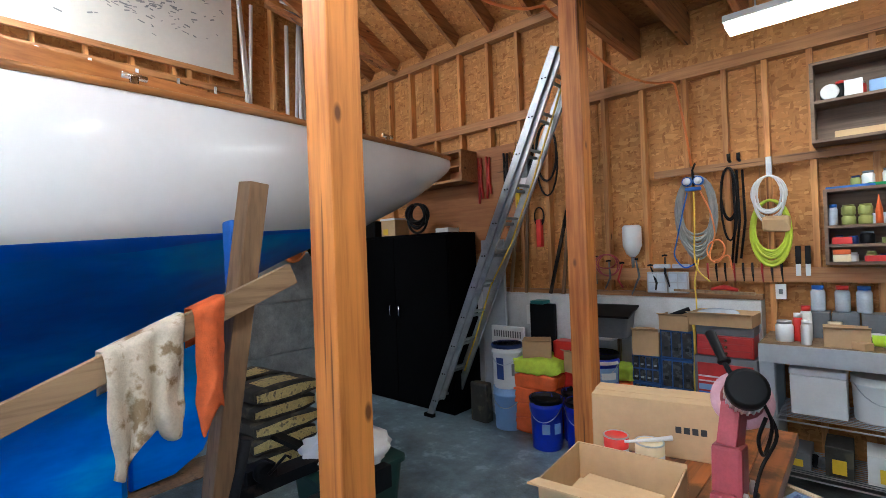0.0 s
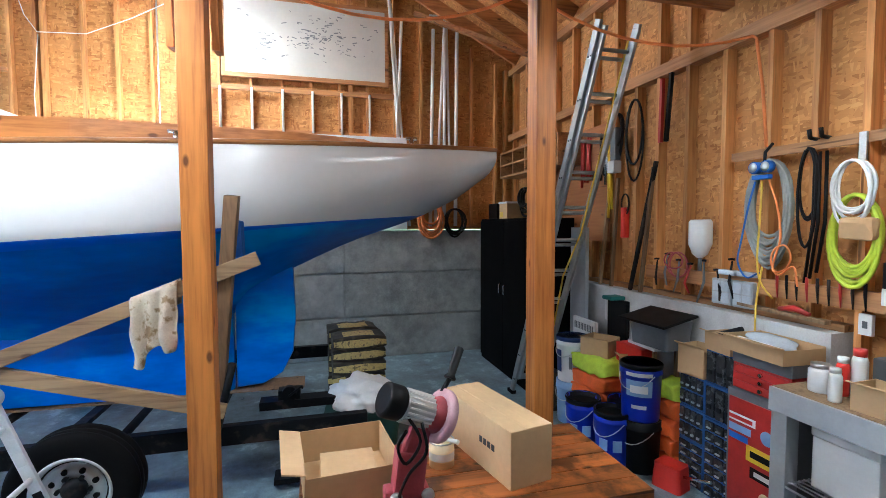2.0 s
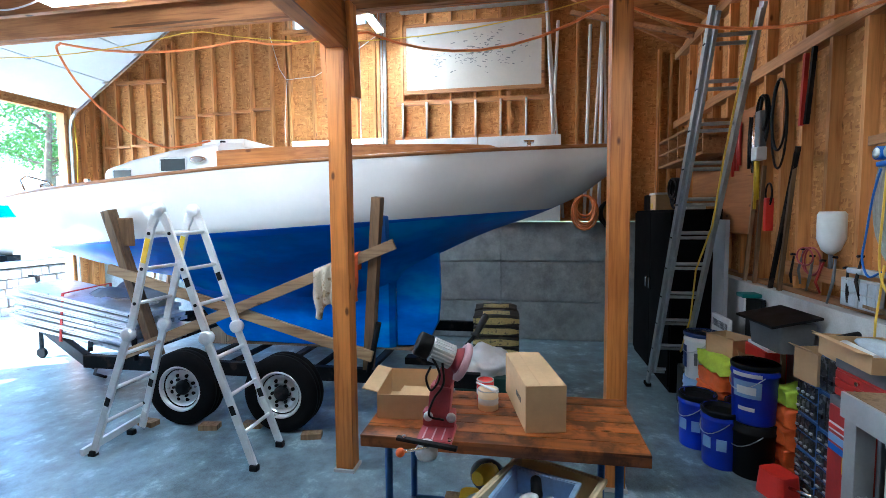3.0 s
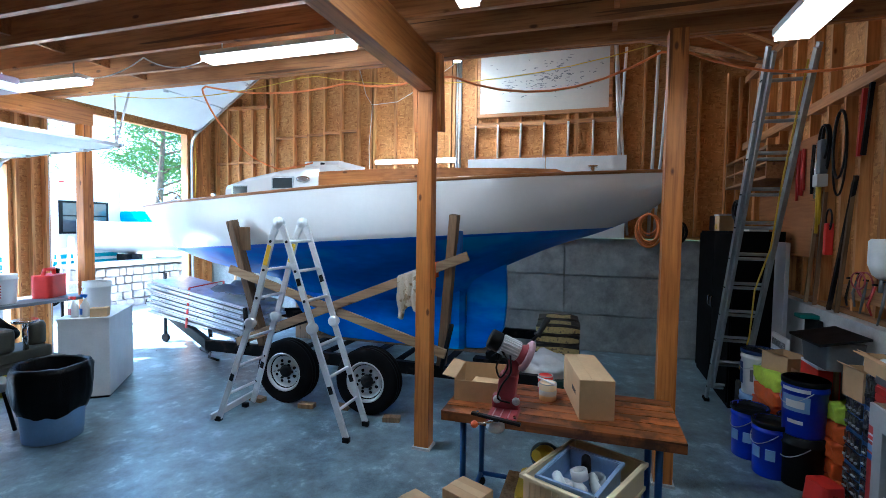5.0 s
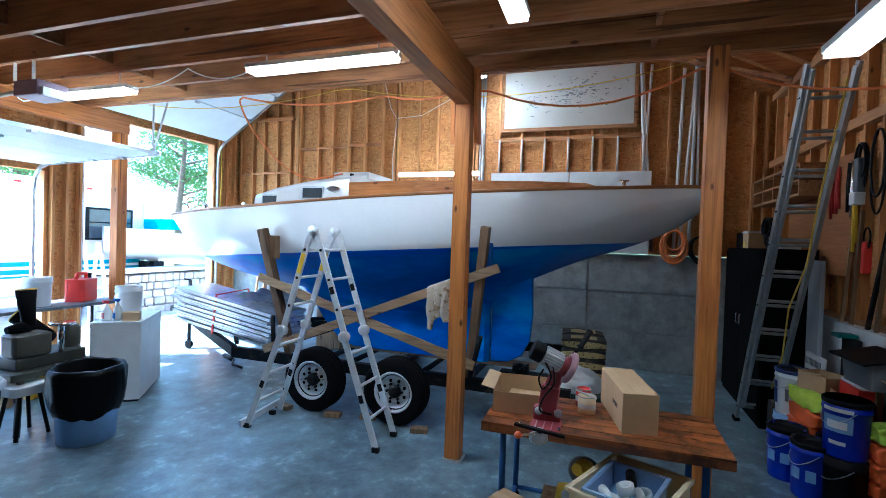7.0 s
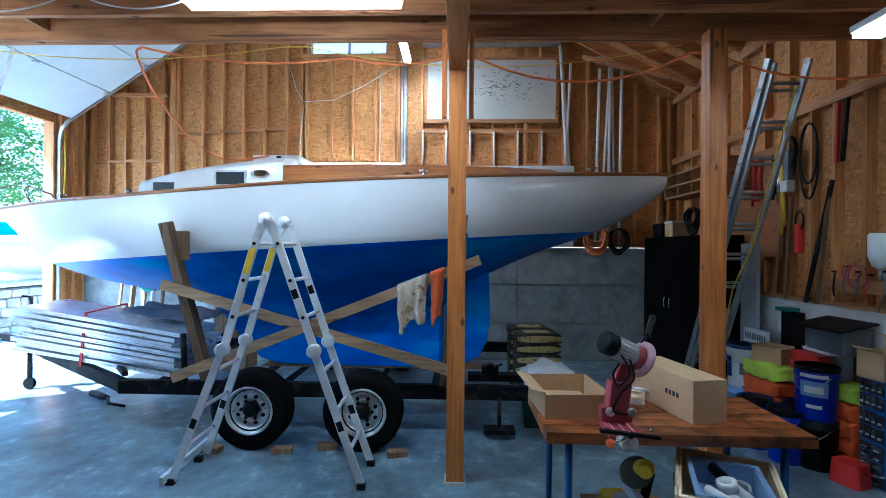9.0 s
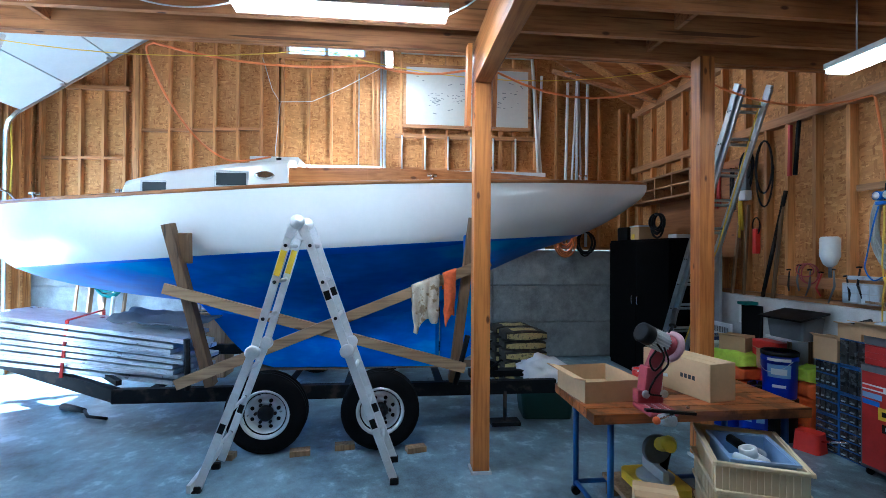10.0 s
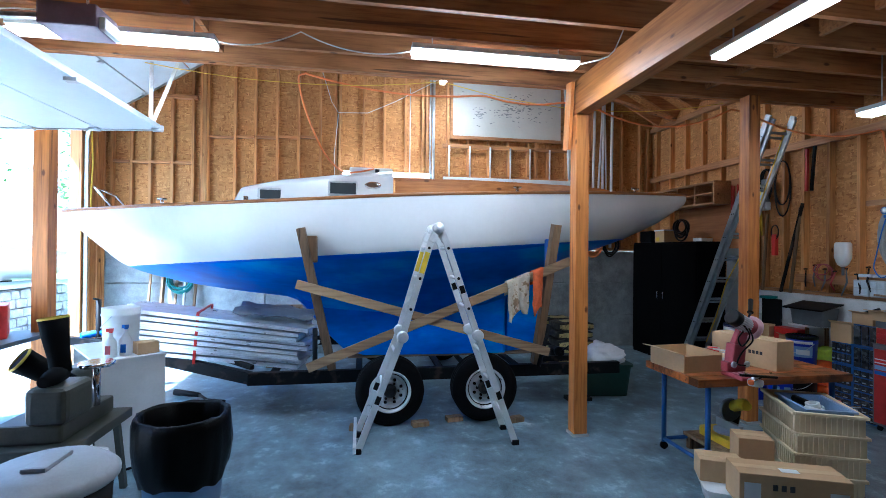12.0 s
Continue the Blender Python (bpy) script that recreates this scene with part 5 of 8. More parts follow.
tagged(part("orange_cord_coil", bm, M_CORDO), "coiled orange extension cord hung on the wall", "cord coil")
bm = bmesh.new()
tube(bm, [(W + 0.09 + p[1], 4.0 + p[0], 2.0 + p[2]) for p in coil(5, 0.2, 0.22, 0.4, 12)], 0.015, 7)
tagged(part("black_cord_coil", bm, M_BLACK), "coiled black cable hung on the wall", "cord coil")


def hung(name, pts, r, material, label, category, group=""):
    bm = bmesh.new()
    tube(bm, pts, r, 7)
    return tagged(part(name, bm, material), label, category, group)


for i, (x, m, ln) in enumerate(((-2.92, M_RED, 0.55), (-2.8, M_RED, 0.5), (-2.55, M_STEEL, 0.5), (-2.46, M_CHROME, 0.55), (-2.4, M_YELLOW, 0.9))):
    e = thing("hanging_tool", "long-handled hand tool hung on the plywood panel", "hand tool", "hanging tools", (x, N - 0.03, 2.6))
    bm = bmesh.new()
    tube(bm, [(x, N - 0.03, 2.95), (x + 0.02, N - 0.035, 2.95 - ln * 0.5), (x, N - 0.03, 2.95 - ln)], [0.012, 0.022, 0.014], 8)
    part("handle", bm, m, e)
    bm = bmesh.new()
    tube(bm, [(x + 0.05, N - 0.03, 2.94), (x + 0.035, N - 0.035, 2.95 - ln * 0.5), (x + 0.06, N - 0.03, 2.95 - ln * 0.9)], [0.01, 0.02, 0.012], 8)
    part("jaw", bm, m, e)
lampw = thing("work_light", "black trouble light with coiled cord hung on the wall", "work light", "", (-2.25, N - 0.05, 2.75))
bm = bmesh.new()
tube(bm, [(-2.25 + p[0], N - 0.05 + p[1] * 0.5, 2.85 + p[2]) for p in coil(5, 0.12, 0.24, 0.4, 21)], 0.011, 6)
part("cord", bm, M_BLACK, lampw)
block("battery", M_WPLAST, (-2.3, -2.19, N - 0.12, N - 0.03, 2.5, 2.62), lampw, "white lamp body", 0.01)
block("body", M_GREYD, (-2.29, -2.2, N - 0.1, N - 0.03, 2.62, 2.95), lampw, "", 0.015)
bm = bmesh.new()
tube(bm, [(-2.0 + p[0], N - 0.03 + p[1] * 0.3, 2.75 + p[2]) for p in coil(3, 0.18, 0.42, 0.35, 31)], 0.01, 6)
tagged(part("black_cable", bm, M_BLACK), "black cable looped on the wall studs", "cable")
hyd = thing("red_caulking_gun", "red hand tool hung by a loop on a stud", "hand tool", "", (-2.1, N - 0.04, 2.0))
block("body", M_REDP, (-2.14, -2.08, N - 0.07, N - 0.005, 1.85, 2.15), hyd, "", 0.012)
bm = bmesh.new()
tube(bm, [(-2.11 + p[0], N - 0.04, 2.18 + p[2]) for p in coil(2, 0.07, 0.1, 0.2, 8)], 0.008, 6)
part("loop", bm, M_BLACK, hyd)
for x, dx, z1, m in ((-2.5, 0.16, 2.75, M_GREYWOOD), (-2.0, 0.3, 2.55, M_STEEL), (-1.85, 0.12, 2.5, M_DARKLUM), (-2.3, 0.05, 2.45, M_DARKLUM), (-1.55, 0.02, 3.28, M_STEEL), (-1.62, -0.02, 3.26, M_RED)):
    bm = bmesh.new()
    bar(bm, (x, N - 0.05, 1.347 if z1 < 3 else 2.7), (x + dx, N - 0.022, z1), 0.03, 0.03)
    tagged(part("long_bar", bm, m), "long bar leaning in the framing above the ledge", "bar", "leaning bars")
one("grey_board", M_GREY, (-2.75, -2.45, 4.66, 4.70, 0.0, 1.95), "grey board standing against the concrete wall", "board", "", 0.004)

# ledge clutter
rnd = random.Random(12)
for i in range(7):
    x = -1.6 + i * 0.13
    e = thing("hand_tool", "dark hand tool hung on the wooden rail", "hand tool", "tools on the rail", (x, N - 0.06, 1.6))
    bm = bmesh.new()
    z = 1.62 + rnd.uniform(0, 0.1)
    tube(bm, [(x, N - 0.07, z), (x + rnd.uniform(-0.06, 0.06), N - 0.1, z - 0.15), (x + rnd.uniform(-0.05, 0.05), N - 0.09, z - rnd.uniform(0.2, 0.33))], [0.007, 0.011, 0.007], 7)
    part("handle", bm, rnd.choice([M_STEEL, M_GREYD, M_RED, M_STEEL]), e)
    bm = bmesh.new()
    tube(bm, [(x + 0.02, N - 0.07, z + 0.012), (x, N - 0.08, z + 0.014), (x - 0.022, N - 0.08, z + 0.01)], 0.009, 7)
    part("head", bm, M_STEEL, e)
bm = bmesh.new()
tube(bm, [(-1.35 + p[0], N - 0.1 + p[1], 1.62 + p[2]) for p in coil(3, 0.17, 0.13, 0.5, 44)], 0.006, 6)
tagged(part("jumper_lead", bm, M_PINK), "red and black jumper leads hung on the rail", "leads")
jug = thing("paint_cup", "upturned white plastic sprayer cup hung on the wall", "sprayer cup", "", (-1.1, N - 0.09, 1.75))
bm = bmesh.new()
lathe(bm, [(0.02, -0.13), (0.055, -0.1), (0.085, -0.02), (0.085, 0.15), (0.07, 0.17)], (-1.1, N - 0.092, 1.85), 18)
part("cup", bm, M_WPLAST, jug)
bm = bmesh.new()
tube(bm, [(-1.1, N - 0.09, 1.72), (-1.1, N - 0.09, 1.62)], 0.015, 8)
part("neck", bm, M_GREYD, jug)
for x in (-0.92, -0.76):
    bm = bmesh.new()
    box(bm, x, x + 0.14, N - 0.098, N - 0.043, 1.612, 1.65)
    soften(bm, 0.01)
    tagged(part("clear_case", bm, M_CLEAR), "small clear plastic case on the rail", "case", "cases")
for x in (-0.98, -0.8):
    e = thing("bit_case", "grey drill bit case standing on the ledge", "case", "bit cases", (x, N - 0.06, 1.39))
    block("body", M_GREY, (x, x + 0.17, N - 0.09, N - 0.05, 1.39, 1.58), e, "", 0.008)
    for k in range(4):
        block("pocket", M_CLEAR, (x + 0.015 + (k % 2) * 0.075, x + 0.08 + (k % 2) * 0.075, N - 0.095, N - 0.088, 1.405 + (k // 2) * 0.085, 1.48 + (k // 2) * 0.085), e)
bm = bmesh.new()
bar(bm, (-0.75, N - 0.07, 1.42), (-0.14, N - 0.075, 1.40), 0.05, 0.022)
tagged(part("wood_strip", bm, M_GREYWOOD), "pale wood strip lying on the ledge", "strip")
bm = bmesh.new()
tube(bm, [(-0.46, N - 0.06, 1.43), (-0.36, N - 0.06, 1.45), (-0.26, N - 0.06, 1.425)], [0.014, 0.022, 0.014], 8)
tagged(part("hand_plane", bm, M_RED), "red and dark hand plane on the ledge", "plane")

# hose with gauges
gh = thing("gauge_hose_set", "grey hose coil with blue gauges and coloured lines on the wall", "hose set", "", (-0.55, N - 0.06, 2.4))
bm = bmesh.new()
tube(bm, [(-0.55 + p[0], N - 0.07 + p[1] * 0.7, 2.05 + p[2]) for p in coil(16, 0.165, 0.36, 0.3, 6)], 0.011, 7)
part("hose_coil", bm, M_HOSE, gh)
for dx in (-0.044, 0.044):
    bm = bmesh.new()
    lathe(bm, [(0.04, 0.03), (0.04, -0.01), (0.033, -0.012)], (-0.55 + dx, N - 0.15, 2.36), 20, 0, "y")
    gg = part("gauge", bm, M_BLUETOOL, gh, "blue rimmed pressure gauge")
    bm = bmesh.new()
    lathe(bm, [(0.032, -0.014), (0.001, -0.015)], (-0.55 + dx, N - 0.15, 2.36), 20, 0, "y")
    part("dial", bm, M_WHITE, gg)
block("manifold", M_BLUETOOL, (-0.61, -0.49, N - 0.155, N - 0.11, 2.28, 2.31), gh, "", 0.008)
bm = bmesh.new()
tube(bm, [(-0.55, N - 0.05, 2.52), (-0.56, N - 0.1, 2.46), (-0.55, N - 0.12, 2.32)], 0.01, 6)
part("hook", bm, M_STEEL, gh)
for m, pts in ((M_BLUETOOL, [(-0.6, N - 0.13, 2.27), (-0.64, N - 0.14, 2.1), (-0.7, N - 0.13, 1.85), (-0.72, N - 0.13, 1.72), (-0.64, N - 0.14, 1.62), (-0.55, N - 0.13, 1.66)]),
               (M_CORDY, [(-0.55, N - 0.13, 2.27), (-0.55, N - 0.14, 2.0), (-0.56, N - 0.14, 1.75), (-0.54, N - 0.13, 1.6), (-0.45, N - 0.13, 1.5)]),
               (M_CORDY, [(-0.53, N - 0.13, 1.7), (-0.57, N - 0.12, 1.5), (-0.56, N - 0.14, 1.36), (-0.56, N - 0.14, 1.2)]),
               (M_CORDO, [(-0.5, N - 0.13, 2.27), (-0.43, N - 0.14, 2.1), (-0.4, N - 0.14, 1.9), (-0.44, N - 0.14, 1.75), (-0.43, N - 0.15, 1.68), (-0.36, N - 0.14, 1.7), (-0.33, N - 0.14, 1.78), (-0.37, N - 0.14, 1.85), (-0.44, N - 0.14, 1.82), (-0.46, N - 0.14, 1.74), (-0.4, N - 0.15, 1.66), (-0.31, N - 0.14, 1.72), (-0.28, N - 0.14, 1.6)])):
    bm = bmesh.new()
    tube(bm, smooth(pts), 0.0065, 7)
    part("line", bm, m, gh)
belt = hung("drive_belt", [(-0.3 + p[0], N - 0.06 + p[1] * 0.4, 2.15 + p[2]) for p in coil(3, 0.06, 0.3, 0.3, 15)], 0.009, M_BLACK, "black drive belt hung on the rail", "belt")
for x in (-0.27, -0.2, -0.24):
    hung("strap", [(x, N - 0.05, 2.42), (x + 0.01, N - 0.06, 2.0), (x - 0.03, N - 0.06, 1.62 + (x + 0.27))], 0.01, M_BLACK, "thin dark strap hung on the rail", "strap", "straps")
for x in (-0.29, -0.22):
    bm = bmesh.new()
    tube(bm, [(x, N - 0.003, 2.5), (x, N - 0.07, 2.51), (x, N - 0.08, 2.56)], 0.013, 7)
    tagged(part("hook", bm, M_BLACK), "black padded hook screwed to the rail", "hook", "hooks")
wcx = -0.02
bm = bmesh.new()
box(bm, wcx - 0.02, wcx + 0.02, N - 0.04, N - 0.023, 2.34, 2.5)
soften(bm, 0.004)
tagged(part("hanger_bracket", bm, M_GALV), "galvanised hanger on the tool rail", "bracket")
hung("white_cord_coil", [(wcx + p[0], N - 0.1 + p[1] * 0.6, 2.16 + p[2]) for p in coil(9, 0.118, 0.18, 0.33, 17)], 0.0075, M_WPLAST, "coiled white extension cord hung on the wall", "cord coil")
hung("lime_hose_coil", [(wcx + p[0], N - 0.07 + p[1] * 0.6, 1.89 + p[2]) for p in coil(12, 0.14, 0.26, 0.25, 19)], 0.011, M_HOSEG, "coiled lime air hose hung on the wall", "hose coil")
bm = bmesh.new()
box(bm, wcx - 0.06, wcx + 0.13, N - 0.14, N - 0.03, 1.9, 2.02)
soften(bm, 0.03)
rough_up(bm, 0.02, 12)
tagged(part("tool_belt", bm, M_CARD), "tan leather tool pouch hung in the coils", "tool belt")
for x in (0.13, 0.19):
    e = thing("bar_clamp", "black and white spring clamp hung on the rail", "clamp", "clamps", (x, N - 0.05, 1.6))
    block("jaw", M_BLACK, (x, x + 0.035, N - 0.08, N - 0.043, 1.64, 1.78), e, "", 0.006)
    block("label", M_WPLAST, (x + 0.002, x + 0.033, N - 0.084, N - 0.078, 1.55, 1.64), e, "white printed side")
for i in range(9):
    x = -0.48 + i * 0.065
    hung("screwdriver", [(x, N - 0.06, 1.655), (x, N - 0.06, 1.59), (x + 0.006, N - 0.06, 1.5)], [0.009, 0.009, 0.004], M_STEEL if i % 3 else M_RED, "dark screwdriver stuck in the tool rail", "screwdriver", "screwdrivers")

# wall shelves over the bench
def wall_shelf(x0, x1, z0, z1, rows_, label):
    e = thing("wall_shelf", label, "shelf", "wall shelves", (x0, N - 0.2, z0))
    y0 = N - 0.25
    block("side", M_SHELF, (x0, x0 + 0.022, y0, N - 0.003, z0, z1), e)
    block("side", M_SHELF, (x1 - 0.022, x1, y0, N - 0.003, z0, z1), e)
    block("back", M_SHELF, (x0 + 0.022, x1 - 0.022, N - 0.012, N - 0.003, z0, z1), e)
    for z in rows_:
        block("board", M_SHELF, (x0 + 0.022, x1 - 0.022, y0, N - 0.012, z, z + 0.02), e)
    return e


wall_shelf(0.27, 1.5, 2.52, 3.1, (2.52, 2.8, 3.08), "dark wooden wall shelf with cans and boxes")
wall_shelf(0.32, 1.5, 1.64, 2.18, (1.64, 1.765, 1.9, 2.16), "dark wooden wall shelf crowded with bottles")


def jar(x, y, z, r, h, m, lidm, label="small jar on a wooden shelf", cat="jar", grp="jars"):
    e = thing("jar", label, cat, grp, (x, y, z))
    bm = bmesh.new()
    lathe(bm, [(r * 0.92, 0), (r, h * 0.05), (r, h * 0.75), (r * 0.8, h * 0.85)], (x, y, z), 14)
    part("body", bm, m, e)
    bm = bmesh.new()
    lathe(bm, [(r * 0.82, h * 0.85), (r * 0.82, h), (r * 0.7, h)], (x, y, z), 14)
    part("lid", bm, lidm, e)


rnd = random.Random(33)
M_SAGE = mat("sage_green_can", (0.33, 0.36, 0.10), 0.5)
pal = [M_WPLAST, M_CLEAR, M_GREYD, M_NAVY, M_CLEAR, M_WPLAST, M_BLUETOOL, M_REDP, M_BLACK, M_SAGE]
for z, x0, x1, hmax in ((2.82, 0.36, 1.4, 0.13), (2.54, 0.9, 1.4, 0.15), (1.92, 0.62, 1.45, 0.17), (1.785, 0.4, 1.45, 0.09), (1.66, 0.4, 1.45, 0.08), (2.18, 0.5, 1.45, 0.14)):
    x = x0
    while x < x1:
        r = rnd.uniform(0.025, 0.045)
        if rnd.random() < 0.7:
            jar(x, N - 0.16 + rnd.uniform(-0.03, 0.03), z, r, rnd.uniform(0.6, 1.0) * hmax, rnd.choice(pal), rnd.choice(pal), "small bottle or can on a wooden shelf", "bottle", "shelf bottles")
        else:
            bm = bmesh.new()
            box(bm, x - r, x + r, N - 0.2, N - 0.12, z, z + hmax * rnd.uniform(0.4, 0.8))
            soften(bm, 0.003)
            tagged(part("small_box", bm, rnd.choice(pal)), "small packet on a wooden shelf", "packet", "shelf packets")
        x += 2 * r + rnd.uniform(0.005, 0.03)
bm = bmesh.new()
lathe(bm, [(0.055, 0.02), (0.055, -0.02), (0.05, -0.022)], (0.38, N - 0.18, 2.88), 20, 0, "y")
tagged(part("round_tin", bm, M_WPLAST), "round white tin standing on edge on the shelf", "tin")
one("wood_offcut", M_CARDL, (0.4, 0.72, N - 0.22, N - 0.14, 2.541, 2.59), "flat wooden offcut on the shelf", "offcut", "", 0.003)
bm = bmesh.new()
box(bm, 0.34, 0.6, N - 0.22, N - 0.1, 2.182, 2.2)
rough_up(bm, 0.015, 14)
soften(bm, 0.006)
tagged(part("blue_gloves", bm, M_BLUETOOL, None), "blue and green work gloves on the shelf", "gloves")
for x in (0.455, 0.545):
    for z in (1.921, 1.991):
        jar(x, N - 0.19, z, 0.04, 0.07, M_SAGE, M_SAGE, "stacked sage green can on the shelf", "can", "sage cans")
jar(0.37, N - 0.19, 1.921, 0.027, 0.15, M_CLEAR, M_BLUETOOL, "clear bottle with a blue cap on the shelf", "bottle", "shelf bottles")
bm = bmesh.new()
lathe(bm, [(0.02, 0), (0.02, 0.09), (0.006, 0.17), (0.003, 0.2)], (0.615, N - 0.2, 1.921), 12)
tagged(part("caulk_tube", bm, M_ORANGE), "orange nozzled caulk tube on the shelf", "tube")
for x0, x1, z0, h, m in ((0.36, 0.47, 1.786, 0.05, M_REDP), (0.36, 0.46, 1.661, 0.05, M_CREAM), (0.36, 0.46, 1.712, 0.035, M_ORANGE), (0.53, 0.68, 1.661, 0.04, M_REDP)):
    one("small_packet", m, (x0, x1, N - 0.24, N - 0.21, z0, z0 + h), "small printed packet at the front of the shelf", "packet", "shelf packets", 0.004)
for x, w, h in ((0.4, 0.1, 0.11), (0.51, 0.0, 0.0), (0.53, 0.09, 0.08), (0.68, 0.09, 0.1)):
    if w:
        one("printed_box", M_PALEBLUE if x > 0.45 else M_WPLAST, (x + 0.06, x + 0.06 + w, N - 0.24, N - 0.2, 2.821, 2.821 + h), "white and blue printed box on the upper shelf", "box", "printed boxes", 0.006)
bm = bmesh.new()
box(bm, 0.56, 0.78, N - 0.22, N - 0.1, 2.182, 2.205)
rough_up(bm, 0.015, 14, 3)
soften(bm, 0.006)
tagged(part("green_gloves", bm, mat("green_nylon", (0.01, 0.22, 0.07), 0.7)), "green work gloves lying on the shelf", "gloves")

# ---- work bench on the north wall ----
BX0, BX1, BY0, BZ = -0.06, 2.1, 4.32, 1.1
bench = thing("workbench", "grey painted workbench with a worn wooden top and wire shelves", "workbench", "", (1.0, 4.6, 0))
block("top", M_GREYWOOD, (BX0, BX1, BY0 + 0.02, N - 0.002, BZ - 0.03, BZ), bench, "worn plywood top", 0.004)
block("apron", M_GREY, (BX0, BX1, BY0, BY0 + 0.019, BZ - 0.13, BZ - 0.001), bench, "", 0.003)
block("apron", M_GREY, (BX0, BX0 + 0.018, BY0 + 0.02, N - 0.01, BZ - 0.13, BZ - 0.031), bench, "", 0.003)
for x in (BX0, BX1 - 0.09):
    for y in (BY0 + 0.022, N - 0.1):
        block("leg", M_GREY, (x, x + 0.09, y, y + 0.09, 0, BZ - 0.131), bench, "", 0.004)
for z in (0.22, 0.6):
    runs = [((BX0 + 0.1, BY0 + 0.04 + i * 0.035, z), (BX1 - 0.1, BY0 + 0.04 + i * 0.035, z), 0.004) for i in range(14)]
    runs += [((x, BY0 + 0.03, z - 0.01), (x, N - 0.12, z - 0.01), 0.006) for x in (BX0 + 0.1, BX0 + 0.7, BX0 + 1.3, BX1 - 0.1)]
    runs += [((BX0 + 0.09, BY0 + 0.03, z - 0.03), (BX1 - 0.09, BY0 + 0.03, z - 0.03), 0.006)]
    for p, q, r in runs:
        bm = bmesh.new()
        tube(bm, [p, q], r, 5)
        part("shelf_wire", bm, M_GALV, bench, "wire of the shelf")


def carton(name, x, y, z, w, d, h, rot, label, m=None, flaps=False, group=""):
    e = thing(name, label, "carton", group)
    if flaps:
        t = 0.006
        for nm, dims in (("base", (-w / 2, w / 2, -d / 2, d / 2, 0, t)), ("side", (-w / 2, w / 2, -d / 2, -d / 2 + t, t, h)), ("side", (-w / 2, w / 2, d / 2 - t, d / 2, t, h)),
                         ("side", (-w / 2, -w / 2 + t, -d / 2 + t, d / 2 - t, t, h)), ("side", (w / 2 - t, w / 2, -d / 2 + t, d / 2 - t, t, h * 0.9))):
            block(nm, m or M_CARD, dims, e)
        bm = bmesh.new()
        bar(bm, (0, -d / 2, h), (0, -d / 2 - d * 0.22, h + h * 0.12), w, t)
        part("flap", bm, m or M_CARD, e)
    else:
        bm = bmesh.new()
        box(bm, -w / 2, w / 2, -d / 2, d / 2, 0, h)
        soften(bm, 0.005)
        part("body", bm, m or M_CARD, e)
        bm = bmesh.new()
        box(bm, -w / 2, w / 2, -0.03, 0.03, h, h + 0.0012)
        part("tape", bm, M_CARDL, e)
    e.matrix_basis = pose(x, y, z, 0, 0, rot)
    return e


wbx = thing("white_box", "white lidded box on the wire shelf", "box", "", (0.26, 4.58, 0.606))
block("body", M_WPLAST, (0.105, 0.415, 4.425, 4.75, 0.606, 0.88), wbx, "", 0.01)
block("lid", M_WPLAST, (0.1, 0.42, 4.42, 4.755, 0.882, 0.93), wbx, "", 0.01)


def pail(name, x, y, z, r, h, m, label, lidm=None, handle=True, group="", cat="bucket", open_=False, drip=None):
    e = thing(name, label, cat, group, (x, y, z))
    bm = bmesh.new()
    prof = [(r * 0.88, 0), (r * 0.9, 0.01), (r * 0.97, h * 0.8), (r * 1.02, h * 0.82), (r * 1.02, h * 0.86), (r * 0.99, h * 0.87), (r, h)]
    if open_:
        prof += [(r * 0.95, h), (r * 0.93, h * 0.85)]
    lathe(bm, prof, (x, y, z), 26)
    part("body", bm, m, e)
    if lidm:
        bm = bmesh.new()
        lathe(bm, [(r * 1.03, h * 0.93), (r * 1.04, h * 1.0), (r * 0.96, h * 1.02), (r * 0.94, h * 1.0), (0.002, h * 1.0)], (x, y, z), 26)
        part("lid", bm, lidm, e)
    if handle:
        bm = bmesh.new()
        tube(bm, [(x + r * 1.02 * math.cos(a), y + r * 1.02 * math.sin(a), z + h * 0.84 - 0.12 * math.sin((a + 2.6) / 2.6 * math.pi)) for a in [-2.6 + 2.6 * i / 10 for i in range(11)]], 0.004, 5)
        part("handle", bm, M_GALV, e)
    return e


pail("bucket", 0.57, 4.56, 0.606, 0.14, 0.3, M_WPLAST, "white plastic bucket on the wire shelf", None, True, "buckets")
bm = bmesh.new()
bmesh.ops.create_icosphere(bm, subdivisions=3, radius=0.16)
for v in bm.verts:
    v.co = Vector((v.co.x * 0.8, v.co.y * 0.8, max(-0.14, v.co.z * 1.05))) * (1 + 0.2 * noise.noise(v.co * 9))
rb = tagged(part("red_bag", bm, M_REDP, None, "", True), "red cloth bag stuffed on the wire shelf", "bag")
rb.matrix_basis = pose(0.86, 4.6, 0.745)
one("dark_case", M_BLACK, (1.05, 1.5, 4.4, 4.75, 0.606, 0.86), "black case on the wire shelf", "case", "", 0.02)
for x, w, h, m in ((0.36, 0.15, 0.2, M_CEMENT), (0.62, 0.24, 0.19, M_WPLAST), (0.95, 0.3, 0.22, M_WHITE), (0.12, 0.18, 0.12, M_GREYD), (1.3, 0.3, 0.25, M_CARD)):
    e = thing("parts_box", "shallow box of parts on the lower wire shelf", "box", "parts boxes", (x, 4.5, 0.226))
    block("body", m, (x - w / 2, x + w / 2, 4.4, 4.68, 0.226, 0.226 + h), e, "", 0.006)
    block("label", M_YELLOW, (x - w / 4, x + w / 4, 4.396, 4.40, 0.25, 0.226 + h * 0.6), e, "yellow printed label")
rnd = random.Random(8)
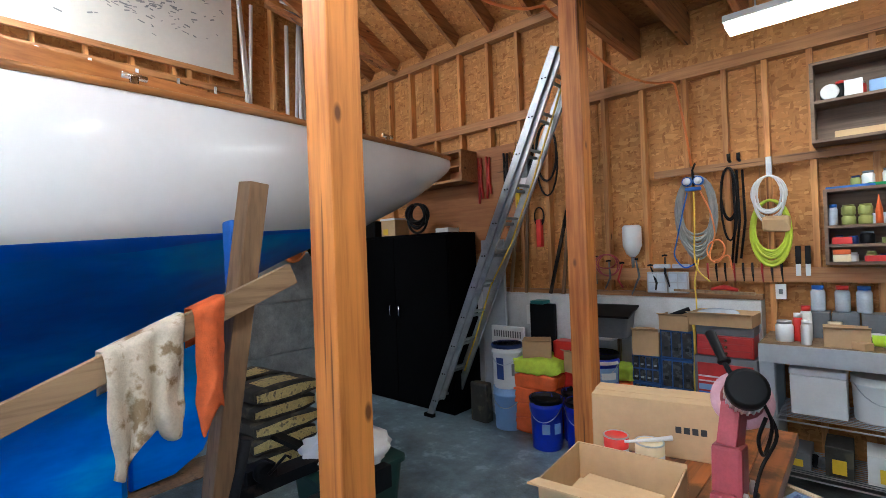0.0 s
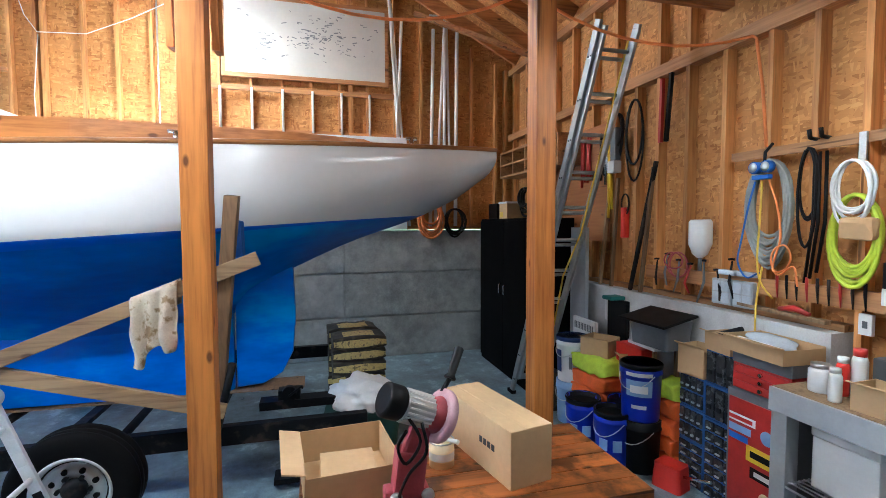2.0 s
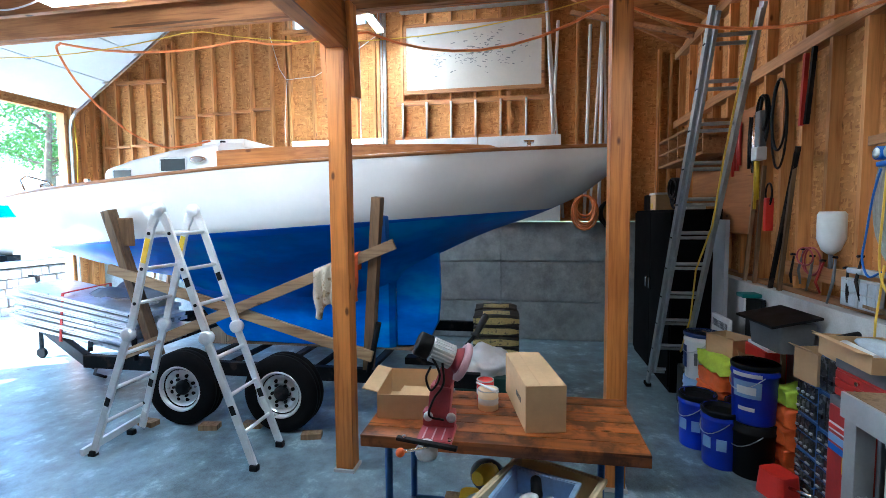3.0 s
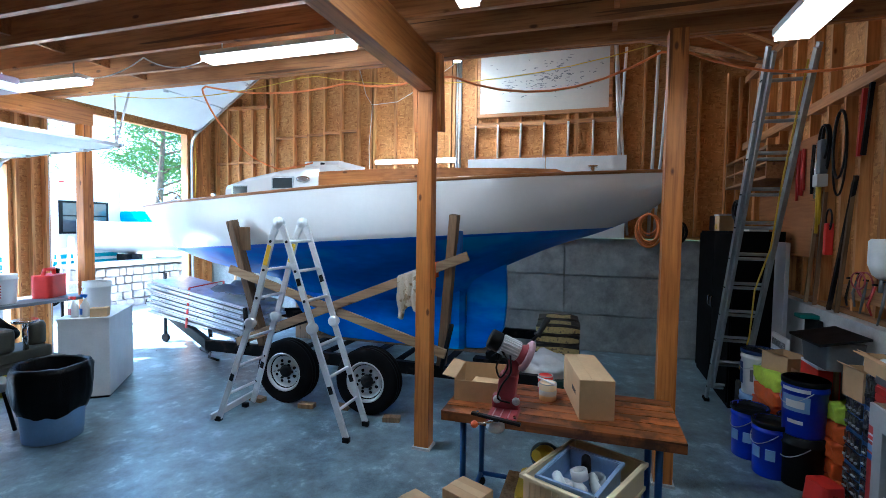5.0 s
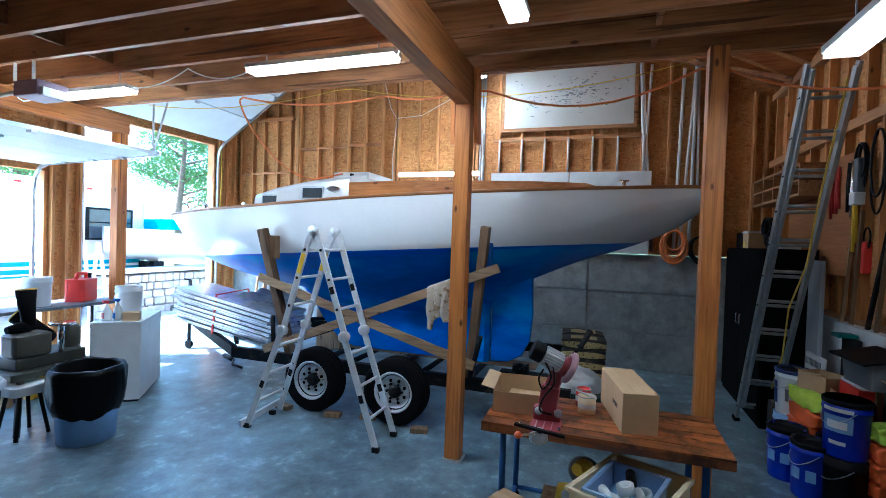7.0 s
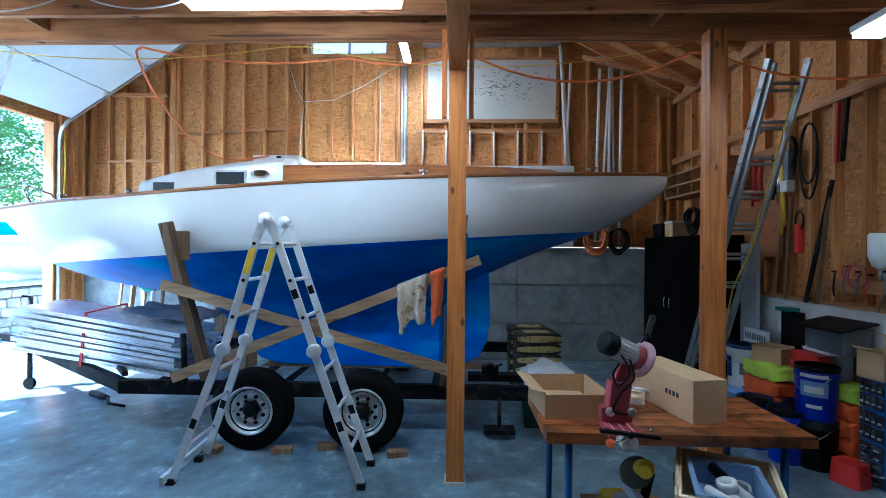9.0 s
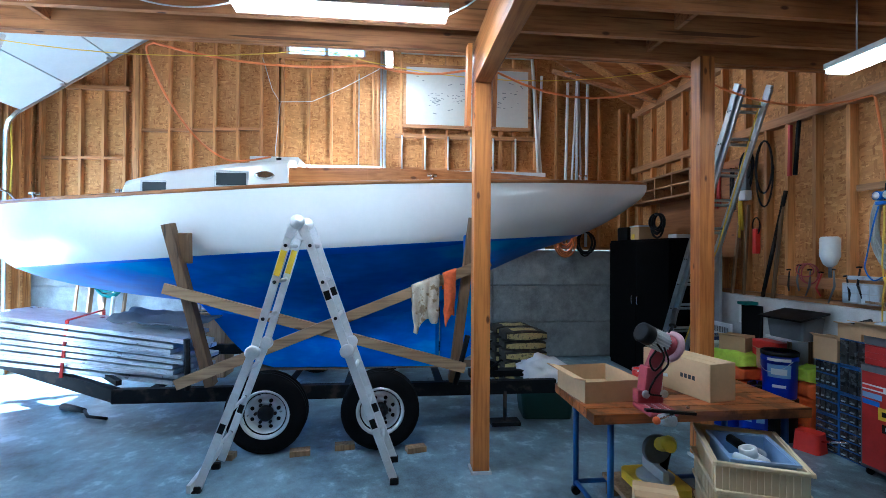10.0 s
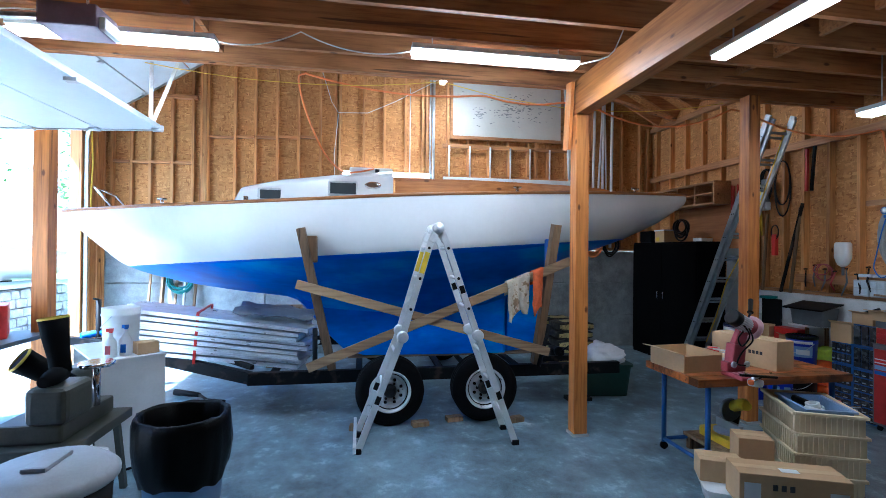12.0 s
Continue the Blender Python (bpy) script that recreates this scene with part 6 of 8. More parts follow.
for i in range(14):
    bm = bmesh.new()
    bmesh.ops.create_icosphere(bm, subdivisions=2, radius=rnd.uniform(0.03, 0.06))
    rough_up(bm, 0.03, 15, i)
    zc = min(v.co.z for v in bm.verts)
    c = tagged(part("scrap_part", bm, rnd.choice([M_STEEL, M_GREYD, M_BLACK, M_GALV])), "dark metal scrap part on the wire shelf", "scrap", "scrap parts")
    c.matrix_basis = pose(rnd.uniform(0.06, 0.3) if i < 7 else rnd.uniform(0.45, 1.5), rnd.uniform(4.42, 4.6), (0.226 if i < 7 else 0.606) - zc)
# on top of the bench
for x, y, r, h, m, l in ((0.08, 4.5, 0.055, 0.15, M_WPLAST, M_GALV), (0.155, 4.55, 0.03, 0.2, M_REDP, M_WPLAST), (0.21, 4.42, 0.03, 0.17, M_WPLAST, M_WPLAST), (0.2, 4.6, 0.035, 0.25, M_WPLAST, M_REDP), (0.36, 4.62, 0.05, 0.14, M_CREAM, M_CREAM)):
    jar(x, y, BZ, r, h, m, l, "tin or bottle standing on the workbench", "bottle", "bench bottles")
carton("open_carton", 0.42, 4.48, BZ, 0.24, 0.18, 0.13, 4, "small open carton of parts on the workbench", M_CARDL, True)
for x, l in ((0.26, M_BLUETOOL), (0.4, M_REDP), (0.52, M_BLUETOOL)):
    jar(x, N - 0.1, BZ + 0.19, 0.045, 0.19, M_CLEAR, l, "clear jar with a coloured lid on grey drawers", "jar", "lidded jars")
for x in (0.18, 0.34, 0.5, 0.66):
    one("grey_drawer_box", M_GREYD, (x, x + 0.15, N - 0.2, N - 0.03, BZ, BZ + 0.19), "grey parts drawer box on the workbench", "drawer box", "drawer boxes", 0.006)
sock = thing("outlet", "white electrical outlet on a stud", "outlet", "", (0.02, N - 0.02, 1.42))
block("plate", M_WPLAST, (-0.01, 0.06, N - 0.03, N - 0.003, 1.36, 1.48), sock, "", 0.004)
block("socket", M_GREYD, (0.012, 0.038, N - 0.032, N - 0.0295, 1.4, 1.44), sock)
drill = thing("cordless_drill", "lime cordless drill lying on the workbench", "drill", "", (0.62, 4.42, BZ))
bm = bmesh.new()
tube(bm, [(0.55, 4.42, BZ + 0.06), (0.72, 4.42, BZ + 0.06), (0.8, 4.42, BZ + 0.06)], [0.035, 0.04, 0.03], 10)
part("body", bm, M_LIMETOOL, drill)
bm = bmesh.new()
tube(bm, [(0.68, 4.42, BZ + 0.05), (0.72, 4.36, BZ + 0.03)], 0.025, 8)
box(bm, 0.68, 0.78, 4.3, 4.38, BZ, BZ + 0.06)
part("grip", bm, M_BLACK, drill)
bm = bmesh.new()
tube(bm, [(0.55, 4.42, BZ + 0.06), (0.49, 4.42, BZ + 0.06)], [0.022, 0.012], 8)
part("chuck", bm, M_STEEL, drill)
for i, x in enumerate((0.52, 0.58, 0.64)):
    bm = bmesh.new()
    lathe(bm, [(0.04, 0), (0.045, 0.07), (0.035, 0.08)], (x, 4.55 + 0.03 * (i % 2), BZ), 14)
    tagged(part("pipe_fitting", bm, M_WPLAST), "white plastic pipe fitting on the workbench", "fitting", "pipe fittings")
rnd = random.Random(40)
for i in range(9):
    x = rnd.uniform(0.8, 1.9)
    one("bench_clutter", rnd.choice([M_GREYD, M_RED, M_YELLOW, M_BLACK, M_STEEL]), (x, x + rnd.uniform(0.05, 0.16), 4.4 + rnd.uniform(0, 0.2), 4.68, BZ, BZ + rnd.uniform(0.05, 0.2)), "tool case or part on the workbench", "tool case", "bench clutter", 0.012)

rnd = random.Random(77)
for i in range(16):
    x, y = rnd.uniform(0.0, 1.5), rnd.uniform(4.36, 4.66)
    bm = bmesh.new()
    if i % 3 == 0:
        lathe(bm, [(0.022, 0), (0.024, 0.01), (0.024, 0.09), (0.012, 0.105), (0.012, 0.13)], (0, 0, 0), 12)
    elif i % 3 == 1:
        tube(bm, [(-0.08, 0, 0.014), (0.02, 0.01, 0.014), (0.09, 0.0, 0.012)], [0.012, 0.014, 0.006], 8)
    else:
        box(bm, -0.05, 0.05, -0.035, 0.035, 0, 0.05)
        soften(bm, 0.006)
    c = tagged(part("bench_item", bm, rnd.choice([M_WPLAST, M_REDP, M_STEEL, M_YELLOW, M_CARD, M_GREYD, M_BLUETOOL])), "small bottle, tool or packet strewn on the workbench", "packet", "bench items")
    c.matrix_basis = pose(x, y, BZ, 0, 0, rnd.uniform(0, 180))

# ---- red tool chest, drawer organisers ----
tc = thing("tool_chest", "red and grey tool chest plastered with stickers", "tool chest", "", (-0.33, 4.62, 0))
TX0, TX1, TY0 = -0.535, -0.1, 4.53
block("cabinet", M_GREYD, (TX0, TX1, TY0 + 0.012, 4.818, 0.06, 0.92), tc, "", 0.008)
front = block("door", M_RED, (TX0 + 0.025, TX1 - 0.025, TY0, TY0 + 0.0115, 0.09, 0.87), tc, "red enamel front", 0.003)
for x0, x1, z0, z1, m in ((0.03, 0.22, 0.72, 0.77, M_WHITE), (0.03, 0.19, 0.655, 0.70, M_PALEBLUE), (0.03, 0.17, 0.60, 0.64, M_BLUETOOL), (0.16, 0.36, 0.50, 0.60, M_YELLOW), (0.19, 0.37, 0.40, 0.47, M_BLACK), (0.03, 0.2, 0.732, 0.757, M_REDP), (0.19, 0.33, 0.53, 0.57, M_BLACK), (0.22, 0.34, 0.42, 0.45, M_WHITE)):
    lift = 0.0035 if (m in (M_REDP, M_BLACK, M_WHITE) and z1 - z0 < 0.045 or z0 == 0.53) else 0.0015
    block("sticker", m, (TX0 + x0, TX0 + x1, TY0 - lift, TY0 - 0.0002, z0, z1), front)
for x, z, m in ((0.3, 0.69, M_PALEBLUE), (0.3, 0.3, M_CREAM)):
    bm = bmesh.new()
    lathe(bm, [(0.045, -0.0015), (0.0445, -0.002), (0.001, -0.002)], (TX0 + x, TY0, z), 20, 0, "y")
    part("sticker", bm, m, front)
block("top_chest", M_RED, (TX0 + 0.02, TX1 - 0.02, TY0 + 0.03, 4.818, 0.925, 1.09), tc, "", 0.006)
for z in (0.935, 0.985, 1.035):
    dr = block("drawer", M_RED, (TX0 + 0.03, TX1 - 0.03, TY0 + 0.02, TY0 + 0.029, z, z + 0.044), tc, "", 0.002)
    bm = bmesh.new()
    lathe(bm, [(0.01, 0), (0.012, -0.015)], (TX0 + 0.23, TY0 + 0.02, z + 0.022), 10, 0, "y")
    part("knob", bm, M_CHROME, dr)
block("lid", M_GREYD, (TX0 + 0.015, TX1 - 0.015, TY0 + 0.025, 4.818, 1.092, 1.17), tc, "dark grey lid", 0.008)
for x in (TX0 + 0.05, TX1 - 0.05):
    for y in (TY0 + 0.05, 4.77):
        bm = bmesh.new()
        lathe(bm, [(0.03, -0.012), (0.03, 0.012)], (x, y, 0.03), 12, 0, "x")
        part("caster", bm, M_BLACK, tc)
carton("tray_carton", -0.33, 4.65, 1.171, 0.44, 0.3, 0.1, -3, "open cardboard tray of clutter on the tool chest", M_CARD, True)
bm = bmesh.new()
tube(bm, [(-0.52, 4.6, 1.22), (-0.2, 4.56, 1.22)], 0.035, 12)
tagged(part("paper_roll", bm, M_WPLAST), "white paper roll in a cardboard tray", "roll")
bm = bmesh.new()
bmesh.ops.create_icosphere(bm, subdivisions=3, radius=0.1)
for v in bm.verts:
    v.co = Vector((v.co.x * 1.7, v.co.y * 0.8, v.co.z * 0.5)) * (1 + 0.3 * noise.noise(v.co * 14))
cb = tagged(part("clear_bag", bm, M_CLEAR, None, "", True), "crumpled clear plastic bag in a tray", "bag")
cb.matrix_basis = pose(-0.36, 4.7, 1.24)


def organiser(x0, x1, z0, z1, cols, rws, big):
    e = thing("drawer_organiser", "blue parts organiser with smoky little drawers", "drawer organiser", "drawer organisers", ((x0 + x1) / 2, 4.7, z0))
    y0 = 4.64
    block("shell", M_DRAWER, (x0, x1, y0 + 0.015, 4.816, z0 + 0.001, z1 - 0.001), e, "", 0.004)
    cw, ch = (x1 - x0 - 0.02) / cols, (z1 - z0 - 0.02) / rws
    for i in range(cols):
        for j in range(rws):
            a, b = x0 + 0.01 + i * cw, z0 + 0.01 + j * ch
            d = block("drawer", M_SMOKE, (a + 0.007, a + cw - 0.007, y0, y0 + 0.0148, b + 0.009, b + ch - 0.009), e)
            block("pull", M_BLACK if not big else M_GREY, (a + cw * 0.3, a + cw * 0.7, y0 - 0.012, y0 - 0.0002, b + ch * 0.3, b + ch * 0.42), d)
    return e


organiser(-1.08, -0.835, 0.60, 0.85, 4, 2, True)
organiser(-1.08, -0.835, 0.345, 0.598, 4, 2, True)
organiser(-1.08, -0.835, 0.0, 0.343, 2, 5, True)
organiser(-0.83, -0.56, 0.84, 1.09, 3, 1, False)
organiser(-0.83, -0.56, 0.585, 0.838, 3, 1, False)
organiser(-0.83, -0.56, 0.0, 0.583, 3, 7, True)
carton("open_carton", -0.96, 4.72, 0.851, 0.22, 0.2, 0.22, 8, "small open carton on the parts organiser", M_CARD, True)
carton("open_carton", -0.70, 4.72, 1.091, 0.24, 0.2, 0.13, -5, "small open carton on the parts organiser", M_CARD, True)
bm = bmesh.new()
tube(bm, [(-0.76, 4.68, 1.2), (-0.60, 4.72, 1.27)], 0.02, 8)
tagged(part("flashlight", bm, M_STEEL), "dark flashlight lying in a carton", "flashlight")
bm = bmesh.new()
tube(bm, [(-0.55 + 0.006 * math.sin(i), 4.62, 1.18 - i * 0.11) for i in range(9)], 0.012, 6)
tagged(part("yellow_hose", bm, M_CORDY), "yellow hose hanging down beside the tool chest", "hose")

# ---- pails and sacks ----
GP = "blue pails"
for x, y in ((-1.72, 4.2), (-1.4, 4.28), (-1.56, 4.52)):
    p = pail("tar_pail", x, y, 0.0, 0.15, 0.46, M_CANBLUE, "blue roof coating pail with a tar-smeared rim", None, True, GP, "pail", True)
    bm = bmesh.new()
    lathe(bm, [(0.152, 0.42), (0.156, 0.455), (0.15, 0.465), (0.14, 0.455), (0.138, 0.40), (0.001, 0.395)], (x, y, 0), 26)
    rough_up(bm, 0.006, 30, x)
    part("tar", bm, M_BLACK, p, "black tar residue")
    for a in (-1.1, -0.35):
        bm = bmesh.new()
        box(bm, -0.035, 0.035, -0.003, 0.003, 0.0, 0.09)
        lb = part("print", bm, M_PALEBLUE, p, "pale printed patch")
        lb.matrix_parent_inverse = p.matrix_basis.inverted()
        lb.matrix_basis = pose(x + 0.147 * math.cos(a), y + 0.147 * math.sin(a), 0.16, 0, 0, math.degrees(a) + 90)
pail("black_pail", -1.29, 4.46, 0.0, 0.16, 0.42, M_BLACK, "black plastic pail under a blue one", None, True, GP, "pail")
sp = pail("coating_pail", -1.29, 4.46, 0.42, 0.16, 0.45, M_CANBLUE, "blue roof coating pail with a printed picture", M_BLACK, True, GP, "pail")
for w, z0, z1, m, off in ((0.2, 0.63, 0.76, M_PALEBLUE, 0.158), (0.13, 0.66, 0.72, M_WPLAST, 0.162), (0.2, 0.79, 0.82, M_WPLAST, 0.158), (0.12, 0.53, 0.56, M_WPLAST, 0.156)):
    bm = bmesh.new()
    n = 8
    g = []
    for i in range(n + 1):
        a = -0.75 - w / 0.16 / 2 + w / 0.16 * i / n
        g.append([bm.verts.new((-1.29 + (off + (z - 0.6) * 0.05) * math.cos(a), 4.46 + (off + (z - 0.6) * 0.05) * math.sin(a), z)) for z in (z0, z1)])
    for a, b in zip(g, g[1:]):
        bm.faces.new((a[0], b[0], b[1], a[1]))
    part("print", bm, m, sp, "printed panel")
pail("bucket", -2.28, 4.42, 0.0, 0.16, 0.42, M_PALEBLUE, "pale blue bucket under a white one", None, True, "buckets")
wb = pail("bucket", -2.28, 4.42, 0.42, 0.16, 0.44, M_WPLAST, "white bucket with a navy lid", M_NAVY, True, "buckets")
for z0, z1, m, a0, a1 in ((0.52, 0.74, M_NAVY, -1.75, -1.25), (0.56, 0.68, M_GREYD, -0.75, -0.55)):
    bm = bmesh.new()
    g = [[bm.verts.new((-2.28 + (0.155 + (z - 0.42) * 0.03) * math.cos(a0 + (a1 - a0) * i / 5), 4.42 + (0.155 + (z - 0.42) * 0.03) * math.sin(a0 + (a1 - a0) * i / 5), z)) for z in (z0, z1)] for i in range(6)]
    for a, b in zip(g, g[1:]):
        bm.faces.new((a[0], b[0], b[1], a[1]))
    part("print", bm, m, wb, "printed panel")
for i, (x, y, rot) in enumerate(((-1.98, 4.55, 5), (-1.165, 4.69, 88))):
    for j in range(5):
        bm = bmesh.new()
        bmesh.ops.create_cube(bm, size=1)
        bmesh.ops.subdivide_edges(bm, edges=bm.edges[:], cuts=7, use_grid_fill=True)
        for v in bm.verts:
            v.co = Vector((v.co.x * (0.5 if i == 0 else 0.22), v.co.y * (0.36 if i == 0 else 0.17), v.co.z * 0.15 * (1 - 0.3 * (abs(v.co.x) * 2) ** 4) + 0.075))
        rough_up(bm, 0.022, 8, j + 3 * i)
        rough_up(bm, 0.012, 21, j + 5 * i)
        hi = j == 4
        c = tagged(part("sack", bm, M_HIVIS if hi else M_ORANGE, None, "", True), "lime plastic sack on top of a pile" if hi else "orange plastic sack in a pile by the wall", "sack", "piled sacks")
        c.matrix_basis = pose(x, y, j * 0.147, 0, 0, rot + (j % 3) * 3)
carton("open_carton", -2.0, 4.55, 0.74, 0.28, 0.24, 0.17, 28, "open carton with a white label on the sacks", M_CARD, True)
carton("open_carton", -1.55, 4.6, 0.62, 0.26, 0.2, 0.2, -20, "open carton beside the sacks", M_CARD, True)
gb = thing("tote_box", "grey plastic tote with its black lid ajar", "tote")
bm = bmesh.new()
rounded(bm, 0.44, 0.26, 0.22, 0.03, 0.0, 0.88)
part("body", bm, M_GREYD, gb)
bm = bmesh.new()
bar(bm, (0, -0.2, 0.2), (0, 0.14, 0.27), 0.5, 0.02)
soften(bm, 0.006)
part("lid", bm, M_BLACK, gb, "black lid")
gb.matrix_basis = pose(-1.28, 4.62, 1.0, 0, 0, 4)
st = thing("stand_shelf", "white board shelf carrying a tote by the wall", "shelf", "", (-1.3, 4.65, 0))
block("board", M_WHITE, (-1.52, -1.19, 4.5, 4.78, 0.975, 0.999), st, "", 0.004)
for x in (-1.5, -1.24):
    block("leg", M_GREYWOOD, (x, x + 0.03, 4.73, 4.76, 0, 0.974), st)
one("red_toolbox", M_REDP, (-1.86, -1.5, 4.62, 4.79, 0.0, 0.9), "red plastic case standing behind the sacks", "case", "", 0.02)
ht = thing("white_heater", "white slotted heater panel standing against the wall", "heater", "", (-2.45, 4.66, 0))
block("body", M_WHITE, (-2.62, -2.2, 4.62, 4.655, 0.0, 1.0), ht, "", 0.012)
for i in range(12):
    block("slot", M_GREYD, (-2.58 + i * 0.03, -2.565 + i * 0.03, 4.617, 4.62, 0.88, 0.95), ht)
mon = thing("monitor", "old dark flat screen leaning by the wall", "monitor", "", (-2.05, 4.74, 0))
block("screen", M_BLACK, (-2.2, -1.9, 4.76, 4.8, 0.0, 1.25), mon, "", 0.01)
block("bezel", M_WPLAST, (-2.24, -2.2, 4.76, 4.8, 1.02, 1.22), mon, "white side bezel")
bm = bmesh.new()
box(bm, -2.3, -2.15, 4.62, 4.78, 1.252, 1.29)
soften(bm, 0.012)
tagged(part("teal_dustpan", bm, M_TEAL), "teal dustpan lying on the screen", "dustpan").matrix_basis = Matrix.Translation((0.18, 0.02, 0.0))
rc = thing("red_jack_stand", "red steel jack with a lever on the floor", "jack")
bm = bmesh.new()
rounded(bm, 0.2, 0.16, 0.18, 0.03, 0.0, 1.15)
part("body", bm, M_REDP, rc)
bm = bmesh.new()
tube(bm, [(0.05, 0, 0.1), (0.33, -0.08, 0.2)], 0.011, 7)
part("lever", bm, M_CHROME, rc)
rc.matrix_basis = pose(-0.98, 4.5, 0, 0, 0, 20)
sb = bmesh.new()
box(sb, -2.72, -2.5, 4.32, 4.44, 0.0, 0.42)
rough_up(sb, 0.02, 10)
soften(sb, 0.03)
sand = tagged(part("sand_bag", sb, M_CEMENT), "upright printed bag beside the buckets", "bag")

# ---- timber table and what stands on it ----
TZ = 0.83
table = thing("work_table", "oiled plank work table on blue steel legs with casters", "table", "", (-0.1, 2.6, 0))
for i in range(6):
    x0 = -0.48 + i * 0.121
    block("plank", M_TABLE, (x0 + 0.0015, x0 + 0.1195, 1.84, 3.34, TZ - 0.065, TZ), table, "", 0.003)
for x in (-0.4, 0.18):
    for y in (1.98, 3.2):
        bm = bmesh.new()
        tube(bm, [(x, y, 0.07), (x, y, TZ - 0.066)], 0.022, 8)
        part("leg", bm, M_DRAWER, table, "blue steel leg")
        bm = bmesh.new()
        lathe(bm, [(0.035, -0.014), (0.035, 0.014)], (x, y, 0.035), 14, 0, "x")
        part("caster", bm, M_BLACK, table)
for y in (1.98, 3.2):
    bm = bmesh.new()
    tube(bm, [(-0.4, y, 0.1), (0.18, y, 0.1)], 0.018, 8)
    part("stretcher", bm, M_DRAWER, table)
bm = bmesh.new()
tube(bm, [(-0.4, 1.98, 0.1), (-0.4, 3.2, 0.1)], 0.018, 8)
part("stretcher", bm, M_DRAWER, table)
lc = carton("long_carton", -0.24, 2.77, TZ, 0.64, 0.225, 0.262, 12, "long sealed shipping carton on the work table", M_CARDL)
for i in range(4):
    bm = bmesh.new()
    box(bm, 0.06 + i * 0.035, 0.085 + i * 0.035, -0.1136, -0.1126, 0.12, 0.15)
    mk = part("print", bm, M_INK, lc, "black printed handling marks")
    mk.matrix_parent_inverse = Matrix.Identity(4)
tr = carton("carton_tray", -0.2, 2.05, TZ, 0.43, 0.4, 0.16, 5, "open cardboard tray on the work table", M_CARDL, True)
one("card_insert", M_CARDL, (-0.36, -0.06, 1.93, 2.18, TZ + 0.007, TZ + 0.06), "flat cardboard insert lying in the tray", "insert", "", 0.003)
for x, y, r, h, m, l in ((-0.36, 2.47, 0.055, 0.13, M_REDP, M_GALV), (-0.22, 2.5, 0.062, 0.12, M_CREAM, M_GALV)):
    e = thing("paint_can", "used paint can with a metal rim on the table", "paint can", "paint cans", (x, y, TZ))
    bm = bmesh.new()
    lathe(bm, [(r, 0), (r, h), (r * 0.9, h), (r * 0.86, h * 0.96), (0.002, h * 0.95)], (x, y, TZ), 22)
    part("body", bm, m, e)
    bm = bmesh.new()
    lathe(bm, [(r * 1.02, h * 0.96), (r * 1.03, h), (r * 1.0, h * 1.02), (r * 0.9, h * 1.0)], (x, y, TZ), 22, 0, "z", False)
    part("rim", bm, l, e)
    bm = bmesh.new()
    lathe(bm, [(r * 1.01, h * 0.3), (r * 1.012, h * 0.6)], (x, y, TZ), 22, 0, "z", False)
    part("label", bm, M_WPLAST, e)
bm = bmesh.new()
tube(bm, [(-0.3, 2.42, TZ + 0.127), (-0.22, 2.5, TZ + 0.127), (-0.14, 2.56, TZ + 0.135)], [0.006, 0.008, 0.012], 7)
tagged(part("old_brush", bm, M_WPLAST), "old white brush lying across a paint can", "brush")

# bench grinder for saw chains
gr = thing("chain_grinder", "faded red chain grinder with a motor and pink guard", "grinder", "", (0.2, 2.26, TZ))
bm = bmesh.new()
box(bm, 0.1, 0.33, 2.165, 2.355, TZ, TZ + 0.035)
box(bm, 0.09, 0.17, 2.17, 2.35, TZ + 0.035, TZ + 0.12)
soften(bm, 0.014, 2)
part("base", bm, M_PINK, gr)
for y in (2.2, 2.25, 2.3):
    block("rib", M_GUARD, (0.19, 0.32, y, y + 0.006, TZ + 0.036, TZ + 0.042), gr, "worn raised rib")
bm = bmesh.new()
bar(bm, (0.14, 2.26, TZ + 0.1), (0.14, 2.28, TZ + 0.27), 0.12, 0.10)
bar(bm, (0.14, 2.28, TZ + 0.25), (0.15, 2.34, TZ + 0.40), 0.07, 0.09)
soften(bm, 0.014, 2)
part("arm", bm, M_PINK, gr)
for y in (2.2, 2.325):
    bm = bmesh.new()
    lathe(bm, [(0.026, 0.0), (0.026, 0.012), (0.012, 0.018)], (0.19, y + 0.01, TZ + 0.105), 14, 0, "x")
    part("bolt", bm, M_GALV, gr)
ax0, ax1 = Vector((0.22, 2.17, TZ + 0.51)), Vector((0.16, 2.41, TZ + 0.395))
dv = (ax1 - ax0)
s = dv.normalized().orthogonal().normalized()
t = dv.normalized().cross(s)
for nm, a, b, r, m in (("motor_cap", -0.05, 0.24, 0.066, M_BLACK), ("motor", 0.24, 0.72, 0.06, M_GALV), ("wheel_guard", 0.86, 1.0, 0.105, M_GUARD)):
    bm = bmesh.new()
    tube(bm, [ax0 + dv * a, ax0 + dv * (a + 0.03), ax0 + dv * (b - 0.03), ax0 + dv * b], [r * 0.82, r, r, r * 0.9], 26)
    pt = part(nm, bm, m, gr)
    if nm == "motor":
        for k in range(20):
            q = 2 * math.pi * k / 20
            o = (s * math.cos(q) + t * math.sin(q)) * 0.062
            bm = bmesh.new()
            bar(bm, ax0 + dv * 0.27 + o, ax0 + dv * 0.70 + o, 0.006, 0.007)
            part("fin", bm, M_WHITE, pt, "pale cooling fin")
    if nm == "wheel_guard":
        bm = bmesh.new()
        tube(bm, [ax1 - dv * 0.01, ax1 + dv * 0.06], [0.03, 0.022], 14)
        part("hub_nut", bm, M_GALV, pt)
bm = bmesh.new()
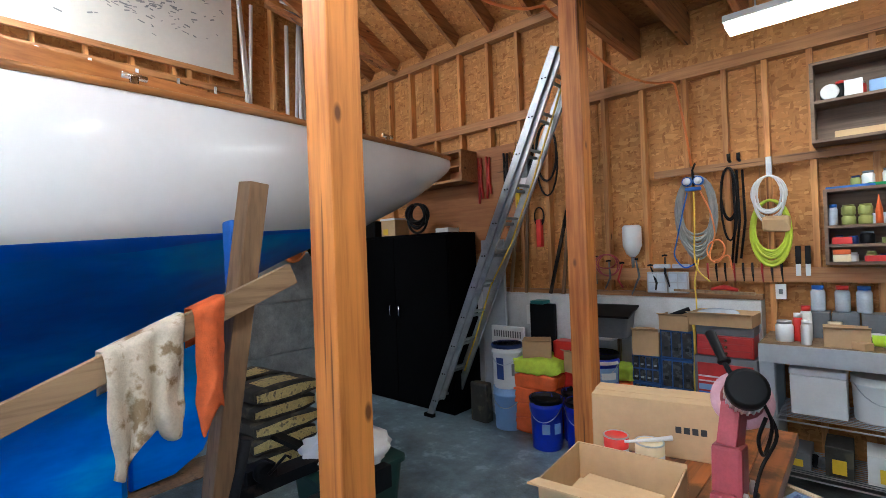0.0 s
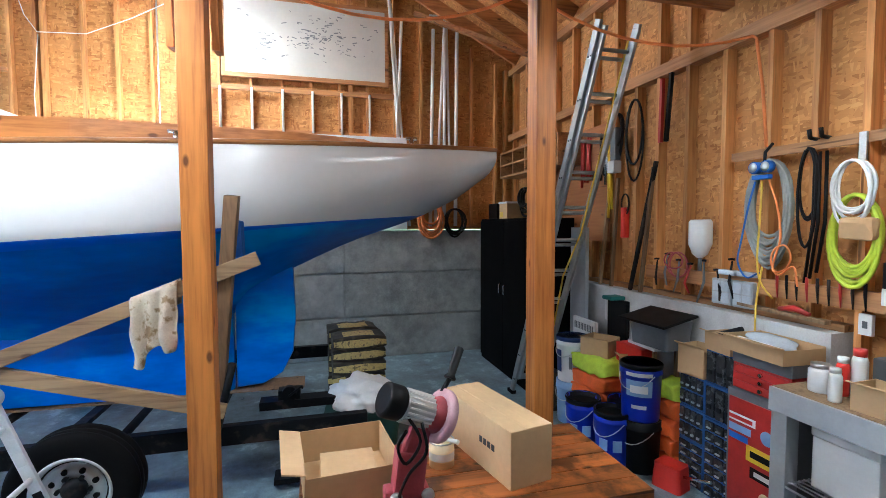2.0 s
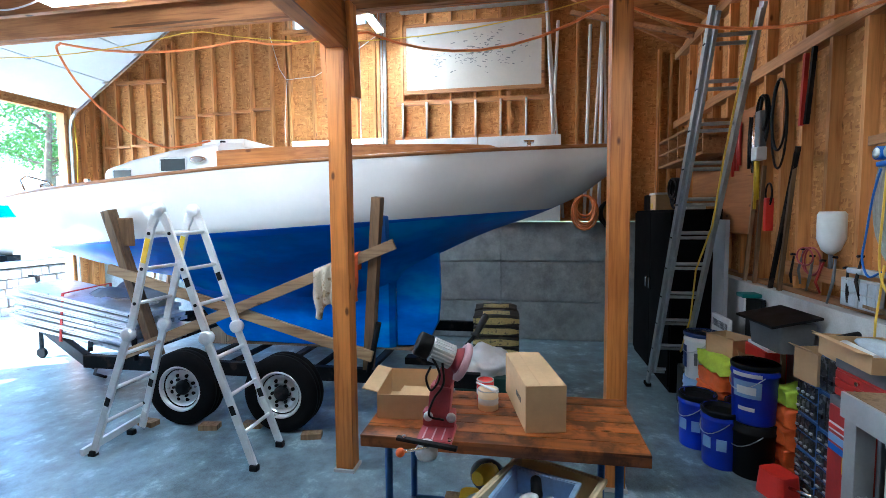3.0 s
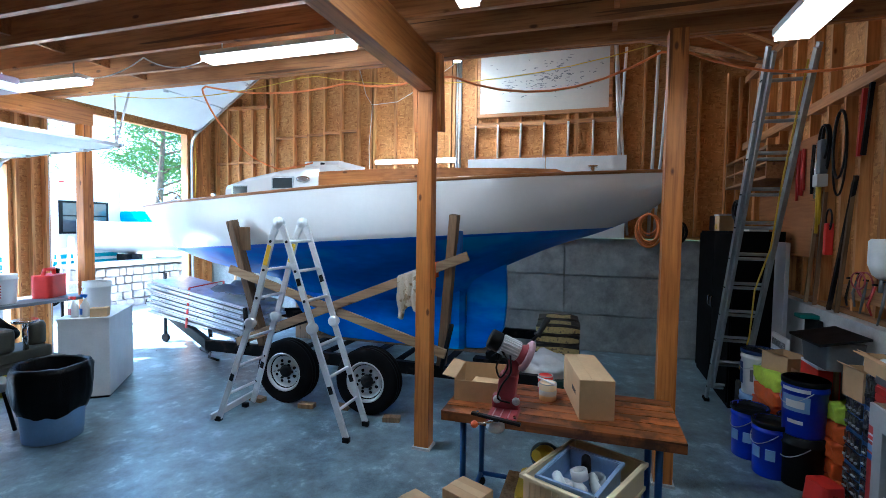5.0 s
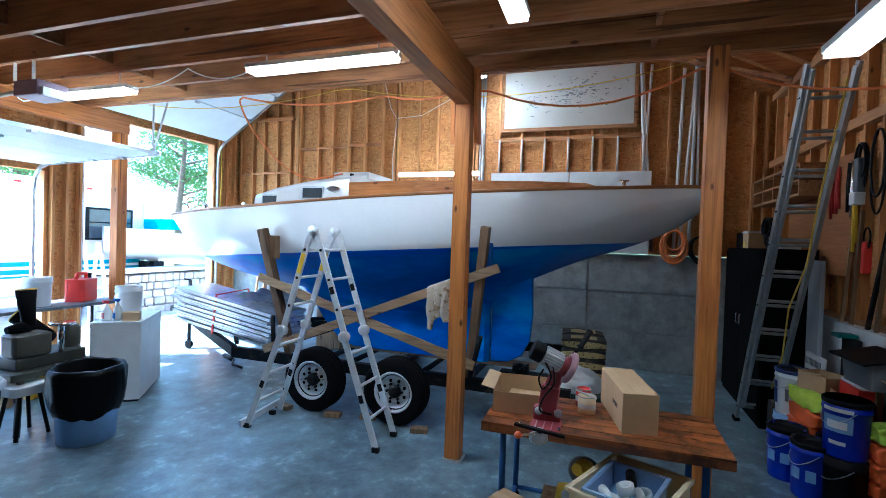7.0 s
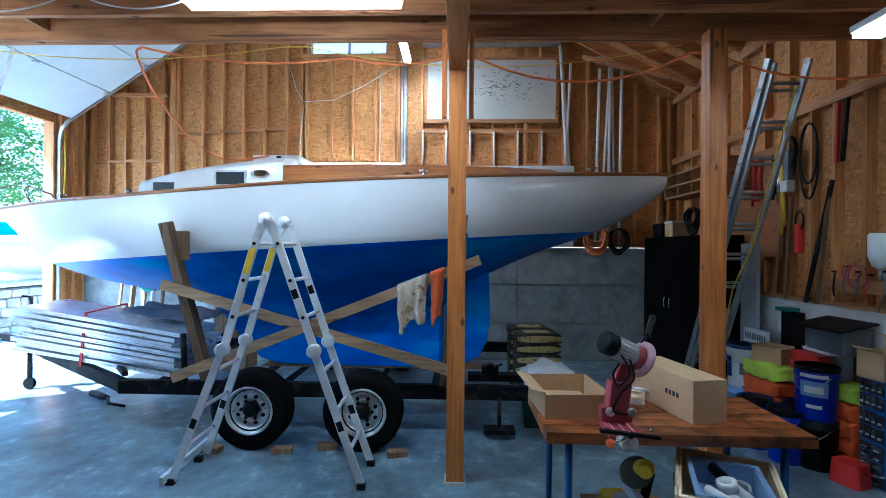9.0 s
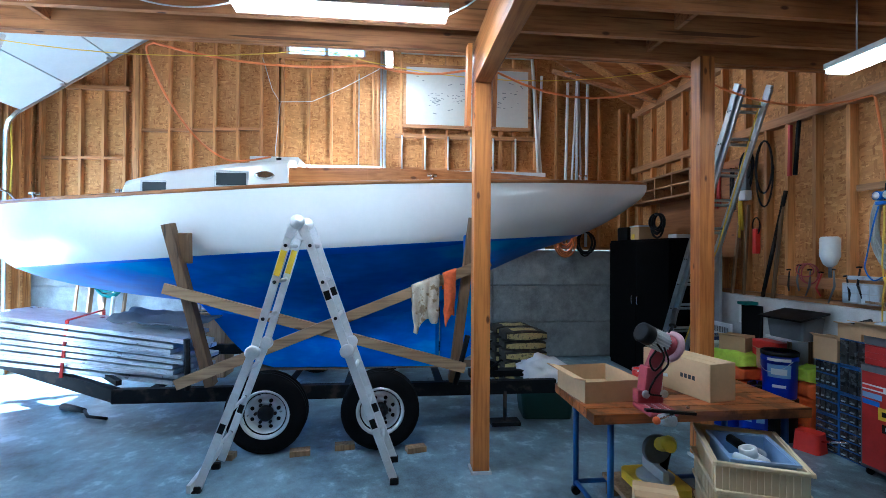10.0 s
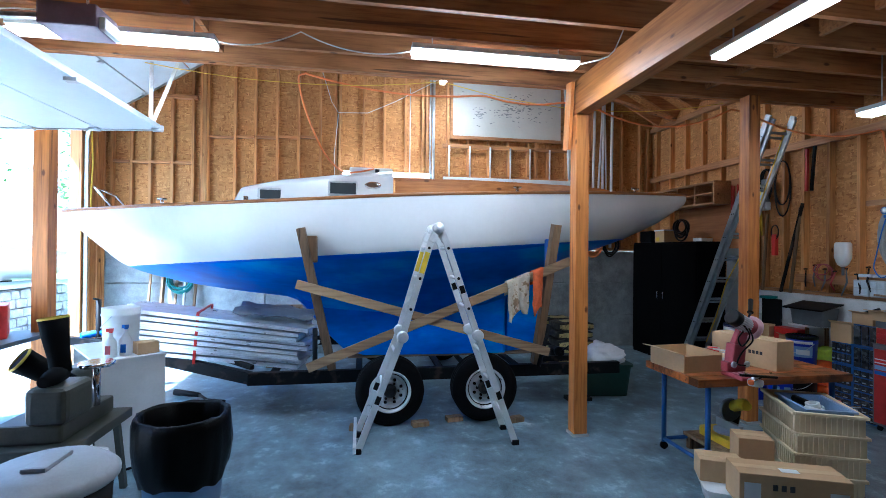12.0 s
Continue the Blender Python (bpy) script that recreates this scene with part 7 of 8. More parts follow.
tube(bm, [ax0 + dv * 0.72, ax0 + dv * 0.87], [0.05, 0.075], 18)
part("gear_case", bm, M_PINK, gr)
bm = bmesh.new()
tube(bm, [ax1 + Vector((-0.03, 0.0, 0.09)), ax1 + Vector((-0.06, 0.04, 0.13))], 0.01, 10)
part("handle_stem", bm, M_STEEL, gr)
bm = bmesh.new()
tube(bm, [ax1 + Vector((-0.06, 0.04, 0.13)), ax1 + Vector((-0.062, 0.043, 0.135)), ax1 + Vector((-0.07, 0.05, 0.145)), ax1 + Vector((-0.12, 0.1, 0.235)), ax1 + Vector((-0.123, 0.103, 0.24))], [0.024, 0.026, 0.017, 0.021, 0.015], 12)
part("handle", bm, M_BLACK, gr, "black lever handle")
for pts in ([(0.25, 2.24, TZ + 0.46), (0.27, 2.29, TZ + 0.36), (0.25, 2.24, TZ + 0.27), (0.24, 2.21, TZ + 0.33), (0.26, 2.24, TZ + 0.4)], [(0.25, 2.3, TZ + 0.42), (0.28, 2.31, TZ + 0.32), (0.24, 2.25, TZ + 0.22), (0.22, 2.22, TZ + 0.12), (0.22, 2.3, TZ + 0.1)]):
    bm = bmesh.new()
    tube(bm, smooth(pts), 0.0065, 6)
    part("cable", bm, M_BLACK, gr)
bm = bmesh.new()
lathe(bm, [(0.05, -0.02), (0.058, 0.0), (0.055, 0.025), (0.03, 0.035), (0.03, 0.06)], (0.385, 2.24, TZ), 20)
part("vise", bm, M_GALV, gr, "silver vise turntable")
bm = bmesh.new()
bar(bm, (0.40, 2.09, TZ + 0.075), (0.42, 2.40, TZ + 0.05), 0.034, 0.018)
soften(bm, 0.006)
fn = part("fence", bm, M_BLACK, gr, "black guide bar")
for y in (2.13, 2.36):
    bm = bmesh.new()
    lathe(bm, [(0.01, 0.0), (0.01, 0.012)], (0.405, y, TZ + 0.08), 8)
    part("screw", bm, M_CHROME, fn)
bm = bmesh.new()
tube(bm, [(0.42, 2.26, TZ + 0.05), (0.46, 2.14, TZ + 0.035)], 0.008, 7)
lv = part("vise_lever", bm, M_CHROME, gr)
bm = bmesh.new()
bmesh.ops.create_uvsphere(bm, u_segments=14, v_segments=10, radius=0.023)
bmesh.ops.translate(bm, vec=(0.465, 2.125, TZ + 0.033), verts=bm.verts[:])
part("knob", bm, M_ORANGE, lv, "orange ball knob", True)

# ---- beneath and beside the table ----
ms = thing("miter_saw", "yellow and grey miter saw standing on a low board", "miter saw", "", (-0.1, 2.55, 0))
block("board", M_GREYWOOD, (-0.42, 0.12, 2.2, 2.75, 0.12, 0.15), ms)
for x in (-0.4, 0.06):
    block("runner", M_GREYWOOD, (x, x + 0.05, 2.22, 2.73, 0.0, 0.119), ms)
bm = bmesh.new()
rounded(bm, 0.42, 0.34, 0.07, 0.05, 0.151)
for v in bm.verts:
    v.co += Vector((-0.16, 2.48, 0))
part("base", bm, M_YELLOW, ms)
bm = bmesh.new()
lathe(bm, [(0.13, 0.222), (0.13, 0.245), (0.001, 0.245)], (-0.16, 2.48, 0), 22)
box(bm, -0.3, -0.02, 2.46, 2.5, 0.245, 0.32)
part("turntable", bm, M_GREY, ms)
bm = bmesh.new()
lathe(bm, [(0.1, -0.02), (0.11, 0), (0.1, 0.02)], (-0.18, 2.5, 0.42), 22, 0, "x")
part("blade_guard", bm, M_GREYD, ms)
bm = bmesh.new()
tube(bm, [(-0.16, 2.52, 0.46), (-0.02, 2.5, 0.52), (0.06, 2.46, 0.53)], [0.05, 0.055, 0.04], 10)
part("motor", bm, M_YELLOW, ms)
bm = bmesh.new()
tube(bm, [(-0.18, 2.55, 0.25), (-0.2, 2.6, 0.4), (-0.16, 2.5, 0.5)], 0.03, 8)
part("arm", bm, M_BLACK, ms)

CR = pose(0.36, 2.78, 0, 0, 0, -24)
for i in range(4):
    e = thing("stacking_crate", "cream ribbed plastic crate in a stack", "crate", "stacked crates")
    h, w, d = 0.175, 0.62, 0.46
    bm = bmesh.new()
    for x0, x1, y0, y1, z0, z1 in ((-w / 2, w / 2, -d / 2, d / 2, 0.0, 0.01), (-w / 2, w / 2, -d / 2, -d / 2 + 0.012, 0.01, h), (-w / 2, w / 2, d / 2 - 0.012, d / 2, 0.01, h), (-w / 2, -w / 2 + 0.012, -d / 2 + 0.012, d / 2 - 0.012, 0.01, h), (w / 2 - 0.012, w / 2, -d / 2 + 0.012, d / 2 - 0.012, 0.01, h)):
        box(bm, x0, x1, y0, y1, z0, z1)
    part("tray", bm, M_CREAM, e)
    bm = bmesh.new()
    for x0, x1, y0, y1 in ((-w / 2 - 0.02, w / 2 + 0.02, -d / 2 - 0.02, -d / 2), (-w / 2 - 0.02, w / 2 + 0.02, d / 2, d / 2 + 0.02), (-w / 2 - 0.02, -w / 2, -d / 2, d / 2), (w / 2, w / 2 + 0.02, -d / 2, d / 2)):
        box(bm, x0, x1, y0, y1, h - 0.022, h + 0.003)
    soften(bm, 0.006)
    part("rim", bm, M_CREAM, e)
    for k in range(16):
        x = -w / 2 + 0.04 + k * (w - 0.08) / 15
        block("rib", M_CREAM, (x - 0.006, x + 0.006, -d / 2 - 0.008, -d / 2 - 0.0002, 0.015, h - 0.025), e)
        if k < 12:
            y = -d / 2 + 0.04 + k * (d - 0.08) / 11
            block("rib", M_CREAM, (w / 2 + 0.0002, w / 2 + 0.008, y - 0.006, y + 0.006, 0.015, h - 0.025), e)
    e.matrix_basis = CR @ pose(0, 0, i * 0.158, 0, 0, (i * 7 % 5) - 2)
bb = thing("clear_bin", "clear blue plastic bin of tapes and bottles on the crates", "bin", "")
for nm, dims in (("base", (-0.2, 0.2, -0.15, 0.15, 0, 0.006)), ("side", (-0.21, 0.21, -0.16, -0.154, 0.0, 0.13)), ("side", (-0.21, 0.21, 0.154, 0.16, 0.0, 0.13)), ("side", (-0.216, -0.21, -0.16, 0.16, 0.0, 0.13)), ("side", (0.21, 0.216, -0.16, 0.16, 0.0, 0.13))):
    block(nm, M_LIGHTBLUE, dims, bb)
bm = bmesh.new()
for d in ((-0.235, 0.235, -0.18, -0.16), (-0.235, 0.235, 0.16, 0.18), (-0.235, -0.216, -0.16, 0.16), (0.216, 0.235, -0.16, 0.16)):
    box(bm, *d, 0.12, 0.135)
part("rim", bm, M_LIGHTBLUE, bb)
BINM = CR @ pose(0.06, 0.0, 0.535, 0, 0, 4)
bb.matrix_basis = BINM
rnd = random.Random(77)
for i in range(7):
    bm = bmesh.new()
    if i % 2:
        lathe(bm, [(0.03, -0.025), (0.05, -0.025), (0.05, 0.025), (0.03, 0.025), (0.03, -0.025)], (0, 0, 0.04), 18, 0, "z", False)
    else:
        tube(bm, [(-0.07, 0, 0.03), (0.05, 0, 0.04), (0.08, 0, 0.045)], [0.028, 0.03, 0.012], 12)
    c = tagged(part("tape_roll" if i % 2 else "bottle", bm, rnd.choice([M_WPLAST, M_WPLAST, M_BLACK, M_CLEAR])), "roll of tape lying in a clear bin" if i % 2 else "white bottle lying in a clear bin", "tape" if i % 2 else "bottle", "bin contents")
    c.matrix_basis = BINM @ pose(-0.14 + 0.047 * i, rnd.uniform(-0.08, 0.08), 0.012 + 0.05 * (i % 3 == 0), rnd.uniform(-15, 15), rnd.uniform(-15, 15), rnd.uniform(0, 180))
dolly = thing("low_bin", "low white plastic bin on the floor holding cartons", "bin")
bm = bmesh.new()
rounded(bm, 0.78, 0.42, 0.16, 0.05, 0.0, 0.92)
part("body", bm, M_WPLAST, dolly)
bm = bmesh.new()
rounded(bm, 0.82, 0.46, 0.02, 0.06, 0.15)
part("rim", bm, M_WPLAST, dolly)
dolly.matrix_basis = pose(0.68, 2.02, 0, 0, 0, 62)
bgc = carton("shipping_carton", 0.92, 1.98, 0.172, 0.66, 0.25, 0.23, 68, "brown shipping carton with white labels in a low bin", M_CARD)
for d in ((-0.3, -0.2, -0.1262, -0.1252, 0.03, 0.17), (0.2, 0.31, -0.1262, -0.1252, 0.02, 0.15), (-0.05, 0.06, -0.06, 0.0, 0.2313, 0.2325)):
    part("label", (lambda b: (box(b, *d), b)[1])(bmesh.new()), M_WPLAST, bgc, "white shipping label").matrix_parent_inverse = Matrix.Identity(4)
for i in range(3):
    part("print", (lambda b: (box(b, -0.13 + i * 0.05, -0.1 + i * 0.05, -0.126, -0.1252, 0.13, 0.17), b)[1])(bmesh.new()), M_INK, bgc, "black printed marks").matrix_parent_inverse = Matrix.Identity(4)
carton("carton", 0.5, 2.1, 0.172, 0.24, 0.2, 0.3, 66, "plain brown carton in a low bin", M_CARD, False, "cartons")
carton("carton", 0.52, 1.8, 0.172, 0.3, 0.2, 0.16, 64, "plain brown carton in a low bin", M_CARDL, False, "cartons")

# ---- by the garage doors ----
wc_ = thing("white_cabinet", "white shelf cabinet with open shelves", "cabinet")
w, d, h = 0.5, 0.95, 0.95
for nm, dims in (("end_panel", (-0.0, w, -0.018, 0.0, 0.03, h - 0.02)), ("end_panel", (0.0, w, -d, -d + 0.018, 0.03, h - 0.02)), ("top", (-0.01, w + 0.01, -d - 0.01, 0.01, h - 0.02, h)), ("back", (-0.0, 0.012, -d + 0.018, -0.018, 0.03, h - 0.02)),
                 ("shelf", (0.012, w - 0.01, -d + 0.018, -0.018, 0.34, 0.358)), ("shelf", (0.012, w - 0.01, -d + 0.018, -0.018, 0.62, 0.638)), ("base", (0.012, w - 0.01, -d + 0.018, -0.018, 0.03, 0.06)), ("plinth", (0.02, w - 0.02, -d + 0.02, -0.02, 0.0, 0.03))):
    block(nm, M_WHITE if nm != "plinth" else M_BLACK, dims, wc_, "", 0.002)
WCM = pose(-0.8, -2.57, 0, 0, 0, -53)
wc_.matrix_basis = WCM
rnd = random.Random(21)
for i in range(8):
    bm = bmesh.new()
    box(bm, -0.06, 0.06, -0.05, 0.05, 0, rnd.uniform(0.08, 0.18))
    soften(bm, 0.012)
    c = tagged(part("shelf_item", bm, rnd.choice([M_BLACK, M_GREYD, M_CARD, M_STEEL, M_WPLAST])), "dark tool or packet on the cabinet shelf", "packet", "cabinet contents")
    c.matrix_basis = WCM @ pose(0.33, -0.2 - (i % 4) * 0.2, 0.359 if i < 4 else 0.061, 0, 0, rnd.uniform(-20, 20))
bx_, by_, _ = WCM @ Vector((0.24, -0.42, 0))
pail("bucket", bx_, by_, 0.951, 0.15, 0.38, M_WPLAST, "white five gallon bucket on the white cabinet", None, True, "buckets", "bucket", True)
for u, cap, tall in ((0.38, M_REDP, 0.2), (0.27, M_BLUETOOL, 0.22)):
    x, y, _ = WCM @ Vector((u, -0.12, 0))
    e = thing("spray_bottle", "trigger spray bottle on the white cabinet", "spray bottle", "spray bottles", (x, y, 0.951))
    bm = bmesh.new()
    lathe(bm, [(0.045, 0), (0.05, 0.02), (0.048, tall * 0.6), (0.018, tall * 0.85), (0.016, tall)], (x, y, 0.951), 14)
    part("bottle", bm, M_WPLAST, e)
    bm = bmesh.new()
    bar(bm, (x - 0.02, y, 0.951 + tall + 0.02), (x + 0.05, y, 0.951 + tall + 0.03), 0.025, 0.03)
    tube(bm, [(x, y, 0.951 + tall - 0.01), (x, y, 0.951 + tall + 0.02)], 0.014, 8)
    part("trigger", bm, cap, e)
    block("label", M_PINK if cap == M_REDP else M_BLUETOOL, (x + 0.03, x + 0.0505, y - 0.02, y + 0.02, 0.98, 1.05), e, "printed label")
bx_, by_, _ = WCM @ Vector((0.12, -0.11, 0))
carton("small_carton", bx_, by_, 0.951, 0.17, 0.13, 0.1, -50, "small carton on the white cabinet", M_CARDL)

tcan = thing("trash_can", "round bin lined with a black bag, blue below", "trash can", "bins", (0.12, -2.1, 0))
bm = bmesh.new()
lathe(bm, [(0.22, 0.0), (0.235, 0.01), (0.255, 0.3), (0.26, 0.4)], (0.12, -2.1, 0), 30)
part("bin", bm, M_PALEBLUE, tcan, "pale blue bin body")
bm = bmesh.new()
lathe(bm, [(0.268, 0.27), (0.30, 0.36), (0.315, 0.5), (0.315, 0.66), (0.30, 0.715), (0.28, 0.72), (0.26, 0.70), (0.25, 0.5), (0.23, 0.3), (0.001, 0.28)], (0.12, -2.1, 0), 64, 0, "z", False)
for v in bm.verts:
    k = 0.018 * noise.noise(v.co * 7) + 0.016 * noise.noise(v.co * 24)
    v.co += Vector((v.co.x - 0.12, v.co.y + 2.1, 0)).normalized() * k + Vector((0, 0, (0.05 if v.co.z < 0.3 else 0.012) * noise.noise(v.co * 9)))
M_BAGB = mat("black_bag_film", (0.002, 0.002, 0.0022), 0.32, 0, 0.3, 12, 0.5)
M_BAGB.node_tree.nodes["Principled BSDF"].inputs["Specular IOR Level"].default_value = 0.12
part("liner", bm, M_BAGB, tcan, "shiny black plastic liner", True)
lcan = thing("lidded_bin", "dark bin with a grey moulded lid", "trash can", "bins", (0.93, -2.48, 0))
bm = bmesh.new()
lathe(bm, [(0.22, 0), (0.25, 0.02), (0.29, 0.66)], (0.93, -2.48, 0), 28)
part("body", bm, M_BLACK, lcan)
bm = bmesh.new()
lathe(bm, [(0.31, 0.63), (0.32, 0.64), (0.32, 0.67), (0.29, 0.70), (0.27, 0.70), (0.25, 0.73), (0.001, 0.745)], (0.93, -2.48, 0), 32)
lid = part("lid", bm, M_GREY, lcan, "pale grey lid")
block("grip", M_GREY, (0.81, 1.05, -2.54, -2.42, 0.735, 0.765), lid, "", 0.015)

bs = thing("metal_bandsaw", "olive horizontal bandsaw on a steel stand", "bandsaw", "", (-0.3, -3.2, 0))
for x, y in ((-0.6, -3.6), (0.12, -3.6), (-0.6, -3.05), (0.12, -3.05)):
    bm = bmesh.new()
    bar(bm, (x, y, 0.0), (x * 0.8, y, 0.55), 0.04, 0.04)
    part("leg", bm, M_OLIVE, bs)
block("tray", M_OLIVE, (-0.62, 0.2, -3.66, -3.0, 0.55, 0.62), bs, "", 0.01)
block("bed", M_OLIVE, (-0.55, 0.1, -3.5, -3.1, 0.621, 0.74), bs, "", 0.02)
bm = bmesh.new()
box(bm, -0.2, 0.14, -3.3, -3.06, 0.741, 0.98)
soften(bm, 0.05, 3)
part("gearbox", bm, M_OLIVE, bs)
bm = bmesh.new()
lathe(bm, [(0.09, 0), (0.1, 0.02), (0.1, 0.2), (0.08, 0.24)], (-0.5, -3.3, 0.741), 18)
part("motor", bm, M_OLIVE, bs)
bm = bmesh.new()
tube(bm, [(-0.3, -3.1, 0.74), (-0.3, -3.1, 1.02)], 0.025, 10)
lathe(bm, [(0.11, 1.02), (0.115, 1.035), (0.11, 1.05)], (-0.3, -3.1, 0), 20)
part("crank", bm, M_CHROME, bs, "bright steel column with handwheel")
bs.matrix_basis = Matrix.Translation((0.25, 0.36, 0)) @ bs.matrix_basis
for k, (x, y, rot, lean) in enumerate(((0.2, -2.82, 0, 8), (-0.05, -2.84, 40, 52))):
    e = thing("rubber_boot", "black rubber boot with a yellow rim on the saw", "boot", "boots")
    bm = bmesh.new()
    tube(bm, [(0.0, 0, 0.06), (0.0, 0, 0.16), (0.005, 0, 0.3), (0.0, 0, 0.42)], [0.06, 0.062, 0.075, 0.085], 16)
    tube(bm, [(0.0, 0, 0.06), (0.09, 0, 0.05), (0.19, 0, 0.04)], [0.058, 0.055, 0.035], 12)
    part("shaft", bm, M_RUBBER, e)
    bm = bmesh.new()
    lathe(bm, [(0.086, 0.415), (0.089, 0.425), (0.08, 0.43)], (0, 0, 0), 16, 0, "z", False)
    part("rim", bm, M_CORDY, e, "yellow rim")
    e.matrix_basis = pose(x, y, 0.86 if k else 0.98, lean, 0, rot)
tb = thing("folding_table", "dark folding table against the garage wall", "table", "", (-0.9, -4.4, 0))
block("top", M_GREYD, (-1.6, 0.2, -4.5, -3.85, 1.0, 1.04), tb, "", 0.006)
for x, y in ((-1.5, -4.4), (0.1, -4.4), (-1.48, -3.94), (0.1, -3.94)):
    bm = bmesh.new()
    tube(bm, [(x, y, 0), (x, y, 1.0)], 0.02, 8)
    part("leg", bm, M_BLACK, tb)
gc = thing("gas_can", "red plastic fuel can on the dark table", "gas can")
bm = bmesh.new()
rounded(bm, 0.4, 0.24, 0.3, 0.05, 0.0)
soften(bm, 0.02)
part("body", bm, M_REDP, gc)
bm = bmesh.new()
tube(bm, [(-0.12, 0, 0.29), (-0.1, 0, 0.37), (0.1, 0, 0.37), (0.14, 0, 0.29)], 0.025, 8)
part("handle", bm, M_REDP, gc)
bm = bmesh.new()
tube(bm, [(-0.17, 0, 0.29), (-0.2, 0, 0.36)], 0.03, 8)
part("cap", bm, M_BLACK, gc)
gc.matrix_basis = pose(-1.2, -4.18, 1.041, 0, 0, 30)
rs = pail("bucket", -0.62, -4.1, 1.041, 0.15, 0.36, M_WPLAST, "white bucket with red striped label on the table", None, True, "buckets")
for i in range(5):
    bm = bmesh.new()
    bar(bm, (-0.62 + 0.152 * math.cos(0.5), -4.1 + 0.152 * math.sin(0.5), 1.1 + i * 0.035), (-0.62 + 0.152 * math.cos(1.0), -4.1 + 0.152 * math.sin(1.0), 1.13 + i * 0.035), 0.004, 0.016)
    part("stripe", bm, M_REDP, rs, "red stripe")
stool = thing("padded_stool", "low stool with a white padded seat", "stool", "", (0.35, -2.75, 0))
bm = bmesh.new()
rounded(bm, 0.36, 0.36, 0.09, 0.08, 0.42)
soften(bm, 0.02)
for v in bm.verts:
    v.co += Vector((0.3, -2.72, 0))
part("seat", bm, M_WPLAST, stool)
for a in range(4):
    bm = bmesh.new()
    tube(bm, [(0.3 + 0.12 * math.cos(a * 1.57 + 0.8), -2.72 + 0.12 * math.sin(a * 1.57 + 0.8), 0.42), (0.3 + 0.2 * math.cos(a * 1.57 + 0.8), -2.72 + 0.2 * math.sin(a * 1.57 + 0.8), 0.0)], 0.018, 8)
    part("leg", bm, M_BLACK, stool)
rnd = random.Random(55)
for i in range(10):
    x, y = rnd.uniform(-0.8, -0.1), rnd.uniform(-3.9, -3.7)
    one("floor_clutter", rnd.choice([M_REDP, M_YELLOW, M_BLACK, M_GREYD, M_CARD, M_WPLAST]), (x, x + rnd.uniform(0.08, 0.2), y, y + 0.15, 0.0, rnd.uniform(0.1, 0.4)), "packet or jug stored on the floor", "jug", "floor clutter", 0.02)

# ---- outside ----
tagged(block("ground", M_GRASS, (-400, 400, -400, 400, -0.3, -0.125)), "pale ground running to the horizon", "ground", **setting)
tagged(block("pavement", M_PAVE, (-9, 8, -16, S - 0.121, -0.12, -0.02)), "sunlit concrete driveway", "driveway", **setting)
rv = thing("camper_trailer", "white camper with teal stripes and a dark window", "camper", "", (-4.6, -11.5, 0))
bm = bmesh.new()
box(bm, -6.4, 3.2, -11.6, -9.4, 0.45, 3.15)
soften(bm, 0.16, 3)
part("body", bm, M_GEL, rv)
for z0, z1 in ((1.15, 1.25), (0.98, 1.08), (0.9, 0.94)):
    block("stripe", M_RVTEAL, (-6.2, 3.0, -9.399, -9.392, z0, z1), rv)
wn_ = block("window", M_BLACK, (-5.95, -4.75, -9.399, -9.36, 1.75, 2.55), rv, "black framed window", 0.012)
for x0, x1, z0, z1 in ((-5.88, -4.82, 2.2, 2.5), (-5.88, -4.82, 1.8, 2.17)):
    block("pane", M_TINT, (x0, x1, -9.359, -9.352, z0, z1), wn_)
for x in (-4.6, 1.0, 2.0):
    bm = bmesh.new()
    lathe(bm, [(0.2, -0.1), (0.32, -0.09), (0.34, 0.0), (0.32, 0.09), (0.2, 0.1)], (x, -9.6, 0.32), 22, 0, "y")
    part("wheel", bm, M_RUBBER, rv)
for x in (-4.9, -3.4, -1.0):
    block("marker_lamp", M_REDP, (x, x + 0.12, -9.42, -9.39, 2.98, 3.02), rv)
sl = thing("step_ladder", "aluminium step ladder standing on the driveway", "ladder", "ladders", (-3.3, -7.0, 0))
for x in (-3.5, -3.1):
    for y0, y1 in ((-6.7, -7.05), (-7.4, -7.08)):
        bm = bmesh.new()
        bar(bm, (x, y0, -0.02), (x + (0.06 if x < -3.3 else -0.06), y1, 1.75), 0.025, 0.06, 0, (1, 0, 0))
        part("rail", bm, M_ALU, sl)
for i in range(5):
    t = (i + 0.7) / 5.4
    block("tread", M_ALU, (-3.47, -3.13, -6.7 - 0.33 * t - 0.04, -6.7 - 0.33 * t + 0.04, 1.75 * t - 0.03, 1.75 * t), sl)
stones = thing("stone_wall", "low dry stone retaining wall by the driveway", "stone wall", "", (-6.5, -8.2, 0))
rnd = random.Random(3)
block("core", M_STONE, (-9.5, -4.3, -8.6, -8.15, -0.3, 0.95), stones)
for r in range(5):
    x = -9.4
    while x < -4.35:
        wd = rnd.uniform(0.16, 0.36)
        bm = bmesh.new()
        bmesh.ops.create_cube(bm, size=1)
        for v in bm.verts:
            v.co = Vector((v.co.x * wd * 0.92, v.co.y * 0.2, v.co.z * 0.185))
        soften(bm, 0.035, 2)
        rough_up(bm, 0.025, 6, x + r)
        s = part("stone", bm, M_STONE, stones)
        s.matrix_basis = Matrix.Translation((x + wd / 2, -8.12, 0.07 + r * 0.195))
        s.matrix_parent_inverse = stones.matrix_basis.inverted()
        x += wd
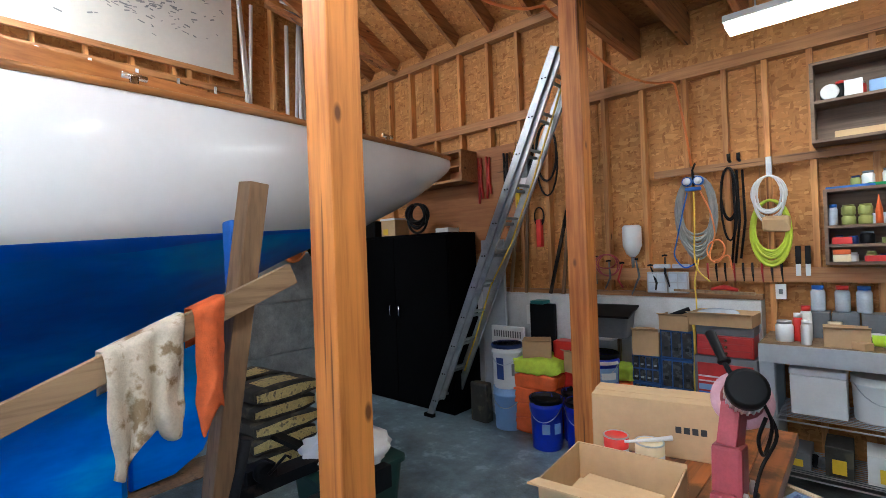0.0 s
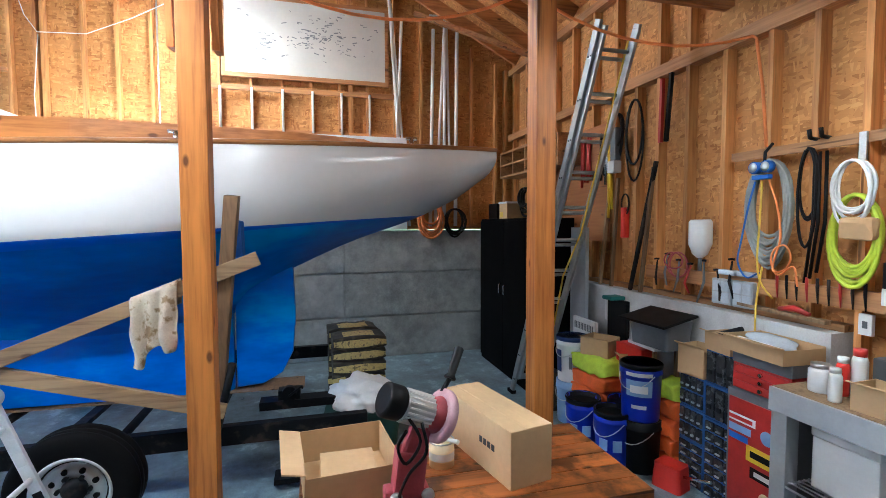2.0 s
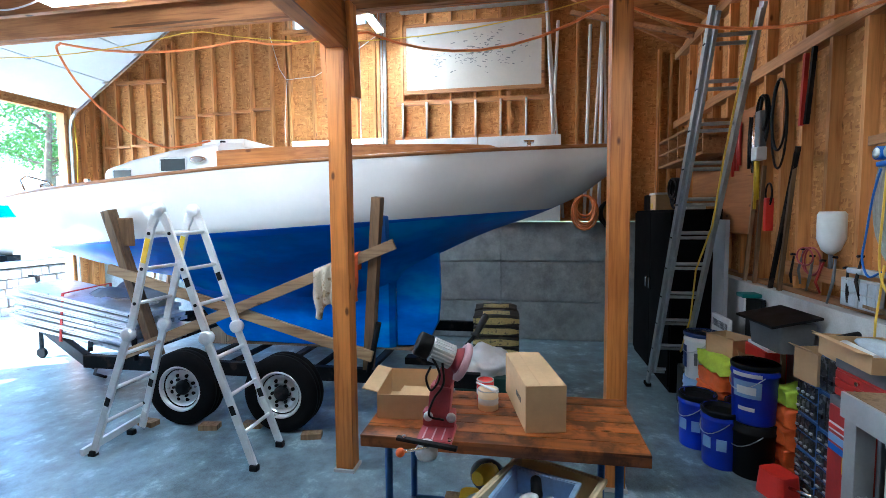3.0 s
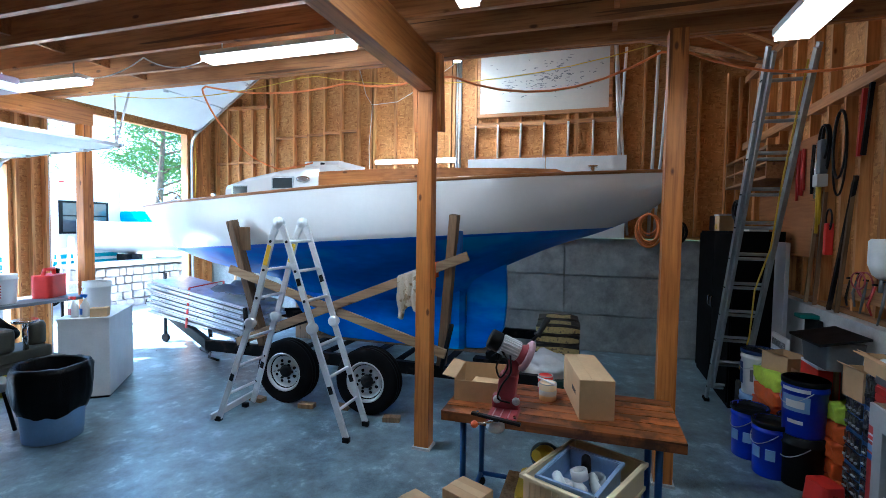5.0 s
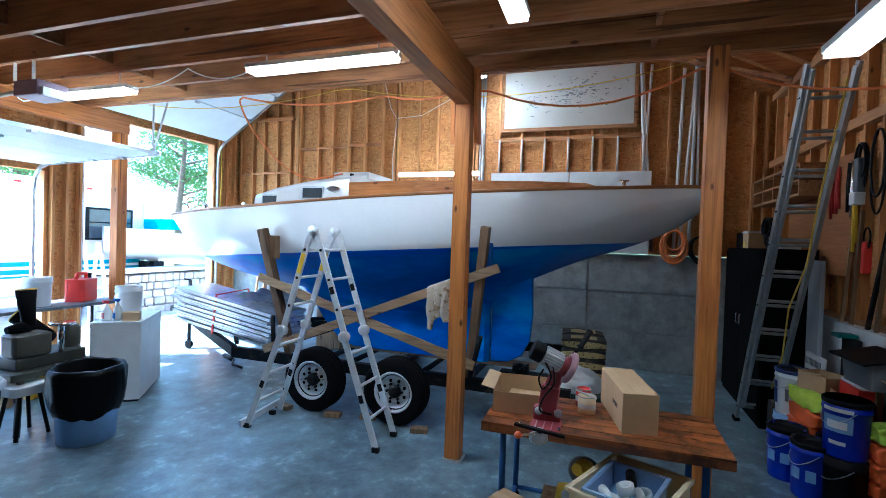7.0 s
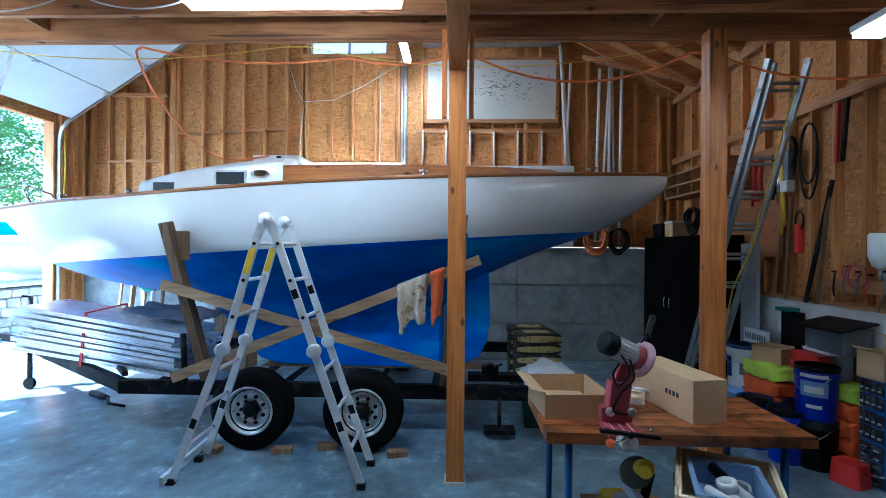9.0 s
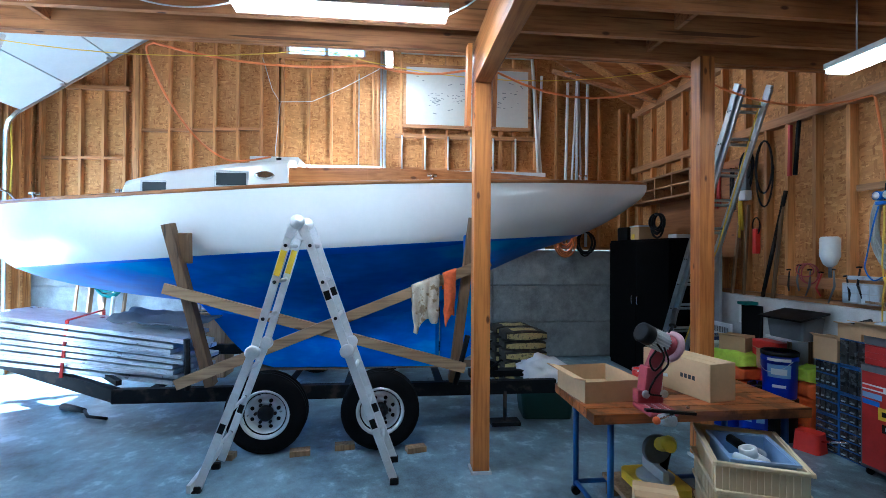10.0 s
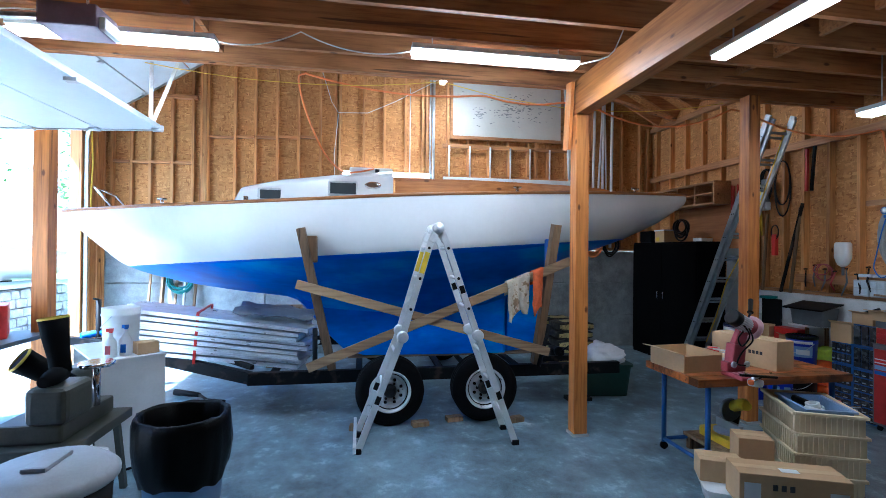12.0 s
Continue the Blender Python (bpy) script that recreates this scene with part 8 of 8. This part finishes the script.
block("cap", M_PAVE, (-9.5, -4.2, -8.7, -8.0, 0.99, 1.08), stones, "pale cap stones", 0.02)
bo = thing("runabout_boat", "white motorboat hull with blue trim parked outside", "boat", "", (-7.0, -10.5, 0))
bm = bmesh.new()
rows = []
for i in range(13):
    t = i / 12
    wd = 0.85 * (1 - t ** 2.4) + 0.03
    x = -9.5 + 4.6 * t
    rows.append([bm.verts.new((x, -9.0 + k * wd, z)) for k, z in ((-1, 1.75 + 0.35 * t), (-0.8, 1.25 + 0.3 * t), (0, 0.95 + 0.5 * t * t), (0.8, 1.25 + 0.3 * t), (1, 1.75 + 0.35 * t))])
for a, b in zip(rows, rows[1:]):
    for j in range(4):
        bm.faces.new((a[j], a[j + 1], b[j + 1], b[j])).smooth = True
    bm.faces.new((a[0], b[0], b[4], a[4]))
part("hull", bm, M_GEL, bo)
bm = bmesh.new()
bar(bm, (-7.6, -9.0, 2.25), (-6.3, -9.0, 2.2), 1.1, 0.3)
soften(bm, 0.1)
part("windscreen", bm, M_RVTEAL, bo, "blue windscreen cover")
for x in (-8.6, -6.4):
    block("bunk", M_STEEL, (x, x + 0.3, -9.3, -8.75, -0.12, 1.2), bo)


def tree(x, y, h, spread, seed):
    e = thing("tree", "leafy green tree beyond the driveway", "tree", "trees", (x, y, -0.13))
    rnd = random.Random(seed)
    bm = bmesh.new()
    tube(bm, [(x, y, -0.2), (x + 0.1, y, h * 0.3), (x - 0.1, y + 0.1, h * 0.6), (x, y, h * 0.9)], [0.2, 0.15, 0.09, 0.03], 10)
    tips = []
    for i in range(16):
        a, z = rnd.uniform(0, 6.28), h * rnd.uniform(0.3, 0.85)
        L = spread * rnd.uniform(0.5, 1.0) * (1.15 - z / h * 0.7)
        p = Vector((x, y, z))
        q = p + Vector((math.cos(a) * L, math.sin(a) * L, L * 0.45))
        tube(bm, [p, p.lerp(q, 0.5) + Vector((0, 0, -0.08)), q], [0.06, 0.035, 0.012], 6)
        tips += [p.lerp(q, t) for t in (0.55, 0.75, 0.9, 1.0)]
    part("trunk", bm, M_BARK, e)
    verts, faces = [], []
    for c in tips:
        for _ in range(150):
            o = c + Vector((rnd.gauss(0, 0.42), rnd.gauss(0, 0.42), rnd.gauss(0, 0.3)))
            u = Vector((rnd.uniform(-1, 1), rnd.uniform(-1, 1), rnd.uniform(-0.6, 0.6))).normalized()
            t = u.orthogonal().normalized()
            s = rnd.uniform(0.05, 0.1)
            n = len(verts)
            verts += [o - u * s, o + t * s * 0.5, o + u * s, o - t * s * 0.5]
            faces.append((n, n + 1, n + 2, n + 3))
    me = bpy.data.meshes.new("crown")
    me.from_pydata([tuple(v) for v in verts], [], faces)
    me.materials.append(M_LEAF)
    cr = new("crown", me)
    cr.parent = e
    cr.matrix_parent_inverse = e.matrix_basis.inverted()


for x, y, h, s, k in ((-7.5, -17, 8.5, 2.6, 1), (-12.5, -15, 9.5, 3.0, 2), (-2.0, -21, 9, 3, 3), (-10.5, -6.5, 7.5, 2.2, 4), (3.5, -19, 9, 2.8, 5), (-17, -20, 10, 3.5, 6), (-10.0, 0.5, 8, 2.4, 7)):
    tree(x, y, h, s, k)
